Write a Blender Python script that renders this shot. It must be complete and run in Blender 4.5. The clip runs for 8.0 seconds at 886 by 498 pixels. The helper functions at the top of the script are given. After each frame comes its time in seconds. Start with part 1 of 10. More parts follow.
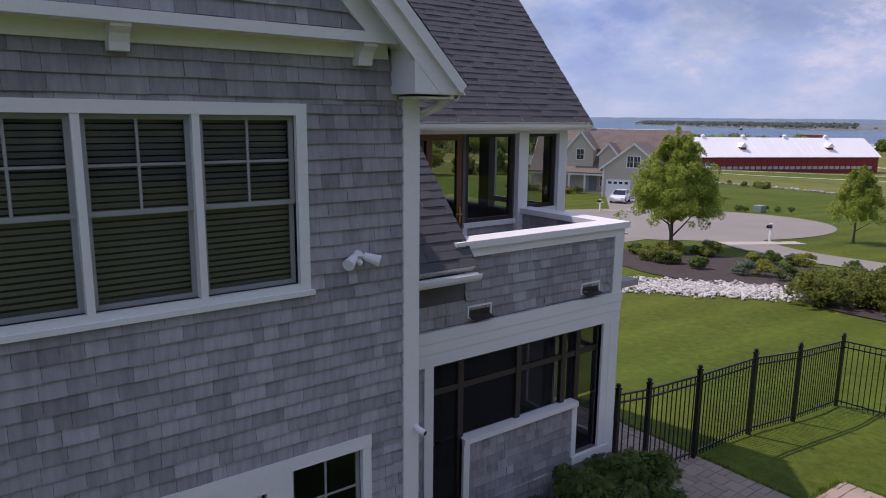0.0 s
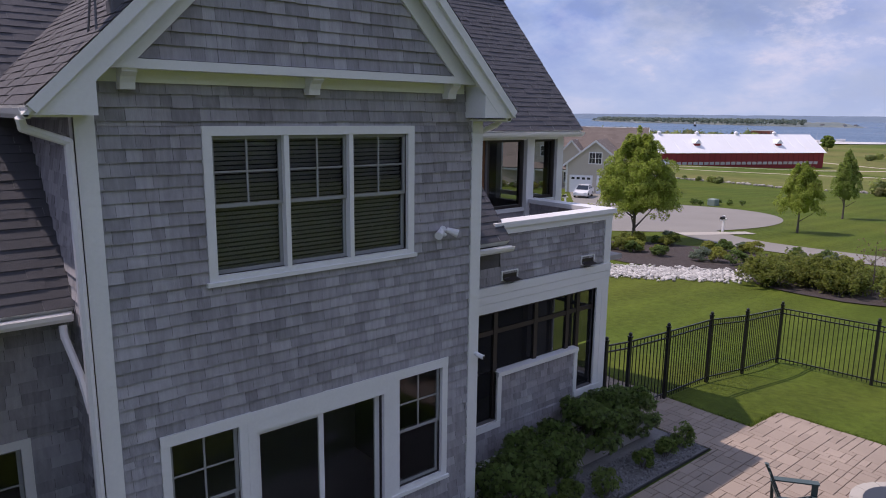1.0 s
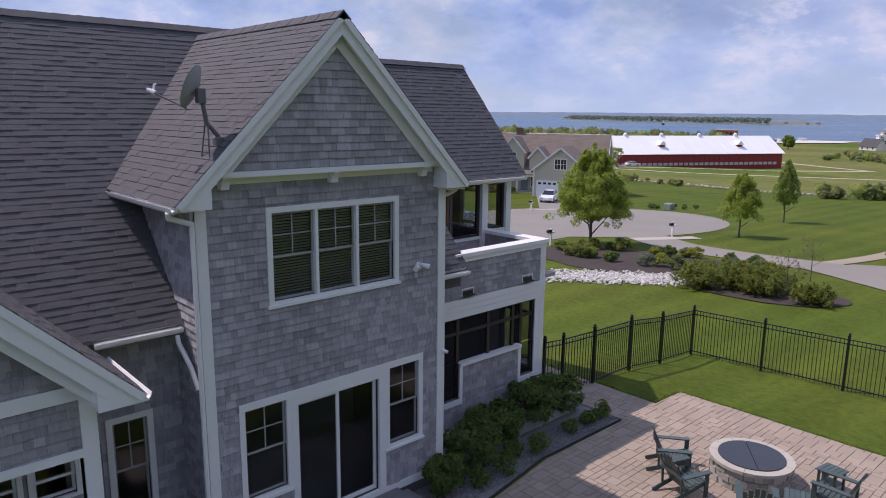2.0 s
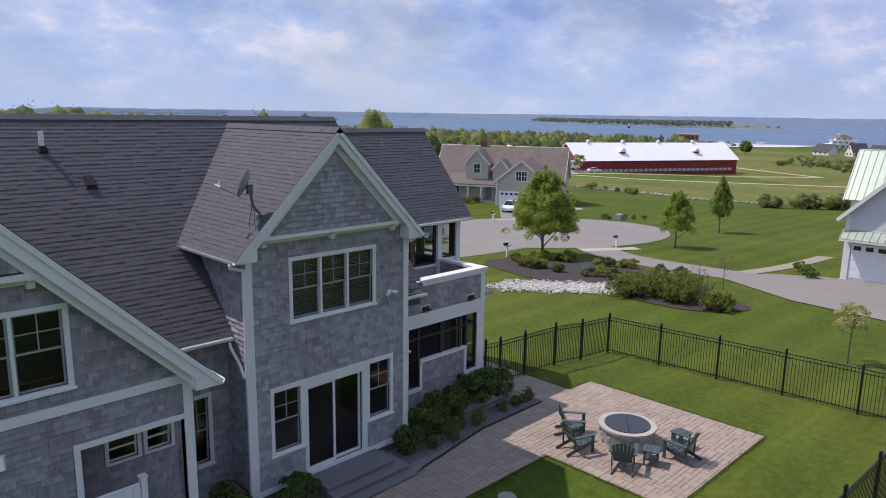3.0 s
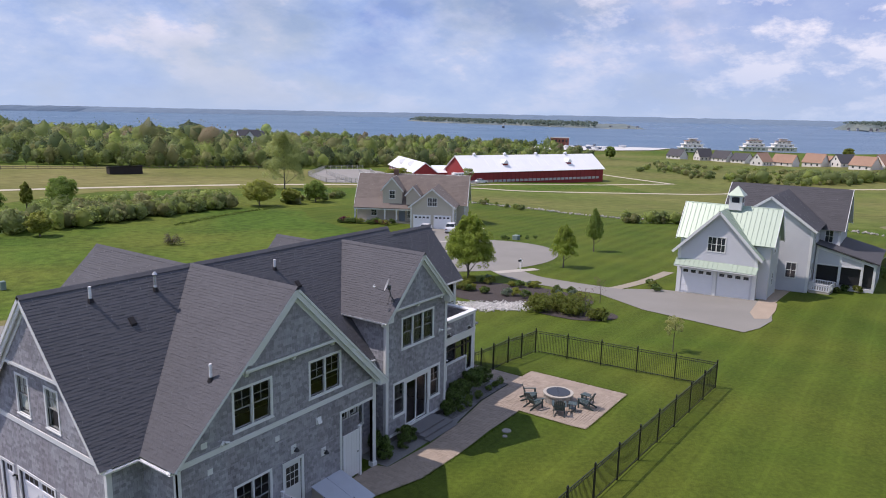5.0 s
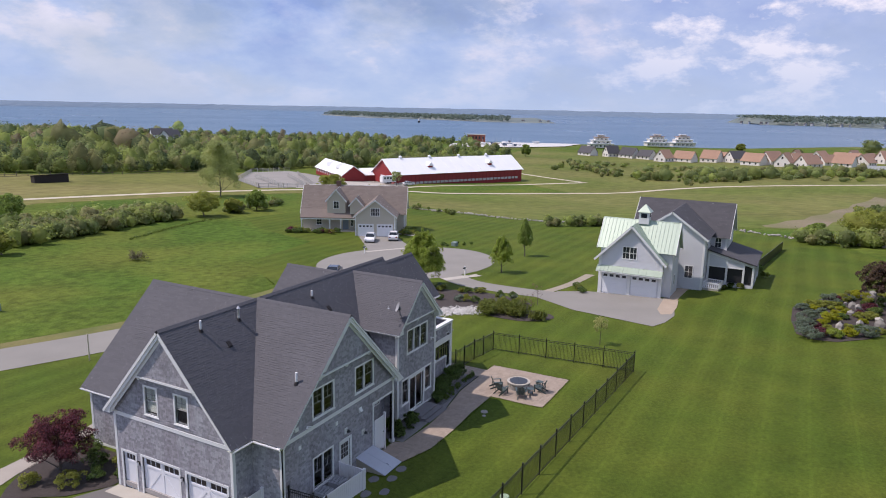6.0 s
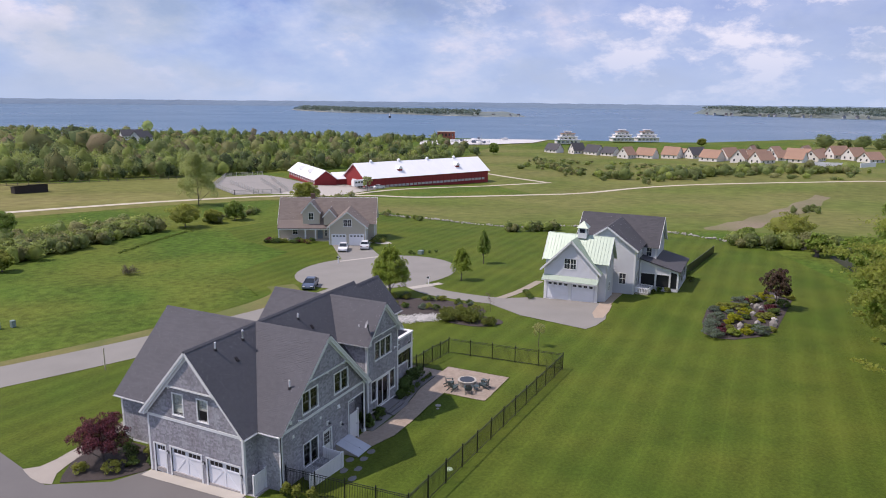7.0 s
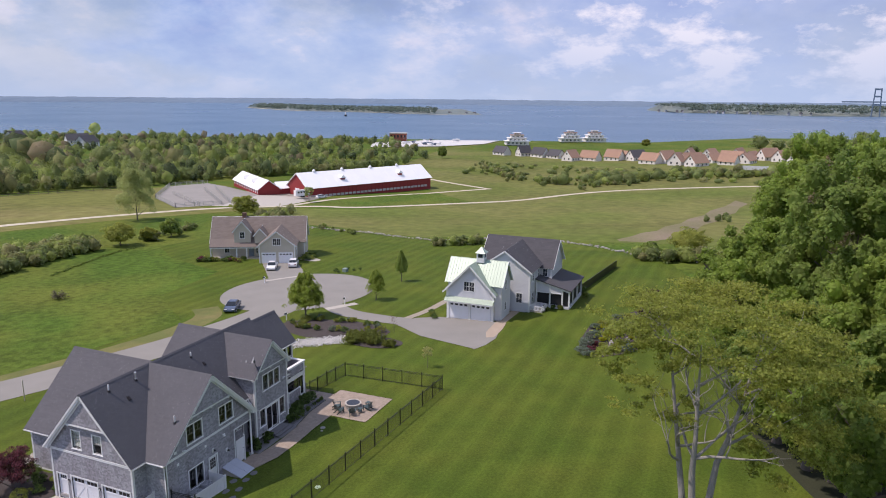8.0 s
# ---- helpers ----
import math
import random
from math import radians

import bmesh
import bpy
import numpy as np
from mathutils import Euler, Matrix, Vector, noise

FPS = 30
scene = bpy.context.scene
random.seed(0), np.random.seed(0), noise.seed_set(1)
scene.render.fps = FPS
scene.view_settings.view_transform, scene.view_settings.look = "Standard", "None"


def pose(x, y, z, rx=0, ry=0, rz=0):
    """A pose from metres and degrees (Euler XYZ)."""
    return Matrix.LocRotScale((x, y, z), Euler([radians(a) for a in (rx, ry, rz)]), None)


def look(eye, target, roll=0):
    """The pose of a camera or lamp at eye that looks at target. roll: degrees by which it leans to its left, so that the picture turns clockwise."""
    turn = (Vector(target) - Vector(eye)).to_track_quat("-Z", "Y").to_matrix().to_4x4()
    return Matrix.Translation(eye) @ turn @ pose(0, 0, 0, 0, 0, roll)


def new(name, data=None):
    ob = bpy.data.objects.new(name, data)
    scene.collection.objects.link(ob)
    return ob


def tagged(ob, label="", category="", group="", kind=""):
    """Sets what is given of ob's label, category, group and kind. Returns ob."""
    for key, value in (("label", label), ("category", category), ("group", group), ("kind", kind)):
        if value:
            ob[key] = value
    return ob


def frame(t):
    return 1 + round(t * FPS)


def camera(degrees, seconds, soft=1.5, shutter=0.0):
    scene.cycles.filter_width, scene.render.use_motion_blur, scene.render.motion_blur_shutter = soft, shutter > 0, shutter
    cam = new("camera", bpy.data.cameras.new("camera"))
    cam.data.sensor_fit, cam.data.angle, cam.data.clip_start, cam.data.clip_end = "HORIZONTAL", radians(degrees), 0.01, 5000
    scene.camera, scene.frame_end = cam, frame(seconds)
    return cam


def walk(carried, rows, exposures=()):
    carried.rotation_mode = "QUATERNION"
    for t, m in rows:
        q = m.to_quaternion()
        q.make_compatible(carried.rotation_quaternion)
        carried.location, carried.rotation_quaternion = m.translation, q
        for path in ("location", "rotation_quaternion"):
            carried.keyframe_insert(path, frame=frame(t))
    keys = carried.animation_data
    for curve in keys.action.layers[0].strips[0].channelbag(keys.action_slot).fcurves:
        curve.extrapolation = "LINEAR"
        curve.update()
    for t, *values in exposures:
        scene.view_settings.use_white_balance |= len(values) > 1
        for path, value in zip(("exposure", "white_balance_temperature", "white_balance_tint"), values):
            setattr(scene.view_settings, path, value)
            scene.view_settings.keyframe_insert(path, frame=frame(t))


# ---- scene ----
cam = camera(65.4, 8.0, soft=1.0)
PATH = [
    (0, (-0.304, 0.15, 5.837), (0.879, 1.719, 5.462), 0.6),
    (0.5, (-1.741, -0.422, 5.967), (-0.508, 1.106, 5.584), 0.8),
    (1, (-3.097, -1.333, 6.096), (-1.827, 0.163, 5.711), 0.7),
    (1.5, (-4.547, -2.748, 6.663), (-3.257, -1.27, 6.275), 0.7),
    (2, (-5.74, -4.362, 7.486), (-4.412, -2.918, 7.098), 0.6),
    (3.5, (-12.314, -10.621, 10.71), (-10.899, -9.26, 10.327), 1.0),
    (4, (-16.091, -12.254, 12.25), (-14.646, -10.926, 11.865), 1.0),
    (4.5, (-20.827, -13.722, 14.051), (-19.307, -12.48, 13.665), 1.1),
    (5.8, (-35.271, -15.753, 19.269), (-33.549, -14.815, 18.875), 1.1),
    (6, (-37.555, -16.339, 20.272), (-35.82, -15.427, 19.872), 1.1),
    (6.5, (-42.709, -18.737, 22.782), (-40.954, -17.868, 22.372), 0.8),
    (7, (-46.582, -22.406, 25.418), (-44.816, -21.565, 24.999), 0.6),
    (7.5, (-49.063, -27.247, 28.308), (-47.282, -26.443, 27.882), 0.4),
    (8, (-49.958, -32.615, 31.465), (-48.149, -31.878, 31.036), 0.5),
]
walk(cam, [(t, look(eye, target, roll)) for t, eye, target, roll in PATH], [(0, -0.13, 6650, 30), (1.5, -0.06, 6600, 29), (3.5, 0.0, 6500, 22), (8, 0.03, 6650, 24)])

# ---- sky and sun ----
SUN_TO = Vector((-0.26, 0.48, 0.84)).normalized()
world = bpy.data.worlds.new("sky")
scene.world = world
world.use_nodes = True
wn, wl = world.node_tree.nodes, world.node_tree.links
wn.clear()
w_out = wn.new("ShaderNodeOutputWorld")
w_bg = wn.new("ShaderNodeBackground")
w_sky = wn.new("ShaderNodeTexSky")
w_sky.sky_type, w_sky.sun_disc = "NISHITA", False
w_sky.sun_elevation = math.asin(SUN_TO.z)
w_sky.sun_rotation = math.atan2(SUN_TO.x, SUN_TO.y)
w_sky.air_density, w_sky.dust_density, w_sky.ozone_density = 1.0, 0.6, 2.0
w_tc = wn.new("ShaderNodeTexCoord")
w_sep = wn.new("ShaderNodeSeparateXYZ")
wl.new(w_tc.outputs["Generated"], w_sep.inputs[0])
# clouds lie on a flat layer above: divide the direction by its height
w_add = wn.new("ShaderNodeMath"); w_add.operation = "ADD"; w_add.inputs[1].default_value = 0.42
w_max = wn.new("ShaderNodeMath"); w_max.operation = "MAXIMUM"; w_max.inputs[1].default_value = 0.0
wl.new(w_sep.outputs[2], w_max.inputs[0]); wl.new(w_max.outputs[0], w_add.inputs[0])
w_div = wn.new("ShaderNodeVectorMath"); w_div.operation = "DIVIDE"
w_com = wn.new("ShaderNodeCombineXYZ"); w_com.inputs[2].default_value = 1.0
wl.new(w_add.outputs[0], w_com.inputs[0]); wl.new(w_add.outputs[0], w_com.inputs[1])
wl.new(w_tc.outputs["Generated"], w_div.inputs[0]); wl.new(w_com.outputs[0], w_div.inputs[1])


def sky_noise(scale, detail, rough, offset):
    m = wn.new("ShaderNodeMapping")
    m.inputs["Location"].default_value = offset
    n = wn.new("ShaderNodeTexNoise")
    n.inputs["Scale"].default_value, n.inputs["Detail"].default_value, n.inputs["Roughness"].default_value = scale, detail, rough
    wl.new(w_div.outputs[0], m.inputs[0]); wl.new(m.outputs[0], n.inputs["Vector"])
    return n.outputs["Fac"]


def sky_ramp(src, stops):
    r = wn.new("ShaderNodeValToRGB")
    while len(r.color_ramp.elements) < len(stops):
        r.color_ramp.elements.new(0.5)
    for e, (p, c) in zip(r.color_ramp.elements, stops):
        e.position, e.color = p, (*c, 1)
    wl.new(src, r.inputs[0])
    return r.outputs[0]


cover = sky_ramp(sky_noise(1.9, 8, 0.55, (3.1, 1.7, 0)), [(0.38, (0.5, 0.5, 0.5)), (0.52, (1, 1, 1))])
body = sky_noise(2.7, 12, 0.6, (5.4, 2.2, 1.0))
shade = sky_ramp(body, [(0.38, (3.2, 5.0, 9.1)), (0.47, (4.3, 6.3, 9.9)), (0.56, (6.1, 7.8, 10.5)), (0.62, (9.4, 9.9, 11.2)), (0.70, (11.0, 11.2, 11.8))])
# pale haze low down
w_haze = wn.new("ShaderNodeMapRange"); w_haze.inputs[1].default_value, w_haze.inputs[2].default_value = 0.0, 0.13
w_haze.inputs[3].default_value, w_haze.inputs[4].default_value = 0.85, 0.0
wl.new(w_max.outputs[0], w_haze.inputs[0])
w_mix = wn.new("ShaderNodeMix"); w_mix.data_type = "RGBA"
wl.new(cover, w_mix.inputs["Factor"])
wl.new(w_sky.outputs[0], w_mix.inputs["A"]); wl.new(shade, w_mix.inputs["B"])
# small bright heaps where the cloud field is open to the sun
heaps = sky_ramp(sky_noise(5.2, 10, 0.62, (1.3, 7.9, 0.4)), [(0.495, (0, 0, 0)), (0.62, (1, 1, 1))])
w_dot = wn.new("ShaderNodeVectorMath"); w_dot.operation = "DOT_PRODUCT"
w_dot.inputs[1].default_value = (0.966, 0.0, 0.26)
wl.new(w_tc.outputs["Generated"], w_dot.inputs[0])
where = sky_ramp(w_dot.outputs["Value"], [(0.86, (0.12, 0.12, 0.12)), (0.985, (1, 1, 1))])
w_both = wn.new("ShaderNodeMath"); w_both.operation = "MULTIPLY"
wl.new(heaps, w_both.inputs[0]); wl.new(where, w_both.inputs[1])
w_half = wn.new("ShaderNodeMath"); w_half.operation = "MULTIPLY"; w_half.inputs[1].default_value = 0.5
wl.new(where, w_half.inputs[0])
w_under = wn.new("ShaderNodeMix"); w_under.data_type = "RGBA"
w_under.inputs["B"].default_value = (5.0, 6.2, 9.2, 1)
wl.new(w_half.outputs[0], w_under.inputs["Factor"]); wl.new(w_mix.outputs["Result"], w_under.inputs["A"])
w_puff = wn.new("ShaderNodeMix"); w_puff.data_type = "RGBA"
w_puff.inputs["B"].default_value = (11.4, 11.6, 12.3, 1)
wl.new(w_both.outputs[0], w_puff.inputs["Factor"]); wl.new(w_under.outputs["Result"], w_puff.inputs["A"])
w_mix2 = wn.new("ShaderNodeMix"); w_mix2.data_type = "RGBA"
w_mix2.inputs["B"].default_value = (5.6, 7.5, 10.0, 1)
wl.new(w_haze.outputs[0], w_mix2.inputs["Factor"]); wl.new(w_puff.outputs["Result"], w_mix2.inputs["A"])
wl.new(w_mix2.outputs["Result"], w_bg.inputs["Color"])
w_bg.inputs["Strength"].default_value = 0.079
wl.new(w_bg.outputs[0], w_out.inputs[0])
sun_data = bpy.data.lights.new("sun", "SUN")
sun_data.energy, sun_data.angle, sun_data.color = 3.8, radians(0.6), (1.0, 0.95, 0.86)
sun = new("sun", sun_data)
sun.matrix_world = look((0, 0, 60), Vector((0, 0, 60)) - SUN_TO)

# ---- materials ----
MATS = {}


def nodes_of(name):
    m = bpy.data.materials.new(name)
    m.use_nodes = True
    n, l = m.node_tree.nodes, m.node_tree.links
    return m, n, l, n["Principled BSDF"]


def surface(name, colour, rough=0.7, scale=2.0, vary=0.25, fine=40.0, fine_vary=0.15, bump=0.2, bump_scale=60.0, island=0.0, second=None, metal=0.0, spec=0.4, stretch=(1, 1, 1), bump_dist=0.01, translucent=0.0):
    """Colour varied at two scales and by piece, with fine relief."""
    if name in MATS:
        return MATS[name]
    m, n, l, b = nodes_of(name)
    tc = n.new("ShaderNodeTexCoord")
    mp = n.new("ShaderNodeMapping"); mp.inputs["Scale"].default_value = stretch
    l.new(tc.outputs["Object"], mp.inputs[0])
    big = n.new("ShaderNodeTexNoise"); big.inputs["Scale"].default_value = scale; big.inputs["Detail"].default_value = 4
    sm = n.new("ShaderNodeTexNoise"); sm.inputs["Scale"].default_value = fine; sm.inputs["Detail"].default_value = 3
    l.new(mp.outputs[0], big.inputs["Vector"]); l.new(mp.outputs[0], sm.inputs["Vector"])

    def scaled(src, amount, centre=0.5):
        a = n.new("ShaderNodeMath"); a.operation = "MULTIPLY_ADD"
        a.inputs[1].default_value, a.inputs[2].default_value = 2 * amount, -2 * amount * centre
        l.new(src, a.inputs[0])
        return a.outputs[0]

    def plus(p, q):
        a = n.new("ShaderNodeMath"); a.operation = "ADD"
        l.new(p, a.inputs[0]); l.new(q, a.inputs[1])
        return a.outputs[0]
    total = plus(scaled(big.outputs["Fac"], vary), scaled(sm.outputs["Fac"], fine_vary))
    if island:
        geo, info = n.new("ShaderNodeNewGeometry"), n.new("ShaderNodeObjectInfo")
        s = plus(geo.outputs["Random Per Island"], info.outputs["Random"])
        fr = n.new("ShaderNodeMath"); fr.operation = "FRACT"
        l.new(s, fr.inputs[0])
        total = plus(total, scaled(fr.outputs[0], island))
    one = n.new("ShaderNodeMath"); one.operation = "ADD"; one.inputs[1].default_value = 1.0
    l.new(total, one.inputs[0])
    if second is not None:
        mixc = n.new("ShaderNodeMix"); mixc.data_type = "RGBA"
        mixc.inputs["A"].default_value, mixc.inputs["B"].default_value = (*colour, 1), (*second, 1)
        rampf = n.new("ShaderNodeMapRange"); rampf.inputs[1].default_value, rampf.inputs[2].default_value = 0.38, 0.62
        nz = n.new("ShaderNodeTexNoise"); nz.inputs["Scale"].default_value = scale * 0.6; nz.inputs["Detail"].default_value = 5
        l.new(mp.outputs[0], nz.inputs["Vector"]); l.new(nz.outputs["Fac"], rampf.inputs[0]); l.new(rampf.outputs[0], mixc.inputs["Factor"])
        base = mixc.outputs["Result"]
    else:
        rgb = n.new("ShaderNodeRGB"); rgb.outputs[0].default_value = (*colour, 1)
        base = rgb.outputs[0]
    mul = n.new("ShaderNodeVectorMath"); mul.operation = "SCALE"
    l.new(base, mul.inputs[0]); l.new(one.outputs[0], mul.inputs["Scale"])
    l.new(mul.outputs[0], b.inputs["Base Color"])
    b.inputs["Roughness"].default_value, b.inputs["Metallic"].default_value = rough, metal
    b.inputs["Specular IOR Level"].default_value = spec
    if bump:
        bn = n.new("ShaderNodeTexNoise"); bn.inputs["Scale"].default_value = bump_scale; bn.inputs["Detail"].default_value = 3
        l.new(mp.outputs[0], bn.inputs["Vector"])
        bp = n.new("ShaderNodeBump"); bp.inputs["Strength"].default_value = bump; bp.inputs["Distance"].default_value = bump_dist
        l.new(bn.outputs["Fac"], bp.inputs["Height"]); l.new(bp.outputs[0], b.inputs["Normal"])
    if translucent:
        tr = n.new("ShaderNodeBsdfTranslucent"); l.new(mul.outputs[0], tr.inputs["Color"])
        ms = n.new("ShaderNodeMixShader"); ms.inputs[0].default_value = translucent
        out = n["Material Output"]
        l.new(b.outputs[0], ms.inputs[1]); l.new(tr.outputs[0], ms.inputs[2]); l.new(ms.outputs[0], out.inputs[0])
    MATS[name] = m
    return m


CEDAR = surface("weathered_cedar", (0.345, 0.343, 0.366), 0.85, 1.3, 0.16, 20, 0.30, 0.5, 90, island=0.22, second=(0.292, 0.279, 0.296), stretch=(1, 1, 0.16), spec=0.2)
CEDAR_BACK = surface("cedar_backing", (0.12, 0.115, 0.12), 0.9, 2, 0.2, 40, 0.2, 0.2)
TRIM = surface("white_trim_paint", (0.745, 0.755, 0.75), 0.45, 1.2, 0.06, 30, 0.05, 0.06, 120)
FRIEZE = surface("cream_soffit_paint", (0.74, 0.76, 0.65), 0.5, 1.2, 0.06, 30, 0.05, 0.06, 120)
ASPHALT_SHINGLE = surface("asphalt_roof_shingle", (0.094, 0.093, 0.103), 0.82, 0.5, 0.12, 120, 0.35, 0.6, 400, island=0.06, spec=0.35)
ROOF_BACK = surface("roof_underlay", (0.022, 0.020, 0.023), 0.9, 3, 0.2, 60, 0.2, 0.2)
SASH = surface("grey_sash", (0.30, 0.31, 0.31), 0.5, 3, 0.05, 50, 0.05, 0.05)
BLIND = surface("blind_slat", (0.36, 0.36, 0.385), 0.55, 3, 0.08, 30, 0.05, 0.0, island=0.1)
DARKROOM = surface("dim_interior", (0.34, 0.32, 0.31), 0.9, 1, 0.3, 20, 0.1, 0.0)
BRONZE = surface("dark_bronze_frame", (0.035, 0.028, 0.026), 0.45, 3, 0.1, 40, 0.1, 0.05)
WOOD_DOOR = surface("varnished_wood", (0.17, 0.075, 0.04), 0.4, 3, 0.2, 30, 0.25, 0.1, 60, stretch=(1, 1, 0.1))
BLACK_METAL = surface("black_fence_paint", (0.012, 0.012, 0.014), 0.35, 4, 0.1, 60, 0.1, 0.05, metal=0.0, spec=0.5)
STEEL = surface("galvanised_pipe", (0.55, 0.55, 0.56), 0.4, 5, 0.1, 50, 0.1, 0.05, metal=0.6)
DISH_GREY = surface("dish_grey", (0.33, 0.34, 0.36), 0.45, 5, 0.08, 50, 0.06, 0.03)
WHITE_VINYL = surface("white_vinyl", (0.78, 0.78, 0.79), 0.4, 1.5, 0.04, 30, 0.04, 0.03)
GARAGE_WHITE = surface("garage_door_white", (0.78, 0.79, 0.82), 0.45, 1.5, 0.05, 30, 0.05, 0.04)
MEADOW = surface("meadow_grass", (0.066, 0.116, 0.016), 0.95, 0.07, 0.34, 0.9, 0.70, 0.8, 2.5, second=(0.110, 0.135, 0.023), bump_dist=0.25, spec=0.1)
FIELD = surface("dry_field_grass", (0.108, 0.138, 0.030), 0.95, 0.03, 0.3, 0.3, 0.5, 0.6, 1.5, second=(0.150, 0.152, 0.048), bump_dist=0.25, spec=0.1)
ASPHALT_WORN = surface("worn_road_asphalt", (0.240, 0.228, 0.206), 0.9, 0.25, 0.14, 25, 0.14, 0.25, 120, spec=0.25)
ASPHALT = surface("road_asphalt", (0.150, 0.142, 0.137), 0.9, 0.25, 0.12, 25, 0.12, 0.25, 120, spec=0.25)
CONCRETE = surface("pale_concrete", (0.42, 0.39, 0.34), 0.85, 0.8, 0.12, 40, 0.12, 0.2, 90)
GRAVEL_TRACK = surface("pale_crushed_stone_track", (0.50, 0.45, 0.34), 0.95, 0.4, 0.15, 20, 0.2, 0.3, 60)
PAVER = surface("concrete_paver", (0.322, 0.260, 0.208), 0.88, 1.0, 0.14, 60, 0.2, 0.3, 150, island=0.09)
PAVER_JOINT = surface("paver_joint_sand", (0.25, 0.195, 0.155), 0.95, 3, 0.2, 60, 0.2, 0.2)
MULCH = surface("dark_mulch", (0.062, 0.050, 0.046), 0.95, 3, 0.3, 35, 0.4, 0.9, 60, bump_dist=0.04)
STONE = surface("pale_field_stone", (0.33, 0.31, 0.28), 0.85, 4, 0.2, 30, 0.2, 0.4, 40, island=0.3)
STEP_STONE = surface("grey_bluestone", (0.17, 0.165, 0.17), 0.8, 2, 0.15, 40, 0.15, 0.2, 80)
TEAL_PAINT = surface("dark_green_chair_paint", (0.055, 0.082, 0.078), 0.38, 6, 0.15, 50, 0.15, 0.1, 80, island=0.15)
BARK = surface("grey_bark", (0.12, 0.10, 0.085), 0.9, 5, 0.25, 40, 0.3, 0.8, 30, stretch=(1, 1, 0.3), bump_dist=0.03)
RED_BARN = surface("red_barn_siding", (0.27, 0.030, 0.030), 0.7, 0.4, 0.15, 12, 0.15, 0.1)
WHITE_ROOF = surface("white_metal_roof", (0.85, 0.85, 0.85), 0.35, 0.2, 0.05, 6, 0.05, 0.05)
GREEN_ROOF = surface("pale_green_metal_roof", (0.41, 0.495, 0.405), 0.4, 0.6, 0.08, 20, 0.05, 0.05, metal=0.2)
GREY_SIDING = surface("pale_grey_clapboard", (0.62, 0.63, 0.66), 0.7, 0.6, 0.08, 30, 0.08, 0.1)
TAN_SIDING = surface("tan_clapboard", (0.50, 0.462, 0.385), 0.75, 0.5, 0.08, 30, 0.08, 0.1)
BROWN_ROOF = surface("brown_roof_shingle", (0.190, 0.156, 0.136), 0.9, 0.6, 0.12, 25, 0.3, 0.3, 60, island=0.09)
SLATE_ROOF = surface("dark_grey_roof_shingle", (0.072, 0.070, 0.077), 0.85, 0.6, 0.12, 25, 0.3, 0.3, 60, island=0.08)
SAND = surface("paddock_sand", (0.265, 0.250, 0.228), 0.95, 0.15, 0.15, 4, 0.15, 0.3, 10)
DIRT = surface("bare_earth", (0.205, 0.162, 0.106), 0.95, 0.09, 0.2, 2, 0.35, 0.5, 8, second=(0.165, 0.150, 0.070))


def leaf(name, colour, second, vary=0.3):
    """Foliage: each piece is a small porous spray of leaves that lets light through."""
    if name in MATS:
        return MATS[name]
    m = surface(name, colour, 0.6, 0.35, 0.22, 3.0, 0.2, 0.0, island=vary, second=second, spec=0.25, translucent=0.6)
    n, l = m.node_tree.nodes, m.node_tree.links
    out = n["Material Output"]
    solid = out.inputs[0].links[0].from_socket
    clear, both = n.new("ShaderNodeBsdfTransparent"), n.new("ShaderNodeMixShader")
    both.inputs[0].default_value = 0.28
    l.new(solid, both.inputs[1]); l.new(clear.outputs[0], both.inputs[2]); l.new(both.outputs[0], out.inputs[0])
    return m


LEAF_LIME = leaf("spring_green_leaf", (0.345, 0.425, 0.080), (0.300, 0.385, 0.070))
LEAF_DARK = leaf("deep_green_leaf", (0.245, 0.340, 0.080), (0.300, 0.385, 0.092))
LEAF_OLIVE = leaf("olive_green_leaf", (0.345, 0.370, 0.080), (0.295, 0.335, 0.072))
LEAF_RED = leaf("maroon_leaf", (0.180, 0.056, 0.076), (0.190, 0.072, 0.080))
LEAF_SHRUB = leaf("shrub_leaf", (0.160, 0.235, 0.064), (0.130, 0.200, 0.058))
LEAF_JUNIPER = leaf("juniper_leaf", (0.225, 0.255, 0.055), (0.165, 0.215, 0.050))
LEAF_YELLOW = leaf("yellow_green_leaf", (0.40, 0.40, 0.03), (0.32, 0.36, 0.03))
LEAF_BLUE = leaf("blue_green_leaf", (0.22, 0.275, 0.20), (0.19, 0.245, 0.16))
# wooded banks over the bay: green shifted to blue-grey to paint in haze
HAZED_SHORE_BANK = surface("haze_tinted_shore_bank", (0.130, 0.165, 0.165), 0.95, 0.012, 0.25, 0.06, 0.3, 0.0, second=(0.155, 0.175, 0.150))
# blue stands for distance haze, painted into the base colour
HAZE_BLUE_SHORE = surface("distant_shore_painted_haze", (0.135, 0.190, 0.255), 0.95, 0.004, 0.12, 0.03, 0.1, 0.0)


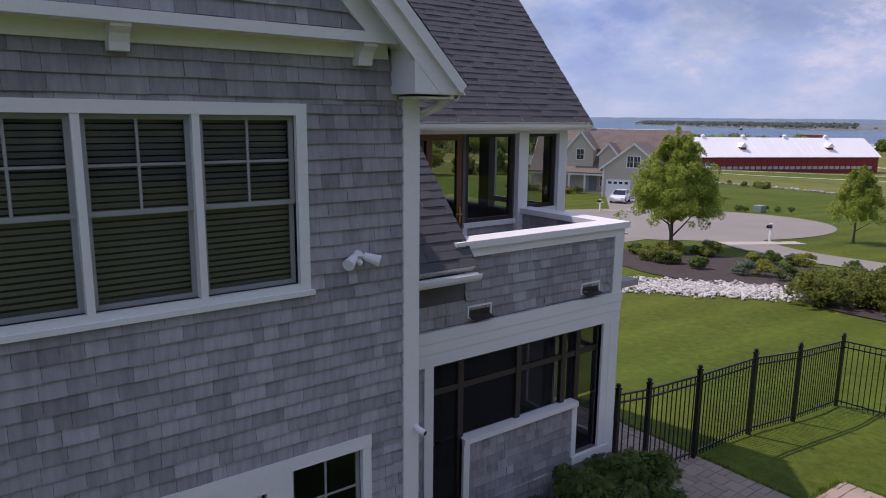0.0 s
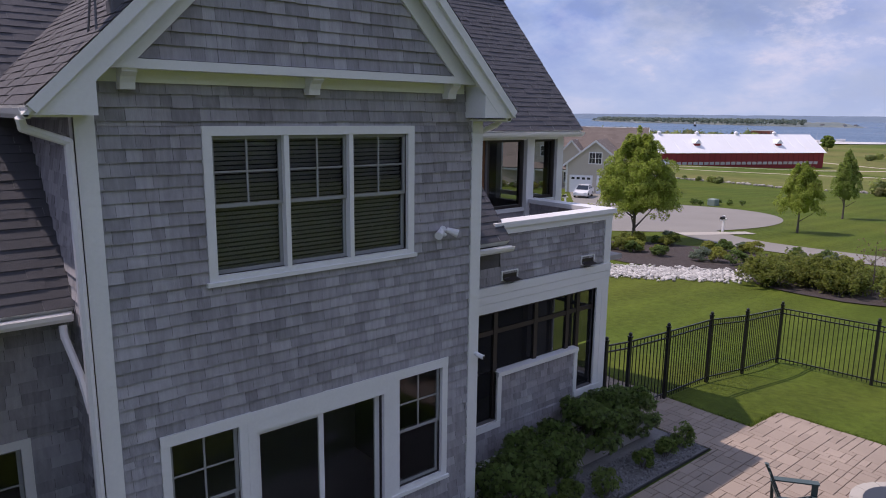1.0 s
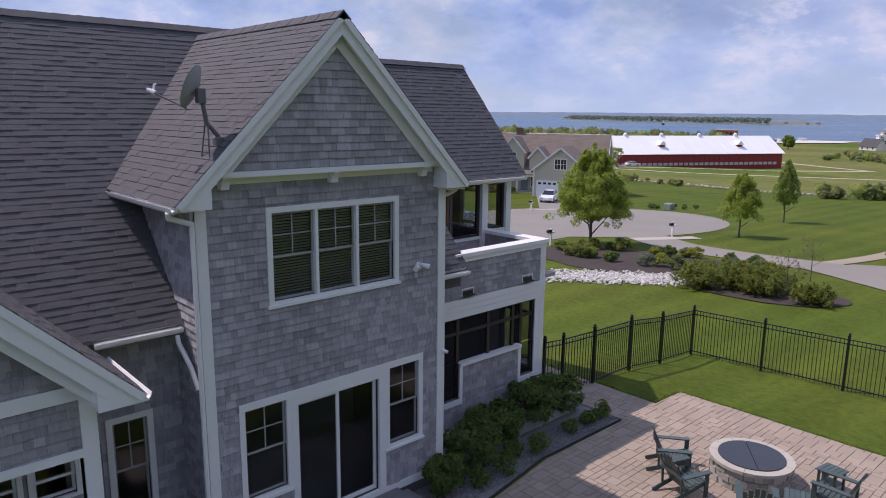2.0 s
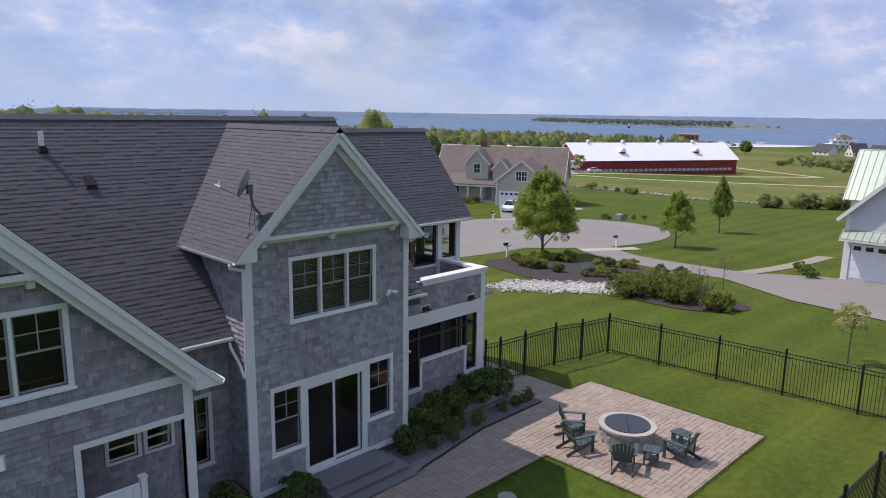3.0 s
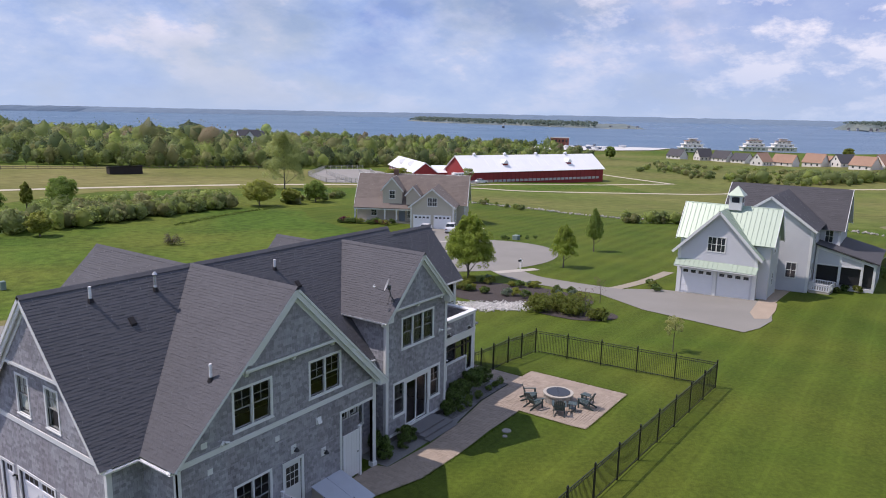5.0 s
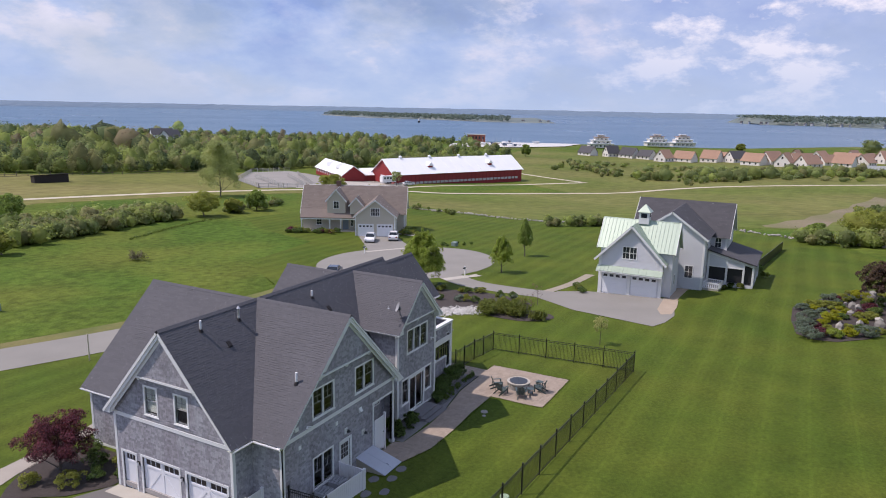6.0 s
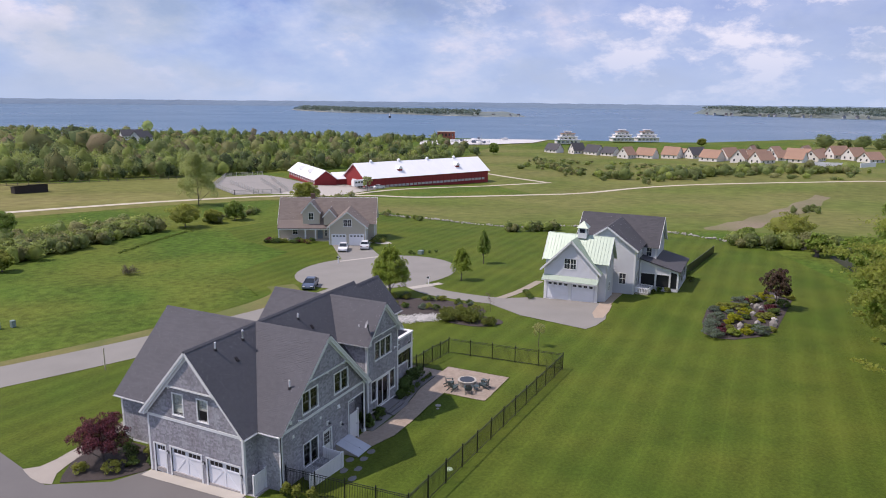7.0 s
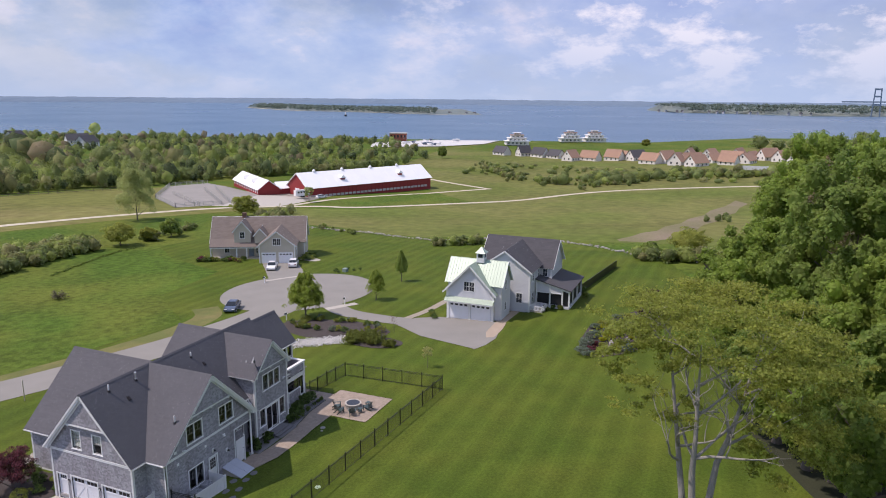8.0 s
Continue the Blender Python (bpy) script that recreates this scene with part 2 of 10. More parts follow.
def glass(name, tint=(0.75, 0.8, 0.8), rough=0.02, mixed=0.55):
    """A pane: partly clear, partly mirror by Fresnel."""
    m, n, l, b = nodes_of(name)
    n.remove(b)
    out = n["Material Output"]
    tr, gl, fr, ms = n.new("ShaderNodeBsdfTransparent"), n.new("ShaderNodeBsdfGlossy"), n.new("ShaderNodeFresnel"), n.new("ShaderNodeMixShader")
    tr.inputs[0].default_value = (*tint, 1)
    gl.inputs["Roughness"].default_value = rough
    gl.inputs["Color"].default_value = (0.90, 0.92, 0.97, 1)
    fr.inputs[0].default_value = 1.55
    l.new(fr.outputs[0], ms.inputs[0]); l.new(tr.outputs[0], ms.inputs[1]); l.new(gl.outputs[0], ms.inputs[2]); l.new(ms.outputs[0], out.inputs[0])
    return m


PANE = glass("window_glass", (0.93, 0.95, 0.94))
CLEAR = glass("pane_body", (0.98, 0.99, 0.98))
for node in [q for q in CLEAR.node_tree.nodes if q.bl_idname == "ShaderNodeMixShader"]:
    CLEAR.node_tree.links.new(node.inputs[1].links[0].from_socket, CLEAR.node_tree.nodes["Material Output"].inputs[0])
TINTED = glass("tinted_window_glass", (0.50, 0.53, 0.52))


def screen_material():
    """Dark mesh: mostly clear, a little dull thread."""
    m, n, l, b = nodes_of("insect_screen")
    tr, ms = n.new("ShaderNodeBsdfTransparent"), n.new("ShaderNodeMixShader")
    tr.inputs[0].default_value = (0.62, 0.62, 0.62, 1)
    b.inputs["Base Color"].default_value, b.inputs["Roughness"].default_value = (0.03, 0.03, 0.032, 1), 0.8
    ms.inputs[0].default_value = 0.22
    l.new(tr.outputs[0], ms.inputs[1]); l.new(b.outputs[0], ms.inputs[2]); l.new(ms.outputs[0], n["Material Output"].inputs[0])
    return m


SCREEN = screen_material()


def water_material():
    m, n, l, b = nodes_of("bay_water")
    b.inputs["Base Color"].default_value = (0.048, 0.115, 0.195, 1)
    b.inputs["Roughness"].default_value = 0.28
    b.inputs["IOR"].default_value = 1.33
    tc = n.new("ShaderNodeTexCoord")
    mp = n.new("ShaderNodeMapping"); mp.inputs["Scale"].default_value = (1, 1, 1)
    l.new(tc.outputs["Object"], mp.inputs[0])
    a, c = n.new("ShaderNodeTexNoise"), n.new("ShaderNodeTexNoise")
    a.inputs["Scale"].default_value, a.inputs["Detail"].default_value = 0.25, 6
    c.inputs["Scale"].default_value, c.inputs["Detail"].default_value = 0.004, 4
    l.new(mp.outputs[0], a.inputs["Vector"]); l.new(mp.outputs[0], c.inputs["Vector"])
    bp = n.new("ShaderNodeBump"); bp.inputs["Strength"].default_value = 0.9; bp.inputs["Distance"].default_value = 1.2
    l.new(a.outputs["Fac"], bp.inputs["Height"]); l.new(bp.outputs[0], b.inputs["Normal"])
    r = n.new("ShaderNodeMapRange"); r.inputs[3].default_value, r.inputs[4].default_value = 0.2, 0.4
    l.new(c.outputs["Fac"], r.inputs[0]); l.new(r.outputs[0], b.inputs["Roughness"])
    return m


WATER = water_material()


# ---- building helpers ----
def part(name, bm, material, parent, label=""):
    """Links a bmesh as one mesh object under a thing or part."""
    bmesh.ops.recalc_face_normals(bm, faces=bm.faces[:])
    me = bpy.data.meshes.new(name)
    bm.to_mesh(me)
    bm.free()
    me.materials.append(material)
    if material in (PANE, TINTED):
        me.materials.append(CLEAR)
        for q in me.polygons:
            q.material_index = 0 if min(q.normal.x, q.normal.y) < -0.9 else 1
    ob = new(name, me)
    ob.parent = parent
    if label:
        ob["label"] = label
    return ob


def raw(name, verts, faces, material, parent=None, smooth=False):
    """A mesh from arrays: verts (n, 3), faces (m, 3 or 4)."""
    me = bpy.data.meshes.new(name)
    v, f = np.asarray(verts, np.float32), np.asarray(faces, np.int32)
    k = f.shape[1]
    me.vertices.add(len(v)); me.vertices.foreach_set("co", v.ravel())
    me.loops.add(f.size); me.loops.foreach_set("vertex_index", f.ravel())
    me.polygons.add(len(f))
    me.polygons.foreach_set("loop_start", np.arange(0, f.size, k, dtype=np.int32))
    me.polygons.foreach_set("loop_total", np.full(len(f), k, np.int32))
    me.update(calc_edges=True)
    me.polygons.foreach_set("use_smooth", np.full(len(f), bool(smooth)))
    me.materials.append(material)
    ob = new(name, me)
    if parent is not None:
        ob.parent = parent
    return ob


def thing(name, at, label, category, group="", kind="", turn=0.0):
    ob = new(name)
    ob.empty_display_size = 0.2
    ob.matrix_world = pose(*at, 0, 0, turn)
    return tagged(ob, label, category, group, kind)


HEX = ((0, 1, 2, 3), (7, 6, 5, 4), (0, 4, 5, 1), (1, 5, 6, 2), (2, 6, 7, 3), (3, 7, 4, 0))


def hexa(bm, pts):
    vs = [bm.verts.new(p) for p in pts]
    for f in HEX:
        bm.faces.new([vs[i] for i in f])


def box(bm, x0, x1, y0, y1, z0, z1):
    hexa(bm, [(x0, y0, z0), (x1, y0, z0), (x1, y1, z0), (x0, y1, z0), (x0, y0, z1), (x1, y0, z1), (x1, y1, z1), (x0, y1, z1)])


def beam(bm, p0, p1, w, h, side=None):
    """A bar from p0 to p1, w wide along side, h deep across."""
    p0, p1 = Vector(p0), Vector(p1)
    d = (p1 - p0).normalized()
    s = Vector(side).normalized() if side is not None else d.cross(Vector((0, 0, 1)))
    if s.length < 1e-4:
        s = Vector((1, 0, 0))
    s = (s - d * s.dot(d)).normalized()
    u = s.cross(d)
    q = []
    for p in (p0, p1):
        q += [p - s * w / 2 - u * h / 2, p + s * w / 2 - u * h / 2, p + s * w / 2 + u * h / 2, p - s * w / 2 + u * h / 2]
    hexa(bm, q)


def tube(bm, p0, p1, r0, r1=None, seg=8):
    p0, p1 = Vector(p0), Vector(p1)
    r1 = r0 if r1 is None else r1
    d = p1 - p0
    m = Matrix.Translation((p0 + p1) / 2) @ d.to_track_quat("Z", "Y").to_matrix().to_4x4()
    bmesh.ops.create_cone(bm, cap_ends=True, segments=seg, radius1=r0, radius2=r1, depth=d.length, matrix=m)


def bevelled(bm, width=0.01, seg=1):
    bmesh.ops.remove_doubles(bm, verts=bm.verts[:], dist=1e-5)
    bmesh.ops.bevel(bm, geom=bm.edges[:], offset=width, segments=seg, affect="EDGES")
    return bm


class Face:
    """A wall's own frame: a along it, z up, d outward."""

    def __init__(self, at, along, out):
        self.o, self.u, self.n = Vector(at), Vector(along), Vector(out)

    def p(self, a, z, d=0.0):
        return self.o + self.u * a + self.n * d + Vector((0, 0, z))

    def box(self, bm, a0, a1, z0, z1, d0, d1):
        hexa(bm, [self.p(a0, z0, d0), self.p(a1, z0, d0), self.p(a1, z0, d1), self.p(a0, z0, d1), self.p(a0, z1, d0), self.p(a1, z1, d0), self.p(a1, z1, d1), self.p(a0, z1, d1)])

    def rim_frame(self, bm, a0, a1, z0, z1, l, r, t, b, d0, d1):
        """A closed frame in one piece, l, r, t and b wide at its sides."""
        rims = [[(a0, z0), (a1, z0), (a1, z1), (a0, z1)], [(a0 + l, z0 + b), (a1 - r, z0 + b), (a1 - r, z1 - t), (a0 + l, z1 - t)]]
        o, i, o2, i2 = [[bm.verts.new(self.p(a, z, d)) for a, z in rim] for d in (d1, d0) for rim in rims]
        faces = []
        for k in range(4):
            m = (k + 1) % 4
            for q in ((o[k], o[m], i[m], i[k]), (o2[k], i2[k], i2[m], o2[m]), (o[k], o2[k], o2[m], o[m]), (i[k], i[m], i2[m], i2[k])):
                faces.append(bm.faces.new(q))
        bmesh.ops.recalc_face_normals(bm, faces=faces)


def cut_row(lo, hi, z0, z1, holes):
    """The stretches of lo..hi that no hole takes between z0 and z1."""
    runs = [(lo, hi)]
    for a0, a1, b0, b1 in holes:
        if b1 <= z0 + 1e-4 or b0 >= z1 - 1e-4:
            continue
        nxt = []
        for r0, r1 in runs:
            if a1 <= r0 or a0 >= r1:
                nxt.append((r0, r1))
                continue
            if a0 > r0:
                nxt.append((r0, a0))
            if a1 < r1:
                nxt.append((a1, r1))
        runs = nxt
    return [r for r in runs if r[1] - r[0] > 0.004]


def wall_slab(name, face, left, right, z0, z1, holes, material, parent, thick=0.16, breaks=()):
    """A thick wall between left(z) and right(z), with its openings cut through."""
    zs = sorted({z0, z1, *[z for h in holes for z in h[2:] if z0 < z < z1], *[b for b in breaks if z0 < b < z1]})
    bm = bmesh.new()
    for b0, b1 in zip(zs, zs[1:]):
        mid = (b0 + b1) / 2
        runs = cut_row(left(mid), right(mid), b0, b1, holes)
        for r0, r1 in runs:
            lo0, lo1 = (left(b0), left(b1)) if abs(r0 - left(mid)) < 1e-6 else (r0, r0)
            hi0, hi1 = (right(b0), right(b1)) if abs(r1 - right(mid)) < 1e-6 else (r1, r1)
            if hi1 - lo1 < 0.002:
                lo1 = hi1 = (lo1 + hi1) / 2
                hi1 += 0.002
            p = face.p
            hexa(bm, [p(lo0, b0, -thick), p(hi0, b0, -thick), p(hi0, b0), p(lo0, b0), p(lo1, b1, -thick), p(hi1, b1, -thick), p(hi1, b1), p(lo1, b1)])
    return part(name, bm, material, parent)


def shingles(face, left, right, z0, z1, holes, parent, rise=0.132, seed=1, singles=None, material=None):
    """Courses of cedar shingles. Those inside singles (a0, a1, z0, z1) are objects of their own, the rest one mesh."""
    rng = random.Random(seed)
    material = material or CEDAR
    verts, faces, own = [], [], []
    rows = int(math.ceil((z1 - z0) / rise))
    for i in range(rows):
        b0, b1 = z0 + i * rise, min(z0 + (i + 1) * rise, z1)
        marks = [b0] + sorted({z for h in holes for z in h[2:4] if b0 + 0.015 < z < b1 - 0.015}) + [b1]
        for c0, c1 in zip(marks, marks[1:]):
            mid = c0 + 0.3 * (c1 - c0)
            share = (c0 - b0) / rise
            for r0, r1 in cut_row(left(mid), right(mid), c0 + min(0.016, (c1 - c0) * 0.4), c1 - min(0.016, (c1 - c0) * 0.4), holes):
                a = r0
                while a < r1 - 0.01:
                    w = round(rng.choice((rng.uniform(0.10, 0.2), rng.uniform(0.15, 0.32))), 2)
                    if r1 - (a + w) < 0.06:
                        w = r1 - a
                    zb, t = c0 + (rng.uniform(-0.005, 0.003) if c0 == b0 else 0.0), rng.uniform(0.020, 0.032) * (1 - share) + 0.003 * share
                    if singles and c0 == b0 and c1 == b1 and singles[0] < a < singles[1] and singles[2] < b0 < singles[3] and len(own) < 300 and 0.08 < w < 0.33:
                        own.append((a, w, zb, b1 + 0.012, t))
                    else:
                        k = len(verts)
                        g, top = 0.0018, c1 + (0.012 if c1 == b1 else 0.0)
                        for aa in (a + g, a + w - g):
                            verts += [face.p(aa, zb, 0.002), face.p(aa, zb, 0.002 + t), face.p(aa, top, 0.005)]
                        faces += [(k + 1, k + 4, k + 5, k + 2), (k, k + 3, k + 4, k + 1)]
                    a += w
    f4 = [f for f in faces if len(set(f)) == 4]
    ob = raw("shingles", verts, f4, material, parent)
    tagged(ob, kind="stuff")
    shapes = {}
    for a, w, zb, zt, t in own:
        key = round(w, 2)
        if key not in shapes:
            g, h = 0.0018, rise + 0.014
            vs = [face.u * x + face.n * d + Vector((0, 0, z)) for x in (g, key - g) for z, d in ((0, 0.002), (0, 0.028), (h, 0.005))]
            me = bpy.data.meshes.new("shingle")
            me.from_pydata(vs, [], [(1, 4, 5, 2), (0, 3, 4, 1), (0, 1, 2), (3, 5, 4)])
            me.materials.append(material)
            shapes[key] = me
        s = new("shingle", shapes[key])
        s.parent = parent
        s.location = face.p(a, zb, 0)
    return ob


def roof_plane(parent, eave, along, up, lo, hi, length, course=0.128, seed=2, material=None, back=None, tab=(0.13, 0.33), thick=0.14, lift=(0.0105, 0.0155), breaks=()):
    """A pitched roof face: a thick deck, and on it courses of shingles. eave: a point of the eave line; a runs along it, s up the slope; lo(s), hi(s) bound a."""
    rng = random.Random(seed)
    o, u, s = Vector(eave), Vector(along).normalized(), Vector(up).normalized()
    n = u.cross(s)
    if n.z < 0:
        n = -n
    bm = bmesh.new()
    zs = sorted({0.0, length, *[b for b in breaks if 0 < b < length]})
    for s0, s1 in zip(zs, zs[1:]):
        q = [o + u * lo(s0) + s * s0, o + u * hi(s0) + s * s0, o + u * (hi(s1) if hi(s1) > lo(s1) + 0.003 else lo(s1) + 0.003) + s * s1, o + u * lo(s1) + s * s1]
        hexa(bm, [p - n * thick for p in q] + q)
    deck = part("roof", bm, back or TRIM, parent)
    verts, faces = [], []
    i, pos = 0, 0.0
    while pos < length - 0.01:
        top = min(pos + course + 0.012, length)
        mid = min(pos + course * 0.5, length)
        a, end = lo(mid), hi(mid)
        shift = rng.uniform(0, 0.2)
        first = True
        while a < end - 0.01:
            w = rng.uniform(*tab) - (shift if first else 0)
            first = False
            w = max(w, 0.06)
            if end - (a + w) < 0.05:
                w = end - a
            t = lift[0] if rng.random() < 0.6 else lift[1]
            k = len(verts)
            for aa in (a, a + w):
                base = o + u * aa
                verts += [base + s * (pos - 0.01) + n * 0.003, base + s * (pos - 0.01) + n * (0.003 + t), base + s * top + n * (t - 0.0065)]
            faces += [(k + 1, k + 4, k + 5, k + 2), (k, k + 3, k + 4, k + 1)]
            a += w
        pos += course
        i += 1
    tab_ob = raw("roof_shingles", verts, faces, material or ASPHALT_SHINGLE, deck)
    tagged(tab_ob, kind="stuff")
    return deck


def ground_z(x, y):
    yy = min(max(y, -60.0), 50.0)
    if x < 100:
        fall = 0.026 * x
    elif x < 230:
        fall = 2.6 + 0.042 * (x - 100)
    else:
        fall = 8.06 + 0.0085 * (x - 230)
    z = -0.25 - fall - 0.042 * yy
    # a level terrace beside the house
    away = math.hypot(max(2.0 - x, 0.0, x - 10.7), max(-2.0 - y, 0.0, y - 9.0)) / 6.0
    if away < 1.0:
        w = 1.0 - away * away * (3.0 - 2.0 * away)
        z += max(-0.38 - z, 0.0) * w
    d = x * 0.926 + y * 0.375
    if d > 700:
        z -= (d - 700) * 0.03
    return z


# ---- ground, water, roads ----
def grown(values):
    return sorted(set(values))


gx = grown([-400, -250, -150, -100, -60, -30, 0, 30, 60, 100,  150, 200, 230, 280, 340, 400, 470, 540, 600, 650, 700, 740, 780, 830, 900, 1000, 1300])
gy = grown([-900, -700, -500, -350, -250, -150, -100, -60, -30, 0, 25, 50, 90, 140, 200, 270, 350, 450, 550, 650, 800, 1000, 1300, 1700])
gv = [(x, y, ground_z(x, y) - (1.2 if -10 < x < 40 and -10 < y < 40 else 0.0)) for y in gy for x in gx]
gf = [(j * len(gx) + i, j * len(gx) + i + 1, (j + 1) * len(gx) + i + 1, (j + 1) * len(gx) + i) for j in range(len(gy) - 1) for i in range(len(gx) - 1)]
ground = tagged(raw("ground", gv, gf, MEADOW), "rough green meadow ground falling gently to the bay", "ground", kind="structure")
water = raw("water", [(-3000, -9000, -15), (9000, -9000, -15), (9000, 12000, -15), (-3000, 12000, -15)], [(0, 1, 2, 3)], WATER)
tagged(water, "wide blue bay water with small ripples", "water", kind="structure")


def sheet(name, poly, dz, material, label, category, kind="structure", side=0.0):
    """A flat piece lying on the ground, dz above it."""
    bm = bmesh.new()
    pieces = poly if isinstance(poly[0], list) else [poly]
    poly = [p for q in pieces for p in q]
    for q in pieces:
        f = bm.faces.new([bm.verts.new((x, y, 0)) for x, y in q])
        if len(q) > 4:
            bmesh.ops.triangulate(bm, faces=[f])
    near = min(p[0] for p in poly) < 17.2 and max(p[0] for p in poly) > -2.7 and min(p[1] for p in poly) < 13.7 and max(p[1] for p in poly) > -6.7
    cuts = [((-2.6 + 0.9 * i, 0, 0), (1, 0, 0)) for i in range(23)] + [((0, -6.6 + 0.9 * i, 0), (0, 1, 0)) for i in range(23)] if near and max(p[0] for p in poly) < 18 else []
    for co, no in (*cuts, ((230, 0, 0), (1, 0, 0)), ((100, 0, 0), (1, 0, 0)), ((0, 50, 0), (0, 1, 0)), ((0, -60, 0), (0, 1, 0))):
        bmesh.ops.bisect_plane(bm, geom=bm.verts[:] + bm.edges[:] + bm.faces[:], plane_co=co, plane_no=no, dist=1e-4)
    if side:
        ext = bmesh.ops.extrude_face_region(bm, geom=bm.faces[:])
        top = [e for e in ext["geom"] if isinstance(e, bmesh.types.BMVert)]
        low = [v for v in bm.verts if v not in top]
    else:
        top, low = bm.verts[:], []
    for v in top:
        v.co.z = ground_z(v.co.x, v.co.y) + dz
    for v in low:
        v.co.z = ground_z(v.co.x, v.co.y) + dz - side
    ob = part(name, bm, material, None)
    if not side:
        me = ob.data
        if me.polygons and me.polygons[0].normal.z < 0:
            me.flip_normals()
    return tagged(ob, label, category, kind=kind)


def ring(cx, cy, rx, ry, count=40, a0=0.0, a1=360.0, wob=0.0, seed=0):
    rng = random.Random(seed)
    out = []
    for i in range(count):
        a = radians(a0 + (a1 - a0) * i / (count if abs(a1 - a0) >= 360 else count - 1))
        k = 1 + rng.uniform(-wob, wob)
        out.append((cx + rx * k * math.cos(a), cy + ry * k * math.sin(a)))
    return out


def band(points, width):
    """A strip of that width along a smooth line through the points."""
    pts = [Vector((*p, 0)) for p in points]
    fine = []
    for i in range(len(pts) - 1):
        p0, p1, p2, p3 = pts[max(i - 1, 0)], pts[i], pts[i + 1], pts[min(i + 2, len(pts) - 1)]
        for k in range(6):
            t = k / 6
            fine.append(0.5 * ((2 * p1) + (p2 - p0) * t + (2 * p0 - 5 * p1 + 4 * p2 - p3) * t * t + (3 * p1 - p0 - 3 * p2 + p3) * t ** 3))
    fine.append(pts[-1])
    left, right = [], []
    for i, p in enumerate(fine):
        d = (fine[min(i + 1, len(fine) - 1)] - fine[max(i - 1, 0)]).normalized()
        s = Vector((-d.y, d.x, 0)) * width / 2
        left.append(((p + s).x, (p + s).y)); right.append(((p - s).x, (p - s).y))
    return left + right[::-1]


def lawn_material():
    """Mown grass with the mower's alternating swaths."""
    m, n, l, b = nodes_of("striped_lawn")
    tc = n.new("ShaderNodeTexCoord")
    sep = n.new("ShaderNodeSeparateXYZ"); l.new(tc.outputs["Object"], sep.inputs[0])

    def math_node(op, a, bb):
        k = n.new("ShaderNodeMath"); k.operation = op
        for i, v in enumerate((a, bb)):
            if isinstance(v, (int, float)):
                k.inputs[i].default_value = v
            else:
                l.new(v, k.inputs[i])
        return k.outputs[0]

    def noise_node(scale, detail=4, rough=0.55):
        k = n.new("ShaderNodeTexNoise")
        k.inputs["Scale"].default_value, k.inputs["Detail"].default_value, k.inputs["Roughness"].default_value = scale, detail, rough
        l.new(tc.outputs["Object"], k.inputs["Vector"])
        return k.outputs["Fac"]
    warp = math_node("MULTIPLY", math_node("SUBTRACT", noise_node(0.05, 2), 0.5), 1.2)
    skew = math_node("ADD", sep.outputs[1], warp)
    wave = math_node("SINE", math_node("MULTIPLY", skew, 2 * math.pi / 2.7), 0)
    soft = math_node("MULTIPLY", math_node("TANH", math_node("MULTIPLY", wave, 2.2), 0), 0.065)
    patch = math_node("MULTIPLY", math_node("SUBTRACT", noise_node(0.22, 5), 0.5), 0.55)
    tuft = math_node("MULTIPLY", math_node("SUBTRACT", noise_node(4.0, 5, 0.75), 0.5), 1.5)
    line = math_node("MULTIPLY", math_node("GREATER_THAN", math_node("SINE", math_node("MULTIPLY", skew, 2 * math.pi / 2.7), 0), 0.968), 0.17)
    line = math_node("MULTIPLY", line, noise_node(0.12, 3))
    total = math_node("ADD", math_node("ADD", math_node("ADD", soft, patch), math_node("ADD", tuft, line)), 1.0)
    garden = math_node("MULTIPLY", math_node("MULTIPLY", math_node("GREATER_THAN", sep.outputs[0], -13.2), math_node("LESS_THAN", sep.outputs[0], 16.75)), math_node("MULTIPLY", math_node("GREATER_THAN", sep.outputs[1], -5.0), math_node("LESS_THAN", sep.outputs[1], 7.0)))
    total = math_node("MULTIPLY", total, math_node("SUBTRACT", 1.0, math_node("MULTIPLY", garden, 0.03)))
    mixc = n.new("ShaderNodeMix"); mixc.data_type = "RGBA"
    mixc.inputs["A"].default_value, mixc.inputs["B"].default_value = (0.060, 0.097, 0.011, 1), (0.090, 0.114, 0.015, 1)
    rg = n.new("ShaderNodeMapRange"); rg.inputs[1].default_value, rg.inputs[2].default_value = 0.35, 0.68
    l.new(noise_node(0.09, 5), rg.inputs[0]); l.new(rg.outputs[0], mixc.inputs["Factor"])
    sc = n.new("ShaderNodeVectorMath"); sc.operation = "SCALE"
    l.new(mixc.outputs["Result"], sc.inputs[0]); l.new(total, sc.inputs["Scale"]); l.new(sc.outputs[0], b.inputs["Base Color"])
    b.inputs["Roughness"].default_value, b.inputs["Specular IOR Level"].default_value = 0.9, 0.12
    bp = n.new("ShaderNodeBump"); bp.inputs["Strength"].default_value, bp.inputs["Distance"].default_value = 0.7, 0.06
    l.new(noise_node(16, 3), bp.inputs["Height"]); l.new(bp.outputs[0], b.inputs["Normal"])
    return m


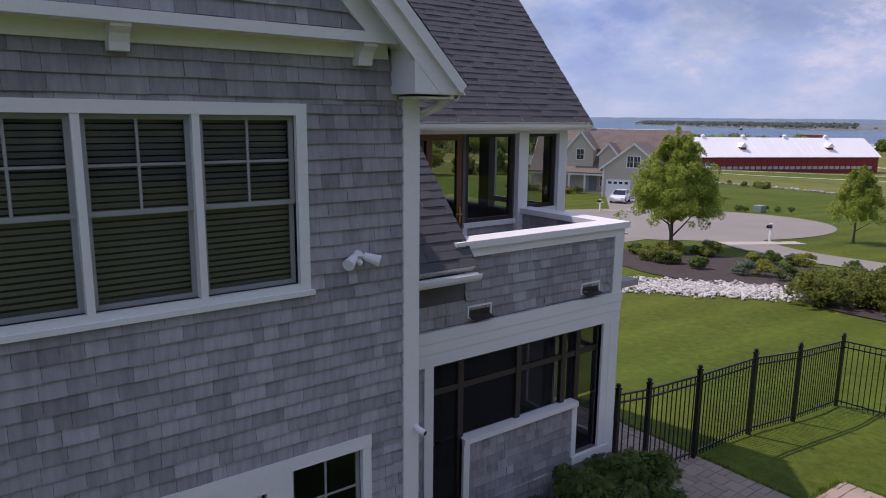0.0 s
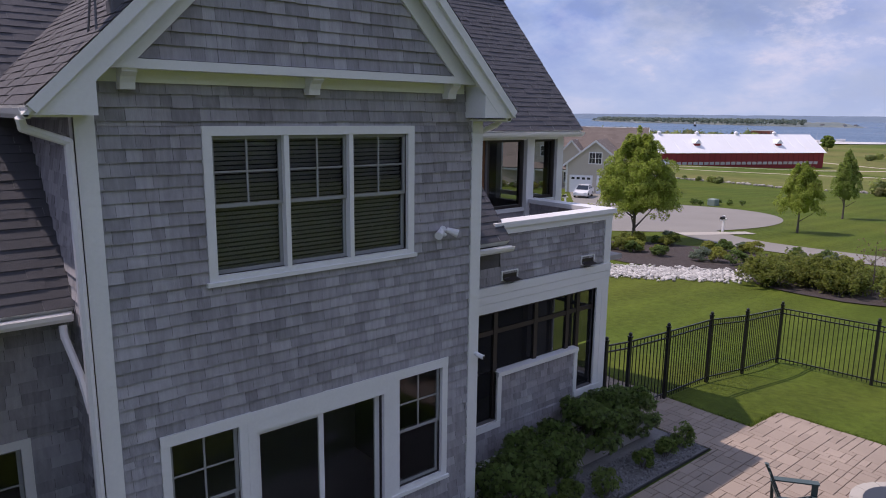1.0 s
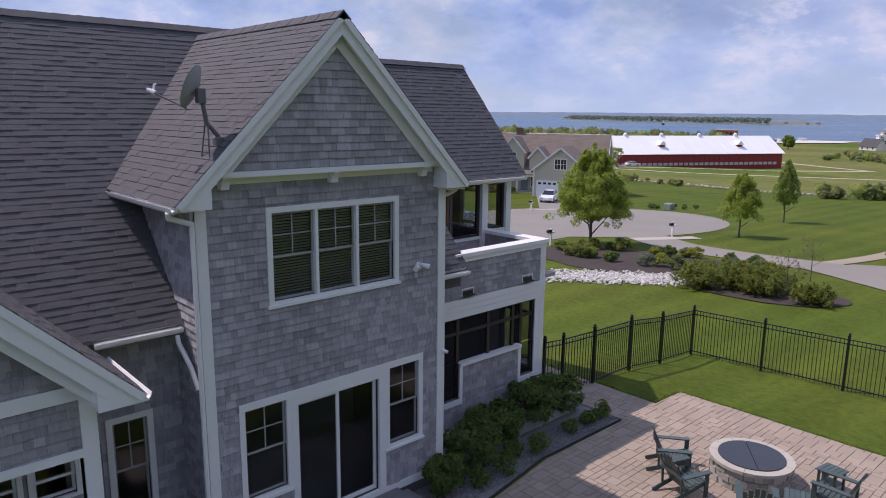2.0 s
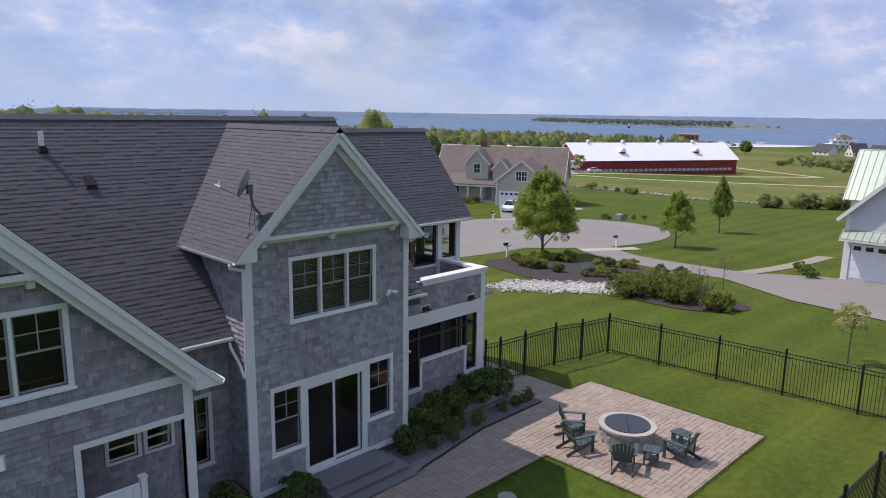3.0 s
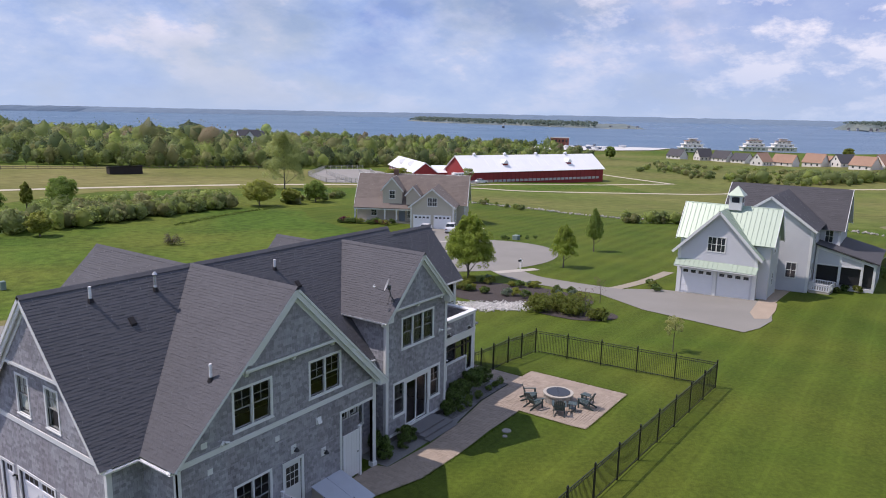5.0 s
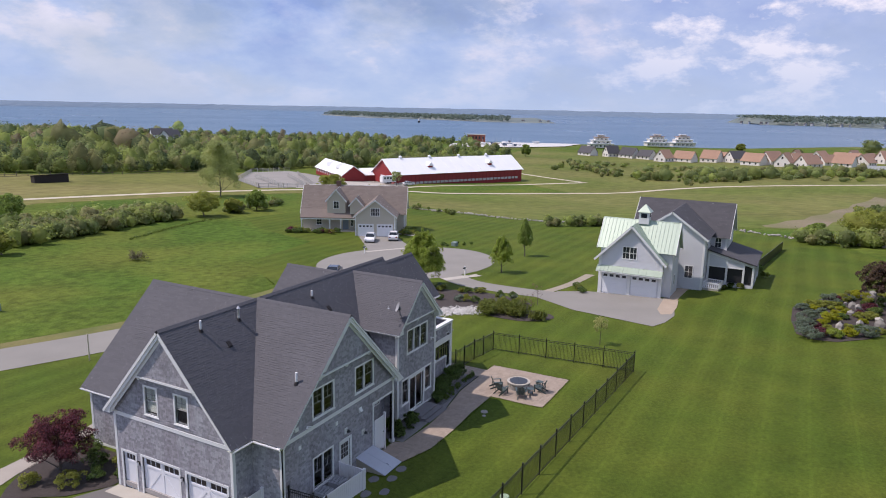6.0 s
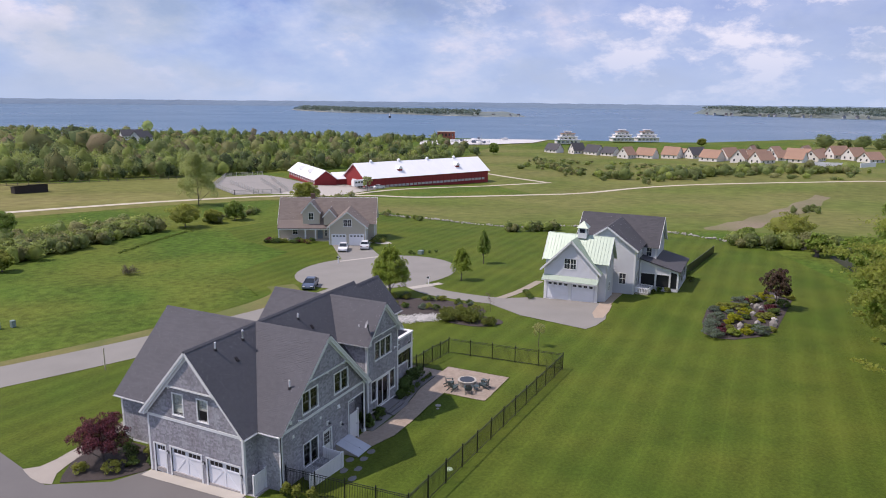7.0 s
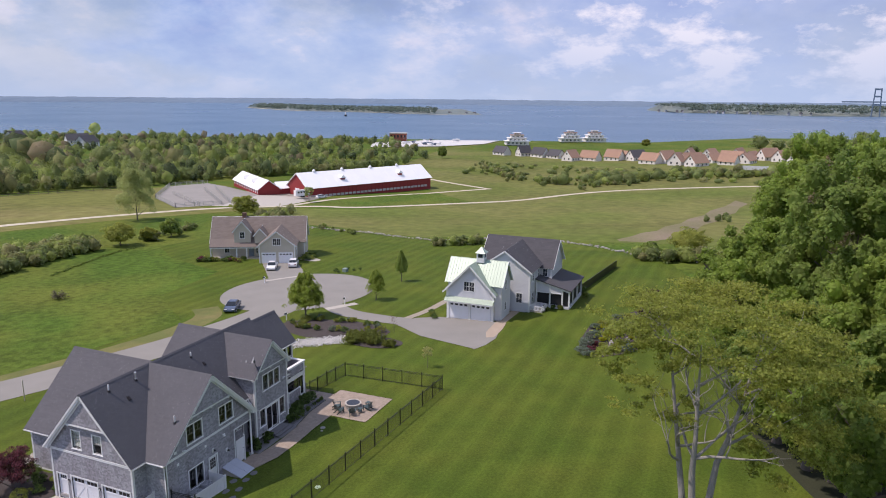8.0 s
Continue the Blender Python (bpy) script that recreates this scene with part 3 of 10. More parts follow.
LAWN_STRIPED = lawn_material()
CUL = (52.5, 37.3)
sheet("lawn", [(-160, -50), (-40, -46), (20, -40), (60, -37), (104, -21), (113, -4), (118, 18), (112, 34), (117, 56), (116, 78), (100, 90), (75, 92), (66, 80), (60, 62), (40, 58), (30, 44), (8, 46), (-10, 52), (-160, 110)], 0.012, LAWN_STRIPED, "mown green lawn with faint mower stripes", "lawn")
tx, ty = [-4.2 + 0.6 * i for i in range(36)], [-7.2 + 0.6 * i for i in range(37)]
patch_v = [(x, y, ground_z(x, y) + 0.018) for y in ty for x in tx]
patch_f = [(j * 36 + i, j * 36 + i + 1, j * 36 + i + 37, j * 36 + i + 36) for j in range(36) for i in range(35)]
tagged(raw("lawn_terrace", patch_v, patch_f, LAWN_STRIPED, None, True), "mown green lawn rising to a level terrace", "lawn", kind="structure")
sheet("verge", band([(-60, 72), (-20, 54), (-3, 47.2), (8, 43.6), (16, 41.6), (26, 40.4), (33, 41.5), (37, 45.5)], 4.2), 0.02, surface("dry_verge_grass", (0.17, 0.15, 0.05), 0.95, 0.3, 0.25, 4, 0.3, 0.5, 8, second=(0.11, 0.125, 0.03)), "dry yellowish grass verge beside the road", "verge")
sheet("road", band([(-90, 82), (-40, 59), (-8, 45.4), (3, 40.9), (12, 38), (24, 35), (38, 33.5), (48, 35)], 7.2), 0.045, ASPHALT_WORN, "grey asphalt residential road", "road")
sheet("turning_circle", ring(CUL[0], CUL[1], 14.6, 13.4, 56), 0.05, ASPHALT_WORN, "grey asphalt turning circle at the road end", "road")
sheet("driveway_neighbour", band([(46, 27), (42, 21.5), (40.5, 15), (40.0, 8)], 3.6) , 0.056, ASPHALT_WORN, "grey asphalt drive leading to a garage", "driveway")
sheet("driveway_apron", [(38.4, 11), (42.4, 9.5), (44.1, 6.2), (44.1, -2.8), (41.0, -4.6), (36.5, -5.4), (33.3, -5.0), (31.2, -4.2), (34.2, 5)], 0.060, ASPHALT_WORN, "grey asphalt forecourt before the neighbouring garage", "driveway")
sheet("driveway_tan_house", [(57.5, 47.5), (64.3, 43.5), (74.5, 52.6), (70.6, 59.0)], 0.056, ASPHALT_WORN, "grey asphalt drive before the tan house", "driveway")
sheet("driveway_kerb", band([(57.3, 48.2), (64.8, 43.4)], 0.9), 0.066, CONCRETE, "pale concrete strip across a drive mouth", "kerb")
sheet("driveway_mouth", band([(42.6, 25.6), (47.4, 22.6)], 1.5), 0.066, CONCRETE, "pale concrete strip across a drive mouth", "kerb")
sheet("driveway_home", [(-60, 6), (-15.2, 6.6), (-15.2, 15.6), (-17.4, 16.6), (-19.2, 19.8), (-19.6, 20.5), (-18.7, 24.2), (-17.7, 28.5), (-14, 41), (-22, 46), (-60, 40)], 0.03, ASPHALT, "grey asphalt drive before the garage", "driveway")
sheet("garage_threshold", [(-15.9, 6.8), (-14.9, 6.8), (-14.9, 15.5), (-15.9, 15.5)], 0.05, CONCRETE, "pale concrete threshold along the garage doors", "kerb")
sheet("entry_path", [(-19.35, 20.1), (-19.6, 20.9), (-19.4, 22.3), (-18.8, 24.1), (-18.0, 23.3), (-16.8, 23.25), (-15.4, 23.5), (-13.0, 23.6), (-11.2, 24.05), (-9.6, 24.6), (-9.4, 23.5), (-11.8, 22.88), (-13.6, 22.45), (-15.2, 22.0), (-16.8, 21.75), (-18.2, 21.2)], 0.05, surface("tan_entry_paving", (0.34, 0.305, 0.262), 0.92, 0.8, 0.15, 25, 0.2, 0.2), "tan paved entry path curving to the house", "path")
sheet("side_path", band([(44.0, -3.6), (47.5, -3.7), (53, -4.0)], 1.6), 0.05, surface("warm_brick_paving", (0.37, 0.295, 0.225), 0.9, 0.8, 0.15, 25, 0.2, 0.2), "warm brick path beside the neighbouring garage", "path")
sheet("path_corner", [(36.4, -4.0), (38.6, -3.2), (43.9, -2.9), (43.9, -4.6), (40.5, -5.0), (37.0, -5.0)], 0.07, MATS["warm_brick_paving"], "warm brick paving at the forecourt corner", "path")
sheet("garden_path", band([(40.6, 11.0), (44.8, 9.9), (48.6, 9.3), (54.6, 8.9)], 1.3), 0.055, surface("tan_gravel_path", (0.30, 0.262, 0.205), 0.92, 0.8, 0.15, 25, 0.2, 0.2), "pale garden path beside the garage", "path")
sheet("far_field", [(121, -120), (123, -28), (121, 2), (124, 24), (116, 40), (122, 70), (121, 92), (150, 108), (166, 84), (208, 60), (300, 150), (520, 200), (660, 190), (780, 40), (780, -260), (300, -260)], 0.03, FIELD, "dry olive field beyond the stone wall", "field")
sheet("upper_field", [(20, 128), (62, 146), (96, 135), (128, 122), (150, 112), (137, 128), (148, 166), (186, 196), (160, 212), (125, 217), (95, 240), (20, 280), (-60, 260), (-60, 170)], 0.03, surface("dry_pasture", (0.145, 0.152, 0.042), 0.95, 0.03, 0.3, 0.3, 0.5, 0.6, 1.5, second=(0.190, 0.172, 0.064), bump_dist=0.25, spec=0.1), "dry olive field beside the farm track", "field")
sheet("farm_track", band([(10, 168), (62.6, 155.9), (96.9, 144.5), (138.2, 128.4), (160.9, 104.5), (170.1, 86.5), (216.9, 51.1), (265.1, 14.5), (296.5, -52.7), (322.1, -122.9)], 3.4), 0.10, GRAVEL_TRACK, "pale crushed stone farm track", "track")
sheet("barn_track", band([(153.3, 112.3), (188.3, 109.8), (225.2, 92.6), (260.0, 69.3)], 2.6), 0.08, GRAVEL_TRACK, "pale crushed stone track along the barn", "track")
sheet("field_track", band([(259.0, 70.3), (278.2, 102.2), (310.5, 145.2)], 2.6), 0.08, GRAVEL_TRACK, "pale track through the far field", "track")
sheet("barn_yard", [(142.5, 134.2), (155.4, 114.5), (172.9, 115.2), (186.1, 126.1), (181.7, 146.4), (192.7, 155.2), (208.3, 156.1), (249.9, 123.1), (245.8, 133.5), (213.9, 179.2), (192.7, 157.3), (153.3, 140.8)], 0.06, CONCRETE, "pale gravel yard between the barns", "yard")
sheet("paddock", [(132.3, 141.0), (147.1, 133.4), (183.9, 144.5), (204.6, 179.0), (212.8, 196.7), (190.5, 198.7), (150.4, 167.6)], 0.07, SAND, "grey sand riding paddock", "paddock")
sheet("bare_field", [(124, -9.5), (127, -8.6), (133, -11.2), (141, -13.2), (146, -16.6), (156, -18.0), (165, -21.8), (177, -23.4), (188, -27.4), (203, -29.0), (221, -34.0), (240, -37.2), (231, -41.7), (216, -38.6), (197, -37.0), (184, -32.4), (176, -33.4), (163, -28.2), (151, -26.6), (143, -22.6), (132, -21.2), (124, -16.0)], 0.05, DIRT, "brown bare earth at the field corner", "field")
# very dark, faintly green ground sheet below the edge trees
sheet("woodland_floor", [(-40, -55), (-12, -50), (0, -43.6), (8, -40.2), (16, -37.0), (30, -35.4), (50, -36.0), (70, -37.5), (92, -33), (110, -38), (125, -60), (120, -100), (-40, -100)], 0.03, surface("near_black_ground", (0.030, 0.034, 0.016), 0.95, 0.5, 0.3, 6, 0.4, 0.6, 10), "very dark ground sheet under the edge trees", "woodland floor")
sheet("mulch_bed_island", ring(33.2, 18.8, 4.5, 9.0, 36, wob=0.05, seed=3), 0.05, MULCH, "dark mulch bed on the lawn", "bed")
sheet("mulch_bed_shrubs", ring(29.6, 9.8, 2.4, 4.0, 28, wob=0.05, seed=4), 0.055, MULCH, "dark mulch bed under evergreen shrubs", "bed")
sheet("mulch_bed_rockery", [(34.7, -17.0), (33.2, -18.6), (33.4, -20.4), (35.7, -23.0), (38.4, -24.5), (46, -25.4), (56.2, -26.6), (60.4, -25.8), (59.2, -23.0), (54.9, -20.6), (49.8, -18.1), (46.4, -16.4), (40, -16.4)], 0.05, MULCH, "dark mulch bed under a rockery", "bed")
sheet("mulch_bed_maple", [(-19.0, 19.8), (-17.2, 16.9), (-15.4, 15.7), (-12.6, 15.7), (-12.4, 21.4), (-14.2, 22.6), (-16.6, 21.8), (-18.2, 20.6)], 0.05, MULCH, "dark mulch bed beside the house", "bed")
sheet("gravel_bed", [(-3.2, 4.3), (-1.5, 4.3), (2.9, 4.36), (5.9, 4.87), (9.12, 4.89), (9.12, 6.72), (3.62, 6.72), (3.62, 5.75), (-1.5, 5.75), (-3.2, 6.8)], 0.03, surface("grey_bed_gravel", (0.20, 0.195, 0.195), 0.9, 6, 0.2, 45, 0.45, 0.7, 60), "grey gravel bed along the house wall", "bed")

# ---- the shingled house ----
house = thing("house", (0, 0, 0), "grey cedar-shingled house with white trim and dark roofs", "house")
FA = Face((0, 5.79, 0), (1, 0, 0), (0, -1, 0))      # front gable wall
FB = Face((0, 4.90, 0), (1, 0, 0), (0, -1, 0))      # middle gable wall
FC = Face((-15.0, 0, 0), (0, 1, 0), (-1, 0, 0))     # garage gable wall
FP = Face((0, 6.75, 0), (1, 0, 0), (0, -1, 0))      # porch front
FS = Face((0, 6.85, 0), (1, 0, 0), (0, -1, 0))      # recessed front wall
FU = Face((0, 8.80, 0), (1, 0, 0), (0, -1, 0))      # glazed upper room
K_MAIN = (9.28 - 4.07) / (11.14 - 6.48)


def sash_window(face, a0, a1, z0, z1, units, parent, name="window", blinds=False, shade=0.0, casing=0.10, label="", grid=True, sash_mat=None, sill=True):
    """White casing round one or more double-hung sashes with four lights above. The four numbers bound the casing. Returns the hole."""
    bm = bmesh.new()
    face.rim_frame(bm, a0, a1, z0, z1, casing, casing, casing, casing * 0.7, -0.02, 0.035)
    win = part(name, bm, TRIM, parent, label)
    if sill:
        bm = bmesh.new(); face.box(bm, a0 - 0.03, a1 + 0.03, z0 - 0.035, z0 + 0.012, -0.02, 0.065); part("sill", bm, TRIM, win)
    i0, i1, j0, j1 = a0 + casing, a1 - casing, z0 + casing * 0.7, z1 - casing
    step = (i1 - i0) / units
    for k in range(units):
        u0, u1 = i0 + k * step + (0.03 if k else 0), i0 + (k + 1) * step - (0.03 if k < units - 1 else 0)
        if k:
            bm = bmesh.new()
            face.box(bm, u0 - 0.06, u0, j0, j1, -0.08, 0.028)
            part("mullion", bm, TRIM, win)
        mid = (j0 + j1) / 2
        s = 0.042
        for lo, hi, d in ((mid - 0.02, j1, -0.035), (j0, mid + 0.02, -0.065)):
            bm = bmesh.new()
            face.rim_frame(bm, u0, u1, lo, hi, s, s, s, s, d - 0.03, d)
            part("sash", bm, sash_mat or SASH, win)
            if grid and lo > j0 + 0.05:
                bm = bmesh.new(); face.box(bm, (u0 + u1) / 2 - 0.011, (u0 + u1) / 2 + 0.011, lo + s, hi - s, d - 0.022, d - 0.004); part("glazing_bar", bm, sash_mat or SASH, win)
                bm = bmesh.new(); face.box(bm, u0 + s, u1 - s, (lo + hi) / 2 - 0.011, (lo + hi) / 2 + 0.011, d - 0.021, d - 0.006); part("glazing_bar", bm, sash_mat or SASH, win)
            bm = bmesh.new()
            face.box(bm, u0 + s * 0.5, u1 - s * 0.5, lo + s * 0.5, hi - s * 0.5, d - 0.020, d - 0.015)
            pane = part("pane", bm, PANE, win)
            pane.visible_shadow = False
        if shade:
            bm = bmesh.new()
            face.box(bm, u0 + 0.01, u1 - 0.01, j1 - (j1 - j0) * shade, j1, -0.105, -0.10)
            part("roller_shade", bm, surface("pale_roller_shade", (0.72, 0.74, 0.70), 0.8, 2, 0.06, 30, 0.05, 0.0), win, "pale roller shade drawn down")
        if blinds:
            bm = bmesh.new()
            z = j0 + 0.03
            while z < j1 - 0.03:
                q = [face.p(u0 + 0.02, z, -0.15), face.p(u1 - 0.02, z, -0.15), face.p(u1 - 0.02, z + 0.036, -0.118), face.p(u0 + 0.02, z + 0.036, -0.118)]
                hexa(bm, q + [p + Vector((0, 0, 0.003)) for p in q])
                z += 0.050
            part("blind", bm, BLIND, win, "grey horizontal slat blind")
    return (a0 + casing * 0.5, a1 - casing * 0.5, z0 + casing * 0.4, z1 - casing * 0.5)


# front gable wing
KA = (9.10 - 6.14) / (0.95 + 1.90)
HA = [sash_window(FA, -0.35, 2.42, 4.27, 5.94, 3, house, blinds=True, label="triple window with grey blinds behind"),
      sash_window(FA, -0.98, 0.0, 0.86, 2.66, 1, house), sash_window(FA, 2.08, 3.04, 0.86, 2.66, 1, house),
      (0.06, 1.96, 0.02, 2.50)]
BASE = -0.75
a_left = lambda z: max(-1.50, 0.95 - (8.80 - z) / KA)
a_right = lambda z: min(3.58, 0.95 + (8.80 - z) / KA)
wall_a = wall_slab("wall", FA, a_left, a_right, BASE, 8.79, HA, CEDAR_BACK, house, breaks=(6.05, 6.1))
shingles(FA, lambda z: a_left(z) + 0.0, a_right, 0.05, 8.7, [(a0 - 0.05, a1 + 0.05, z0 - 0.06, z1 + 0.05) for a0, a1, z0, z1 in HA] + [(-0.98, 3.04, 2.50, 2.70)], wall_a, seed=11, singles=(1.0, 3.4, 2.66, 4.3))
FAW = Face((-1.50, 0, 0), (0, 1, 0), (-1, 0, 0))
FAE = Face((3.58, 0, 0), (0, 1, 0), (1, 0, 0))
for fr, y1, nm in ((FAW, 8.6, 12), (FAE, 8.8, 13)):
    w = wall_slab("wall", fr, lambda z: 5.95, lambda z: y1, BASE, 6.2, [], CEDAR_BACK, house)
    shingles(fr, lambda z: 5.80, lambda z: y1, 0.05, 6.15, [], w, seed=nm)

# sliding door under the triple window
bm = bmesh.new()
FA.rim_frame(bm, 0.0, 2.08, -0.10, 2.56, 0.10, 0.16, 0.14, 0.16, -0.02, 0.04)
slider = part("sliding_door", bm, TRIM, house, "white sliding glass door")
bm = bmesh.new(); FA.box(bm, -0.98, 3.04, 2.56, 2.69, -0.02, 0.045); part("head_casing", bm, TRIM, slider)
for k, (u0, u1, d) in enumerate(((0.10, 1.03, -0.03), (0.99, 1.92, -0.08))):
    bm = bmesh.new()
    FA.rim_frame(bm, u0, u1, 0.06, 2.42, 0.07, 0.07, 0.07, 0.09, d - 0.04, d)
    part("door_leaf", bm, TRIM, slider)
    bm = bmesh.new()
    FA.box(bm, u0 + 0.06, u1 - 0.06, 0.14, 2.36, d - 0.025, d - 0.02)
    part("pane", bm, PANE, slider).visible_shadow = False

# corner boards, frieze with brackets, base board
def corner_board(face, a0, a1, z0, z1, parent, name="corner_board", d1=0.04):
    bm = bmesh.new()
    face.box(bm, a0, a1, z0, z1, -0.01, d1)
    return part(name, bm, TRIM, parent)


corner_board(FA, 3.43, 3.62, 0.0, 6.10, house); corner_board(FAE, 5.752, 5.93, 0.0, 6.10, house)
corner_board(FA, -1.54, -1.36, -0.1, 6.10, house); corner_board(FAW, 5.752, 5.93, -0.1, 6.10, house)
corner_board(FA, -1.36, 0.0, -0.12, 0.06, house, "base_board", 0.03); corner_board(FA, 2.08, 3.43, -0.12, 0.06, house, "base_board", 0.03)


def frieze(face, a0, a1, z, parent, marks, out=0.26, tall=0.11):
    """A projecting board with small brackets under it, at the foot of the gable's upper part."""
    bm = bmesh.new()
    face.box(bm, a0, a1, z, z + tall, 0.0, out)
    f = part("frieze", bm, TRIM, parent)
    bm = bmesh.new()
    face.box(bm, a0 + 0.05, a1 - 0.05, z - 0.12, z, 0.0, 0.05)
    part("frieze_board", bm, FRIEZE, f)
    for a in marks:
        bm = bmesh.new()
        prof = [(0.0, -0.19), (0.13, -0.19), (0.14, -0.13), (0.17, -0.07), (0.23, -0.03), (0.23, 0.0), (0.0, 0.0)]
        l0 = [bm.verts.new(face.p(a - 0.07, z + q, d)) for d, q in prof]
        l1 = [bm.verts.new(face.p(a + 0.07, z + q, d)) for d, q in prof]
        bm.faces.new(l0); bm.faces.new(l1[::-1])
        for i in range(len(prof)):
            j = (i + 1) % len(prof)
            bm.faces.new([l0[i], l0[j], l1[j], l1[i]])
        part("bracket", bm, TRIM, f)
    return f


frieze(FA, -1.40, 3.30, 6.475, house, (-1.07, 0.92, 2.96), tall=0.09)
# upper gable panel stands out over the frieze
bm = bmesh.new()
g0, g1 = 0.95 - (8.85 - 6.567) / KA, 0.95 + (8.85 - 6.567) / KA
hexa(bm, [FA.p(g0, 6.567, 0.0), FA.p(g1, 6.567, 0.0), FA.p(g1, 6.567, 0.20), FA.p(g0, 6.567, 0.20), FA.p(0.949, 8.85, 0.0), FA.p(0.951, 8.85, 0.0), FA.p(0.951, 8.85, 0.20), FA.p(0.949, 8.85, 0.20)])
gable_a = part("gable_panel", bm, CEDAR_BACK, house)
FA2 = Face((0, 5.59, 0), (1, 0, 0), (0, -1, 0))
shingles(FA2, lambda z: 0.95 - (8.80 - z) / KA, lambda z: 0.95 + (8.80 - z) / KA, 6.575, 8.72, [], gable_a, seed=14)


def rake(face, foot, peak, parent, out=0.40, depth=0.30, thick=0.05, name="rake_board", soffit=True, inner_foot=None, inner_depth=0.42):
    """The white board along a gable's slope, with the soffit behind it. foot, peak: (a, z) of the roof's underside."""
    p0, p1 = face.p(*foot, out + 0.008), face.p(*peak, out + 0.008)
    d = (p1 - p0).normalized()
    down = d.cross(face.n).normalized()
    if down.z > 0:
        down = -down
    bm = bmesh.new()
    plumb = Vector((0, 0, -1)) / max(-down.z, 0.2)
    cut = p0.z - 0.06

    def foot_at(off):
        """Where the line off below the slope meets the level cut at the eave."""
        top = p1 + plumb * off
        return top - d * ((top.z - cut) / d.z)
    q = [p0, p1, p1 + plumb * depth, foot_at(depth)]
    hexa(bm, [v - face.n * thick for v in q] + q)
    r = part(name, bm, TRIM, parent)
    bm = bmesh.new()
    q = [p0 + d * 0.02, p1, p1 + plumb * 0.055, p0 + d * 0.02 + plumb * 0.055]
    hexa(bm, [v - face.n * 0.004 for v in q] + [v + face.n * 0.022 for v in q])
    part("edge_board", bm, TRIM, r)
    if soffit:
        bm = bmesh.new()
        q = [foot_at(0.10), p1 + plumb * 0.10, p1 + plumb * 0.16, foot_at(0.16)]
        hexa(bm, [v - face.n * out for v in q] + [v - face.n * (thick + 0.003) for v in q])
        part("soffit", bm, FRIEZE, r)
        bm = bmesh.new()
        lift = 0.0 if inner_foot is None else max(inner_foot - cut, 0.0)
        q = [foot_at(0.17) + d * (lift / d.z), p1 + plumb * 0.17, p1 + plumb * inner_depth, foot_at(inner_depth) + d * (lift / d.z)]
        inner = out - 0.24
        hexa(bm, [v - face.n * (inner + 0.03) for v in q] + [v - face.n * inner for v in q])
        part("inner_rake", bm, TRIM, r)
    return r


def eave_return(face, a_in, a_tip, zb, run, parent, out=0.40):
    """The flat boxed end of an eave at a gable's foot: level below, upright inside, sloped above. run: rise of the slope per metre."""
    bm = bmesh.new()
    tri = [(a_in, zb), (a_tip, zb), (a_in, zb + abs(a_tip - a_in) * run)]
    f0 = [bm.verts.new(face.p(*q, 0.0)) for q in tri]
    f1 = [bm.verts.new(face.p(*q, out + 0.004)) for q in tri]
    bm.faces.new(f0); bm.faces.new(f1[::-1])
    for i in range(3):
        j = (i + 1) % 3
        bm.faces.new([f0[i], f0[j], f1[j], f1[i]])
    return part("eave_return", bm, TRIM, parent)


rake(FA, (-1.97, 6.11), (0.95, 9.05), house, depth=0.235, inner_foot=6.56, inner_depth=0.37); rake(FA, (3.87, 6.11), (0.95, 9.05), house, depth=0.235, inner_foot=6.56, inner_depth=0.37)
eave_return(FA, 3.31, 3.90, 6.045, 0.99, house); eave_return(FA, -1.41, -2.0, 6.045, 0.99, house)

# roofs
SLOPE_M = math.hypot(11.14 - 6.48, 9.28 - 4.07)
UP_M = Vector((0, 11.14 - 6.48, 9.28 - 4.07))
XE = 5.0
roof_plane(house, (0, 6.48, 4.07), (1, 0, 0), UP_M, lambda s: -15.42, lambda s: XE, SLOPE_M, seed=21)
roof_plane(house, (0, 15.80, 4.07), (1, 0, 0), Vector((0, -4.66, 5.21)), lambda s: -15.42, lambda s: XE, SLOPE_M, seed=22, tab=(0.3, 0.6))


def y_main(z):
    return 11.14 - (9.28 - z) / K_MAIN


def wing_roofs(foot_l, foot_r, peak, y_front, seed):
    """The two faces of a front wing's roof, running back into the main roof. foot, peak: (x, z)."""
    for (fx, fz), k in ((foot_l, 0), (foot_r, 1)):
        run = Vector((peak[0] - fx, 0, peak[1] - fz))
        n = run.length
        back = lambda s: max(y_main(min(fz + s * run.z / n, 9.27)) - 0.0, y_front + 0.1)
        roof_plane(house, (fx, 0, fz), (0, 1, 0), run, lambda s: y_front, back, n, seed=seed + k, thick=0.10)


wing_roofs((-1.97, 6.13), (3.87, 6.13), (0.95, 9.07), 5.335, 23)
wing_roofs((-13.99, 4.07), (-2.83, 3.82), (-8.35, 9.30), 4.495, 25)
# east part, a little lower
UP_E = Vector((0, 2.68, 3.10))
roof_plane(house, (0, 8.45, 5.78), (1, 0, 0), UP_E, lambda s: 4.7, lambda s: 9.20, UP_E.length, seed=27)
roof_plane(house, (0, 13.81, 5.78), (1, 0, 0), Vector((0, -2.68, 3.10)), lambda s: 4.7, lambda s: 9.20, UP_E.length, seed=28, tab=(0.3, 0.6))
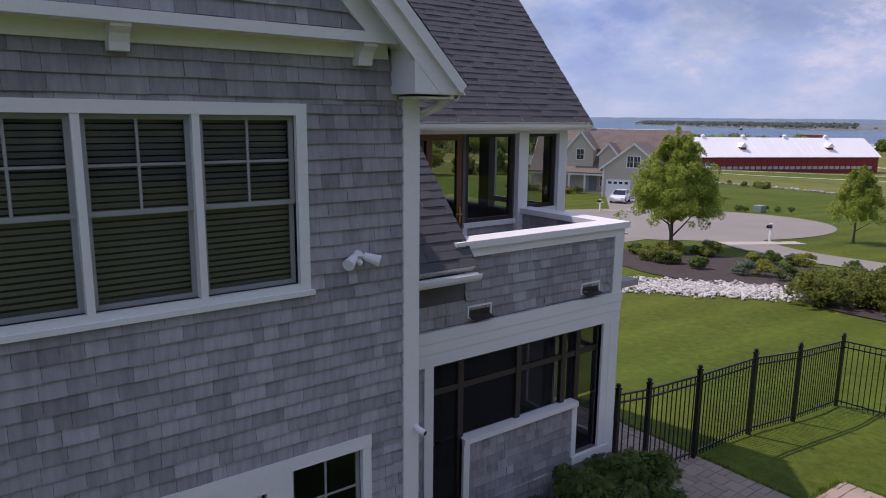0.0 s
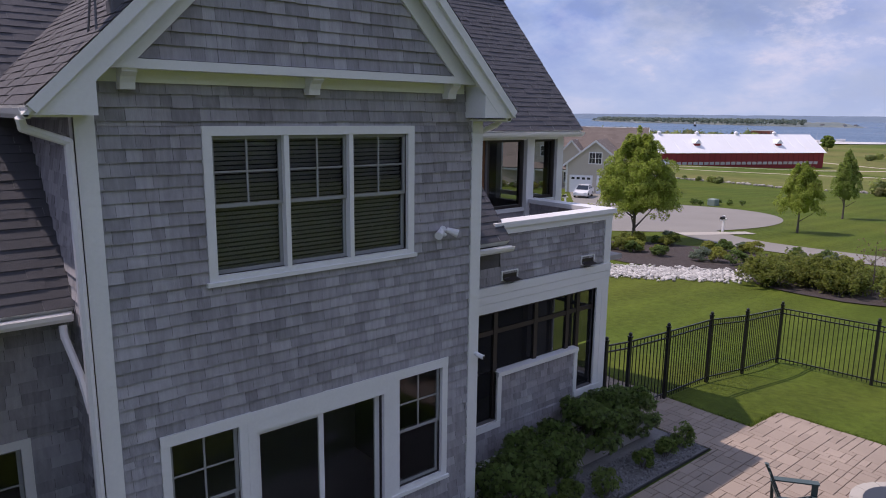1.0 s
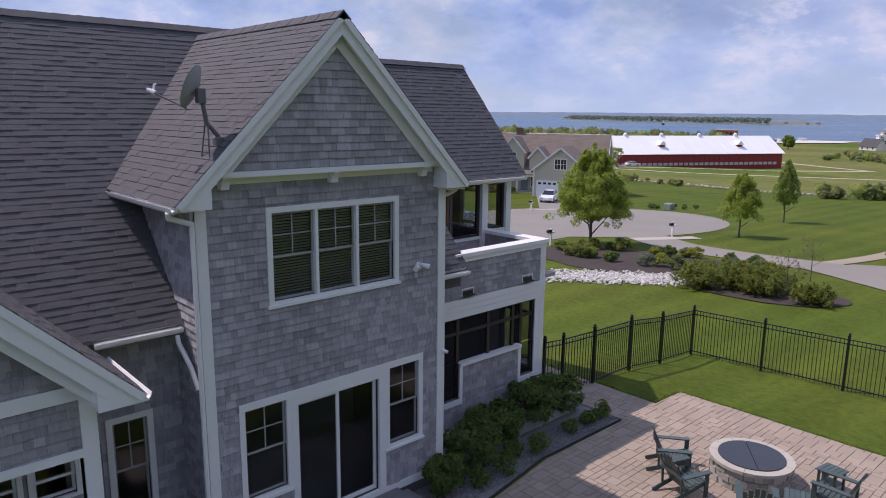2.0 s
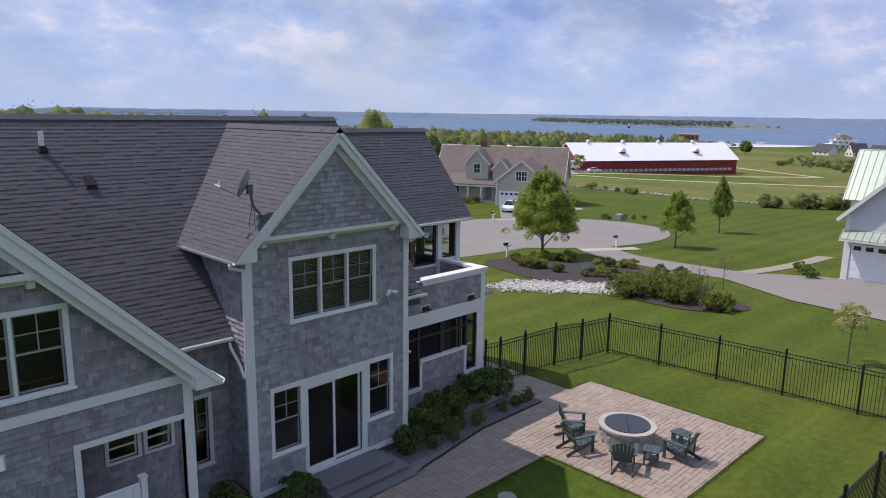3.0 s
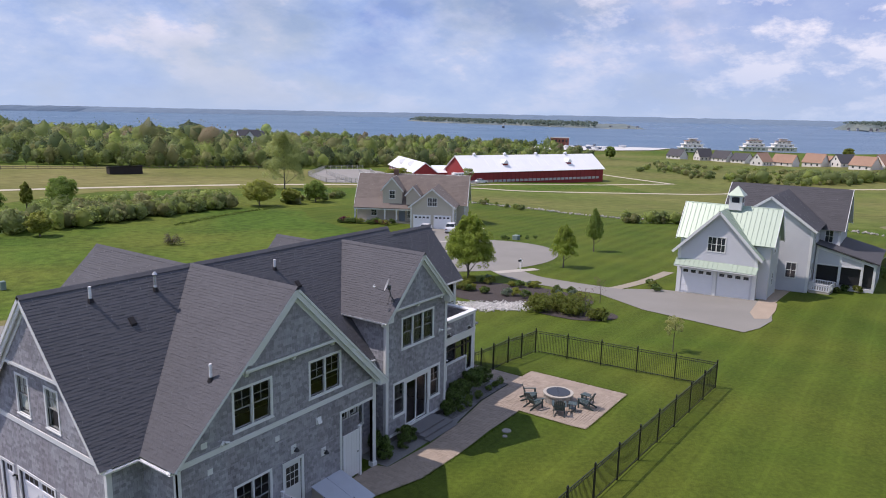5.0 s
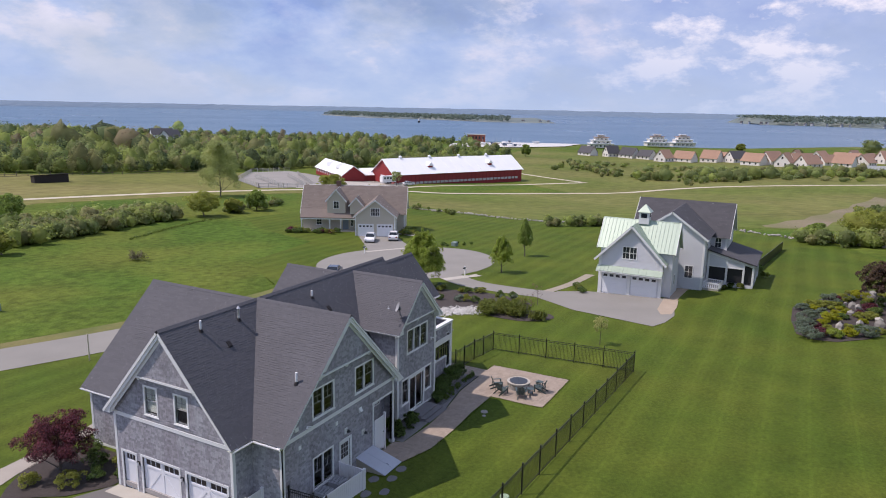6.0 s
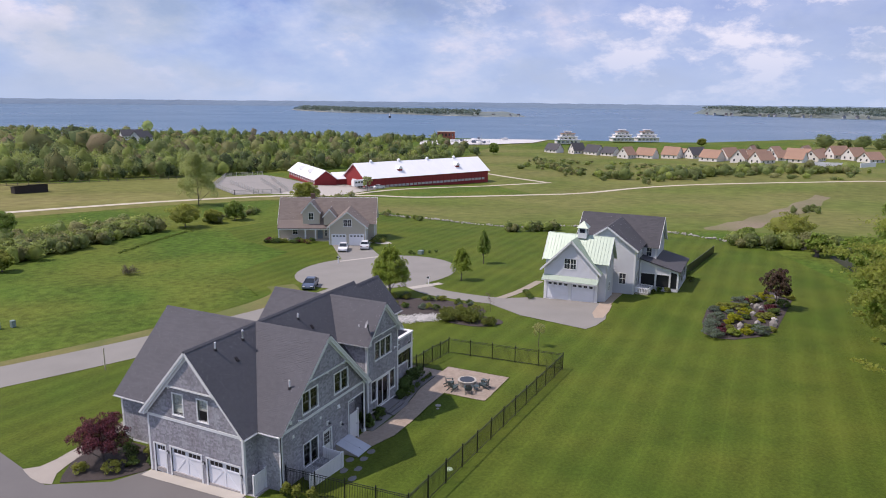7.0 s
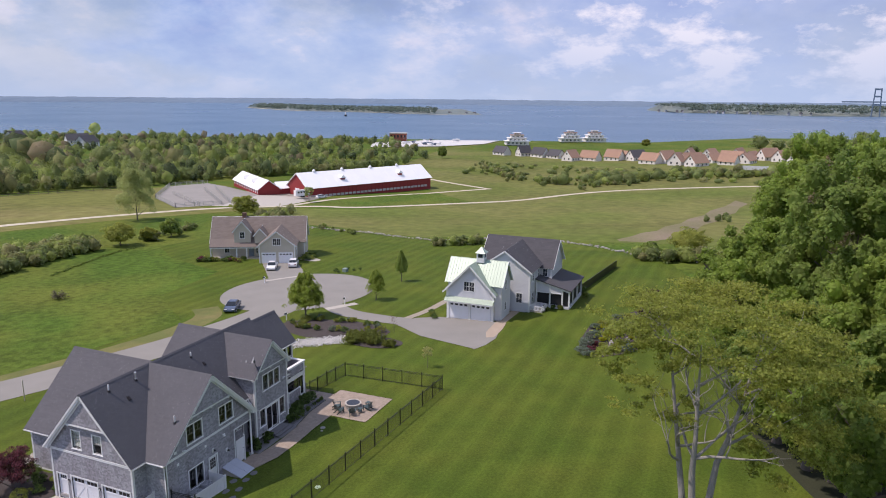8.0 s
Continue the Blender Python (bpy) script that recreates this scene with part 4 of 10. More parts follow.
# two wings to the street
def street_wing(xr, zr, y_end, xe, ze, seed):
    for side in (-1, 1):
        fx = xr + side * (xr - xe)
        run = Vector((xr - fx, 0, zr - ze))
        n = run.length
        start = lambda s: 11.14 + max(0.0, (9.28 - min(ze + s * run.z / n, 9.2)) / K_MAIN) - 0.02
        roof_plane(house, (fx, 0, ze), (0, 1, 0), run, start, lambda s: y_end, n, seed=seed + side, tab=(0.3, 0.6))


street_wing(-6.6, 8.55, 22.0, -12.45, 2.95, 31)
street_wing(3.55, 8.1, 19.0, -0.6, 4.0, 34)

# ridge caps
def ridge_cap(p0, p1):
    p0, p1 = Vector(p0), Vector(p1)
    bm = bmesh.new()
    count = int((p1 - p0).length / 0.22)
    side = (p1 - p0).normalized().cross(Vector((0, 0, 1)))
    for i in range(count):
        q0, q1 = p0.lerp(p1, i / count), p0.lerp(p1, (i + 1.12) / count)
        up = Vector((0, 0, 0.012 + 0.004 * (i % 2)))
        pts = []
        for q in (q0 + up, q1 + up * 0.5):
            pts += [q - side * 0.15 - Vector((0, 0, 0.14)), q + side * 0.0, q + side * 0.15 - Vector((0, 0, 0.14))]
        vs = [bm.verts.new(p) for p in pts]
        bm.faces.new([vs[0], vs[1], vs[4], vs[3]]); bm.faces.new([vs[1], vs[2], vs[5], vs[4]]); bm.faces.new([vs[0], vs[2], vs[1]])
    tagged(part("ridge_cap", bm, ASPHALT_SHINGLE, house), kind="stuff")


ridge_cap((-15.42, 11.14, 9.30), (XE, 11.14, 9.30)); ridge_cap((4.9, 11.13, 8.90), (9.20, 11.13, 8.90))
ridge_cap((0.95, 5.335, 9.09), (0.95, 10.92, 9.09)); ridge_cap((-8.35, 4.495, 9.32), (-8.35, 11.1, 9.32))
ridge_cap((-6.6, 11.9, 8.57), (-6.6, 22.0, 8.57)); ridge_cap((3.55, 12.2, 8.12), (3.55, 19.0, 8.12))

# middle gable wing
KBL, KBR = (9.30 - 4.07) / (13.99 - 8.35), (9.30 - 3.82) / (8.35 - 2.83)
b_left = lambda z: max(-13.66, -8.35 - (9.02 - z) / KBL)
b_right = lambda z: min(-3.33, -8.35 + (9.02 - z) / KBR)
HB = [sash_window(FB, -11.31, -9.41, 4.33, 5.98, 2, house, label="paired window with white casing"),
      sash_window(FB, -7.52, -5.61, 4.33, 5.97, 2, house, label="paired window with white casing"),
      sash_window(FB, -11.36, -9.55, 0.35, 2.22, 2, house),
      (-8.92, -7.98, -0.3, 2.02), (-5.62, -3.56, BASE, 3.04)]
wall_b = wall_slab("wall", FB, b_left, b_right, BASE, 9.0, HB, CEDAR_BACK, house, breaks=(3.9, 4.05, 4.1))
shingles(FB, b_left, b_right, -0.35, 6.5, [(a0 - 0.05, a1 + 0.05, z0 - 0.06, z1 + 0.05) for a0, a1, z0, z1 in HB] + [(-9.05, -7.85, -0.3, 2.14), (-5.75, -3.3, -0.5, 3.15), (-13.7, -3.3, 3.83, 4.05)], wall_b, seed=15)
FB2 = Face((0, 4.70, 0), (1, 0, 0), (0, -1, 0))
bm = bmesh.new()
h0, h1 = -8.35 - (9.05 - 6.66) / KBL, -8.35 + (9.05 - 6.66) / KBR
hexa(bm, [FB.p(h0, 6.66, 0), FB.p(h1, 6.66, 0), FB.p(h1, 6.66, 0.20), FB.p(h0, 6.66, 0.20), FB.p(-8.351, 9.05, 0), FB.p(-8.349, 9.05, 0), FB.p(-8.349, 9.05, 0.2), FB.p(-8.351, 9.05, 0.2)])
gable_b = part("gable_panel", bm, CEDAR_BACK, house)
shingles(FB2, lambda z: -8.35 - (9.0 - z) / KBL, lambda z: -8.35 + (9.0 - z) / KBR, 6.68, 8.92, [], gable_b, seed=16)
frieze(FB, h0 + 0.1, h1 - 0.1, 6.53, house, (h0 + 0.25, -8.35, h1 - 0.25))
rake(FB, (-10.95, 6.88), (-8.35, 9.28), house, out=0.36, depth=0.28); rake(FB, (-2.83, 3.80), (-8.35, 9.28), house, out=0.36, depth=0.28)
rake(FB, (-13.99, 4.05), (-10.75, 7.055), house, out=0.14, depth=0.30, soffit=False)
eave_return(FB, -3.42, -2.78, 3.72, KBR, house, out=0.36); eave_return(FB, -13.52, -14.05, 3.97, KBL, house, out=0.14)
bm = bmesh.new(); FB.box(bm, -13.64, -3.32, 3.84, 4.04, -0.01, 0.045); part("belt_board", bm, TRIM, house)
corner_board(FB, -13.70, -13.52, -0.6, 3.84, house)
FBW = Face((-13.66, 0, 0), (0, 1, 0), (-1, 0, 0))
corner_board(FBW, 4.86, 5.04, -0.6, 3.95, house)
w = wall_slab("wall", FBW, lambda z: 5.06, lambda z: 6.85, BASE, 4.2, [], CEDAR_BACK, house)
shingles(FBW, lambda z: 5.04, lambda z: 6.85, -0.4, 4.1, [], w, seed=17)
# recess with outdoor shower: post, side trims, back wall with two small windows, white door
bm = bmesh.new(); box(bm, -3.56, -3.36, 4.86, 5.06, -0.35, 3.84); box(bm, -3.60, -3.32, 4.82, 5.10, -0.35, -0.12); part("porch_post", bm, TRIM, house)
bm = bmesh.new()
FB.box(bm, -5.74, -5.62, -0.4, 3.16, -0.05, 0.04); FB.box(bm, -5.62, -3.56, 3.04, 3.16, -0.05, 0.04)
part("opening_trim", bm, TRIM, house)
FR = Face((0, 5.95, 0), (1, 0, 0), (0, -1, 0))
HR = [sash_window(FR, -4.86, -4.10, 1.98, 2.68, 1, house, grid=False, sill=False, casing=0.07, sash_mat=TRIM), sash_window(FR, -4.04, -3.36, 1.98, 2.68, 1, house, grid=False, sill=False, casing=0.07, sash_mat=TRIM)]
w = wall_slab("wall", FR, lambda z: -5.9, lambda z: -3.3, BASE, 3.7, HR, CEDAR_BACK, house)
shingles(FR, lambda z: -5.8, lambda z: -3.3, -0.3, 3.5, [(a0 - 0.04, a1 + 0.04, z0 - 0.04, z1 + 0.04) for a0, a1, z0, z1 in HR], w, seed=18)
bm = bmesh.new(); box(bm, -5.9, -5.75, 5.06, 6.35, BASE, 3.7); part("recess_side", bm, CEDAR_BACK, house)
bm = bmesh.new(); box(bm, -5.9, -3.3, 5.06, 6.35, 3.30, 3.42); part("recess_ceiling", bm, FRIEZE, house)
bm = bmesh.new()
box(bm, -5.60, -4.59, 4.815, 4.85, -0.15, 1.98)
sd = part("shower_door", bm, WHITE_VINYL, house, "white board door of an outdoor shower")
for k in range(6):
    bm = bmesh.new(); box(bm, -5.60 + k * 0.168 + 0.004, -5.60 + (k + 1) * 0.168 - 0.004, 4.797, 4.815, -0.14, 1.97); part("board", bm, WHITE_VINYL, sd)
bm = bmesh.new(); box(bm, -4.58, -4.46, 4.76, 4.89, -0.35, 2.08); part("post", bm, WHITE_VINYL, sd)
bm = bmesh.new(); box(bm, -4.60, -4.44, 4.74, 4.91, 2.08, 2.12); part("post_cap", bm, WHITE_VINYL, sd)
bm = bmesh.new(); box(bm, -4.74, -4.64, 4.772, 4.80, 0.92, 0.96); part("latch", bm, BLACK_METAL, sd)
# side door
bm = bmesh.new()
FB.box(bm, -9.02, -8.90, -0.35, 2.12, -0.02, 0.04); FB.box(bm, -8.0, -7.88, -0.35, 2.12, -0.02, 0.04); FB.box(bm, -8.90, -8.0, 2.0, 2.12, -0.02, 0.04)
door = part("door_casing", bm, TRIM, house)
bm = bmesh.new(); FB.box(bm, -8.90, -8.0, -0.35, 2.0, -0.09, -0.05); leafp = part("side_door", bm, TRIM, door, "white side door with nine small panes")
bm = bmesh.new()
for i in range(3):
    for j in range(3):
        FB.box(bm, -8.78 + i * 0.225, -8.78 + i * 0.225 + 0.195, 0.95 + j * 0.30, 0.95 + j * 0.30 + 0.265, -0.0495, -0.046)
part("pane", bm, BRONZE, door)

# recessed wall between the wings, and garage side walls
HS = [sash_window(FS, -2.75, -2.0, 0.7, 2.6, 1, house)]
w = wall_slab("wall", FS, lambda z: -3.33, lambda z: -1.5, BASE, 4.3, HS, CEDAR_BACK, house)
shingles(FS, lambda z: -3.33, lambda z: -1.5, -0.2, 4.1, [(a0 - 0.05, a1 + 0.05, z0 - 0.06, z1 + 0.05) for a0, a1, z0, z1 in HS], w, seed=19)
FBE = Face((-3.33, 0, 0), (0, 1, 0), (1, 0, 0))
w = wall_slab("wall", FBE, lambda z: 6.3, lambda z: 6.85, BASE, 4.0, [], CEDAR_BACK, house)
shingles(FBE, lambda z: 6.3, lambda z: 6.85, -0.2, 3.9, [], w, seed=20)
w = wall_slab("wall", FS, lambda z: -15.0, lambda z: -13.66, BASE, 4.2, [], CEDAR_BACK, house)
shingles(FS, lambda z: -15.0, lambda z: -13.66, -0.3, 4.1, [], w, seed=41)

# garage gable
KC = (9.28 - 4.07) / (11.14 - 6.48)
c_left = lambda z: max(6.85, 11.14 - (9.0 - z) / KC)
c_right = lambda z: min(15.40, 11.14 + (9.0 - z) / KC)
GB = -0.42
HC = [sash_window(FC, 11.88, 12.94, 4.30, 5.96, 1, house, shade=0.92), sash_window(FC, 9.68, 10.72, 4.30, 5.96, 1, house, shade=0.5),
      (13.92, 14.92, GB, 1.72), (10.62, 13.38, GB, 1.78), (7.26, 10.06, GB, 1.72)]
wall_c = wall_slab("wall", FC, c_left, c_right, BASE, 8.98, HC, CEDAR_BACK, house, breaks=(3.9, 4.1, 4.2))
shingles(FC, c_left, c_right, GB + 0.02, 6.36, [(a0 - 0.05, a1 + 0.05, z0 - 0.06, z1 + 0.05) for a0, a1, z0, z1 in HC[:2]] + [(13.80, 15.0, GB, 1.84), (10.50, 13.50, GB, 1.90), (7.14, 10.18, GB, 1.84), (6.8, 15.4, 3.80, 4.02)], wall_c, seed=42)
FC2 = Face((-15.2, 0, 0), (0, 1, 0), (-1, 0, 0))
bm = bmesh.new()
c0, c1 = 11.14 - (9.02 - 6.52) / KC, 11.14 + (9.02 - 6.52) / KC
hexa(bm, [FC.p(c0, 6.52, 0), FC.p(c1, 6.52, 0), FC.p(c1, 6.52, 0.2), FC.p(c0, 6.52, 0.2), FC.p(11.139, 9.02, 0), FC.p(11.141, 9.02, 0), FC.p(11.141, 9.02, 0.2), FC.p(11.139, 9.02, 0.2)])
gable_c = part("gable_panel", bm, CEDAR_BACK, house)
shingles(FC2, lambda z: 11.14 - (8.97 - z) / KC, lambda z: 11.14 + (8.97 - z) / KC, 6.54, 8.9, [], gable_c, seed=43)
frieze(FC, c0 + 0.1, c1 - 0.1, 6.39, house, (c0 + 0.25, c1 - 0.25))
rake(FC, (15.80, 4.05), (11.14, 9.26), house, out=0.36, depth=0.28); rake(FC, (8.7, 6.53), (11.14, 9.26), house, out=0.36, depth=0.28)
rake(FC, (6.48, 4.05), (8.9, 6.756), house, out=0.14, depth=0.30, soffit=False)
eave_return(FC, 15.30, 15.86, 3.97, KC, house, out=0.36); eave_return(FC, 6.98, 6.42, 3.97, KC, house, out=0.14)
bm = bmesh.new(); FC.box(bm, 6.87, 15.38, 3.80, 4.00, -0.01, 0.045); part("belt_board", bm, TRIM, house)
corner_board(FC, 6.81, 6.98, GB, 3.80, house); corner_board(FC, 15.27, 15.44, GB, 3.80, house)
bm = bmesh.new(); box(bm, -15.045, -14.85, 6.806, 6.845, GB, 3.95); part("corner_board", bm, TRIM, house)


def panel_door(face, a0, a1, z0, z1, parent, name, lights, brace=0):
    """White casing with a braced garage or entry door; lights: how many small panes along its top."""
    bm = bmesh.new()
    face.box(bm, a0 - 0.12, a1 + 0.12, z1, z1 + 0.12, -0.02, 0.045)
    cas = part(name, bm, TRIM, parent)
    for l in (a0 - 0.12, a1):
        bm = bmesh.new(); face.box(bm, l, l + 0.12, z0, z1, -0.02, 0.043); part("jamb", bm, TRIM, cas)
    bm = bmesh.new()
    face.box(bm, a0, a1, z0, z1, -0.14, -0.10)
    part("door_panel", bm, GARAGE_WHITE, cas)
    top = z1 - 0.48
    cols = 2 if a1 - a0 > 2 else 1
    for c in range(cols):
        q0, q1 = a0 + (a1 - a0) * c / cols, a0 + (a1 - a0) * (c + 1) / cols
        for r in ((q0, q0 + 0.11, z0, z1), (q1 - 0.11, q1, z0, z1), (q0 + 0.11, q1 - 0.11, z1 - 0.10, z1), (q0 + 0.11, q1 - 0.11, top - 0.12, top), (q0 + 0.11, q1 - 0.11, z0, z0 + 0.16)):
            bm = bmesh.new(); face.box(bm, *r, -0.102, -0.075); part("door_rail", bm, GARAGE_WHITE, cas)
        if brace:
            bm = bmesh.new()
            lo, hi = (q0 + 0.12, q1 - 0.12) if (c == 0) == (brace > 0) else (q1 - 0.12, q0 + 0.12)
            beam(bm, face.p(lo, z0 + 0.2, -0.087), face.p(hi, top - 0.15, -0.087), 0.11, 0.022, side=(face.p(lo, z0, 0) - face.p(lo, z0 + 1, 0)).cross(face.n))
            part("door_brace", bm, GARAGE_WHITE, cas)
    per = lights // cols
    for c in range(cols):
        q0, q1 = a0 + (a1 - a0) * c / cols + 0.14, a0 + (a1 - a0) * (c + 1) / cols - 0.14
        for k in range(per):
            w = (q1 - q0) / per
            bm = bmesh.new()
            face.box(bm, q0 + k * w + 0.03, q0 + (k + 1) * w - 0.03, top + 0.05, z1 - 0.14, -0.099, -0.094)
            part("pane", bm, BRONZE, cas)
    return cas


panel_door(FC, 13.92, 14.92, GB, 1.72, house, "entry_door", 3)
panel_door(FC, 10.62, 13.38, GB, 1.78, house, "garage_door", 6, 1)
panel_door(FC, 7.26, 10.06, GB, 1.72, house, "garage_door", 6, 1)

# street wing walls
FN = Face((-12.1, 0, 0), (0, 1, 0), (-1, 0, 0))
w = wall_slab("wall", FN, lambda z: 15.3, lambda z: 21.6, -1.2, 3.2, [], CEDAR_BACK, house)
shingles(FN, lambda z: 15.4, lambda z: 21.6, -0.7, 3.0, [], w, seed=44)
corner_board(FN, 21.45, 21.64, -1.1, 3.0, house); corner_board(FN, 15.4, 21.4, -0.85, -0.62, house, "base_board")
bm = bmesh.new(); box(bm, -12.1, -1.1, 21.4, 21.6, -1.2, 3.0); part("wall", bm, CEDAR_BACK, house)
hexv = bmesh.new(); hexa(hexv, [(-12.1, 21.4, 3.0), (-1.1, 21.4, 3.0), (-1.1, 21.6, 3.0), (-12.1, 21.6, 3.0), (-6.61, 21.4, 8.3), (-6.59, 21.4, 8.3), (-6.59, 21.6, 8.3), (-6.61, 21.6, 8.3)]); part("gable_panel", hexv, CEDAR, house)
bm = bmesh.new(); box(bm, -0.4, 7.5, 18.4, 18.6, -1.2, 4.1); box(bm, -0.4, -0.2, 15.6, 18.4, -1.2, 4.1); box(bm, 7.3, 7.5, 13.6, 18.4, -1.2, 4.1); part("wall", bm, CEDAR_BACK, house)
hexv = bmesh.new(); hexa(hexv, [(-0.4, 18.4, 4.1), (7.5, 18.4, 4.1), (7.5, 18.6, 4.1), (-0.4, 18.6, 4.1), (3.54, 18.4, 7.9), (3.56, 18.4, 7.9), (3.56, 18.6, 7.9), (3.54, 18.6, 7.9)]); part("gable_panel", hexv, CEDAR, house)
bm = bmesh.new(); box(bm, -15.0, 8.85, 15.3, 15.45, -1.2, 4.0); part("wall", bm, CEDAR_BACK, house)
bm = bmesh.new(); box(bm, -15, 8.8, 5.95, 15.3, -0.30, -0.05); box(bm, -15, 8.8, 6.95, 15.3, 3.2, 3.3); part("floor_slab", bm, DARKROOM, house)

# east part: lower storey, glazed upper room, gable end
FE = Face((8.85, 0, 0), (0, 1, 0), (1, 0, 0))
HE = [(9.1, 10.6, 4.1, 5.55), (10.9, 13.0, 4.1, 5.55), (9.2, 10.6, 0.8, 2.6)]
e_l = lambda z: max(8.8, 11.13 - (8.62 - z) / 1.157)
e_r = lambda z: min(13.4, 11.13 + (8.62 - z) / 1.157)
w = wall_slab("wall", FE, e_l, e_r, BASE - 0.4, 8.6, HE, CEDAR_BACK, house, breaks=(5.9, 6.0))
shingles(FE, e_l, e_r, -0.6, 8.5, HE, w, seed=45)
wall_slab("wall", Face((0, 13.45, 0), (1, 0, 0), (0, 1, 0)), lambda z: 4.9, lambda z: 8.85, -1.2, 5.9, [(5.1, 6.7, 4.1, 5.6), (6.9, 8.6, 4.1, 5.6)], CEDAR_BACK, house)
rake(FE, (8.45, 5.76), (11.13, 8.86), house, out=0.28); rake(FE, (13.81, 5.76), (11.13, 8.86), house, out=0.28)
HU = [(5.30, 6.60, 3.35, 5.58), (6.66, 7.70, 4.15, 5.58), (7.94, 8.70, 4.30, 5.58)]
w = wall_slab("wall", FU, lambda z: 3.6, lambda z: 8.85, BASE, 5.75, HU + [(5.0, 6.2, 0.0, 2.1)], CEDAR_BACK, house)
shingles(FU, lambda z: 4.9, lambda z: 7.94, 3.3, 4.1, HU, w, seed=46)
bm = bmesh.new()
FU.box(bm, 6.60, 7.72, 4.07, 4.15, 0, 0.05); FU.box(bm, 7.72, 7.94, 3.3, 5.60, 0, 0.10); FU.box(bm, 8.70, 8.90, 3.3, 5.60, 0, 0.08); FU.box(bm, 6.58, 6.66, 3.3, 4.07, 0, 0.05); FU.box(bm, 7.94, 8.70, 4.20, 4.30, 0, 0.05); FU.box(bm, 3.6, 8.9, 5.58, 5.74, 0, 0.06)
part("room_trim", bm, TRIM, house)
for a0, a1, z0, z1 in HU[1:]:
    bm = bmesh.new()
    for q in ((a0, a0 + 0.07, z0, z1), (a1 - 0.07, a1, z0, z1), (a0 + 0.07, a1 - 0.07, z1 - 0.05, z1), (a0 + 0.07, a1 - 0.07, z0, z0 + 0.06)):
        FU.box(bm, *q, -0.08, -0.02)
    wf = part("room_window", bm, BRONZE, house)
    bm = bmesh.new(); FU.box(bm, a0 + 0.06, a1 - 0.06, z0 + 0.05, z1 - 0.04, -0.06, -0.055); part("pane", bm, TINTED, wf).visible_shadow = False
bm = bmesh.new()
for q in ((5.30, 5.40, 3.35, 5.58), (6.50, 6.60, 3.35, 5.58), (5.40, 6.50, 5.48, 5.58), (5.40, 6.50, 3.35, 3.95), (5.90, 6.0, 3.95, 5.48)):
    FU.box(bm, *q, -0.09, -0.02)
bd = part("balcony_door", bm, WOOD_DOOR, house, "brown varnished glazed balcony door")
bm = bmesh.new(); FU.box(bm, 5.40, 5.90, 3.95, 5.48, -0.06, -0.055); FU.box(bm, 6.0, 6.50, 3.95, 5.48, -0.06, -0.055); part("pane", bm, TINTED, bd).visible_shadow = False
bm = bmesh.new(); FU.box(bm, 6.53, 6.56, 4.18, 4.42, -0.02, 0.01); FU.box(bm, 6.44, 6.56, 4.30, 4.325, 0.01, 0.05); part("door_handle", bm, surface("aged_brass", (0.5, 0.36, 0.12), 0.35, 5, 0.1, 50, 0.1, 0.05, metal=1.0), bd)
bm = bmesh.new(); FE.box(bm, 9.02, 9.10, 4.2, 5.6, 0, 0.05); FE.box(bm, 10.6, 10.68, 4.2, 5.6, 0, 0.05); FE.box(bm, 9.1, 10.6, 4.2, 4.3, 0, 0.05); FE.box(bm, 8.76, 8.92, -1.0, 5.7, 0, 0.04); part("side_trim", bm, TRIM, house)

# screened porch and balcony above it
HP = [(4.52, 7.71, 1.66, 2.80), (4.52, 5.02, 0.80, 1.66), (7.20, 7.71, 0.80, 1.66)]
w = wall_slab("wall", FP, lambda z: 3.58, lambda z: 8.02, BASE, 4.24, HP, CEDAR_BACK, house)
p_left = lambda z: 3.6 if z < 3.55 else min(5.02, 5.02 - (z - 3.9) * 0.55)
shingles(FP, p_left, lambda z: 7.9, 0.12, 4.16, [(4.40, 7.9, 2.74, 3.26), (4.4, 7.9, 1.6, 2.85), (4.4, 5.10, 0.68, 1.7), (7.12, 7.9, 0.68, 1.7), (3.58, 7.9, 2.80, 3.26)], w, seed=47)
bm = bmesh.new()
FP.box(bm, 4.38, 4.52, 0.0, 2.80, -0.05, 0.04); FP.box(bm, 7.71, 7.88, 0.66, 2.80, -0.05, 0.04); FP.box(bm, 7.86, 8.06, -0.15, 4.24, -0.03, 0.045)
FP.box(bm, 4.52, 5.10, 0.66, 0.78, -0.1, 0.06); FP.box(bm, 7.12, 7.94, 0.66, 0.78, -0.1, 0.06); FP.box(bm, 5.02, 7.20, 1.60, 1.68, -0.1, 0.07)
FP.box(bm, 5.02, 5.12, 0.78, 1.60, -0.1, 0.045); FP.box(bm, 7.10, 7.20, 0.78, 1.60, -0.1, 0.045)
porch_trim = part("porch_trim", bm, TRIM, house)
for x1, za, zb, d1 in ((8.06, 2.80, 2.96, 0.050), (8.07, 2.965, 3.10, 0.056), (8.08, 3.105, 3.25, 0.062)):
    bm = bmesh.new(); FP.box(bm, 3.60, x1, za, zb, -0.05, d1); part("beam_board", bm, TRIM, house)
bm = bmesh.new(); FP.box(bm, 3.62, 7.86, 0.0, 0.10, -0.02, 0.03); part("base_board", bm, TRIM, house)
for a in (5.02, 6.05, 6.95, 7.25):
    bm = bmesh.new(); FP.box(bm, a - 0.045, a + 0.045, 1.68 if 5.1 < a < 7.19 else 0.80, 2.80, -0.11, -0.04); part("screen_post", bm, BRONZE, house)
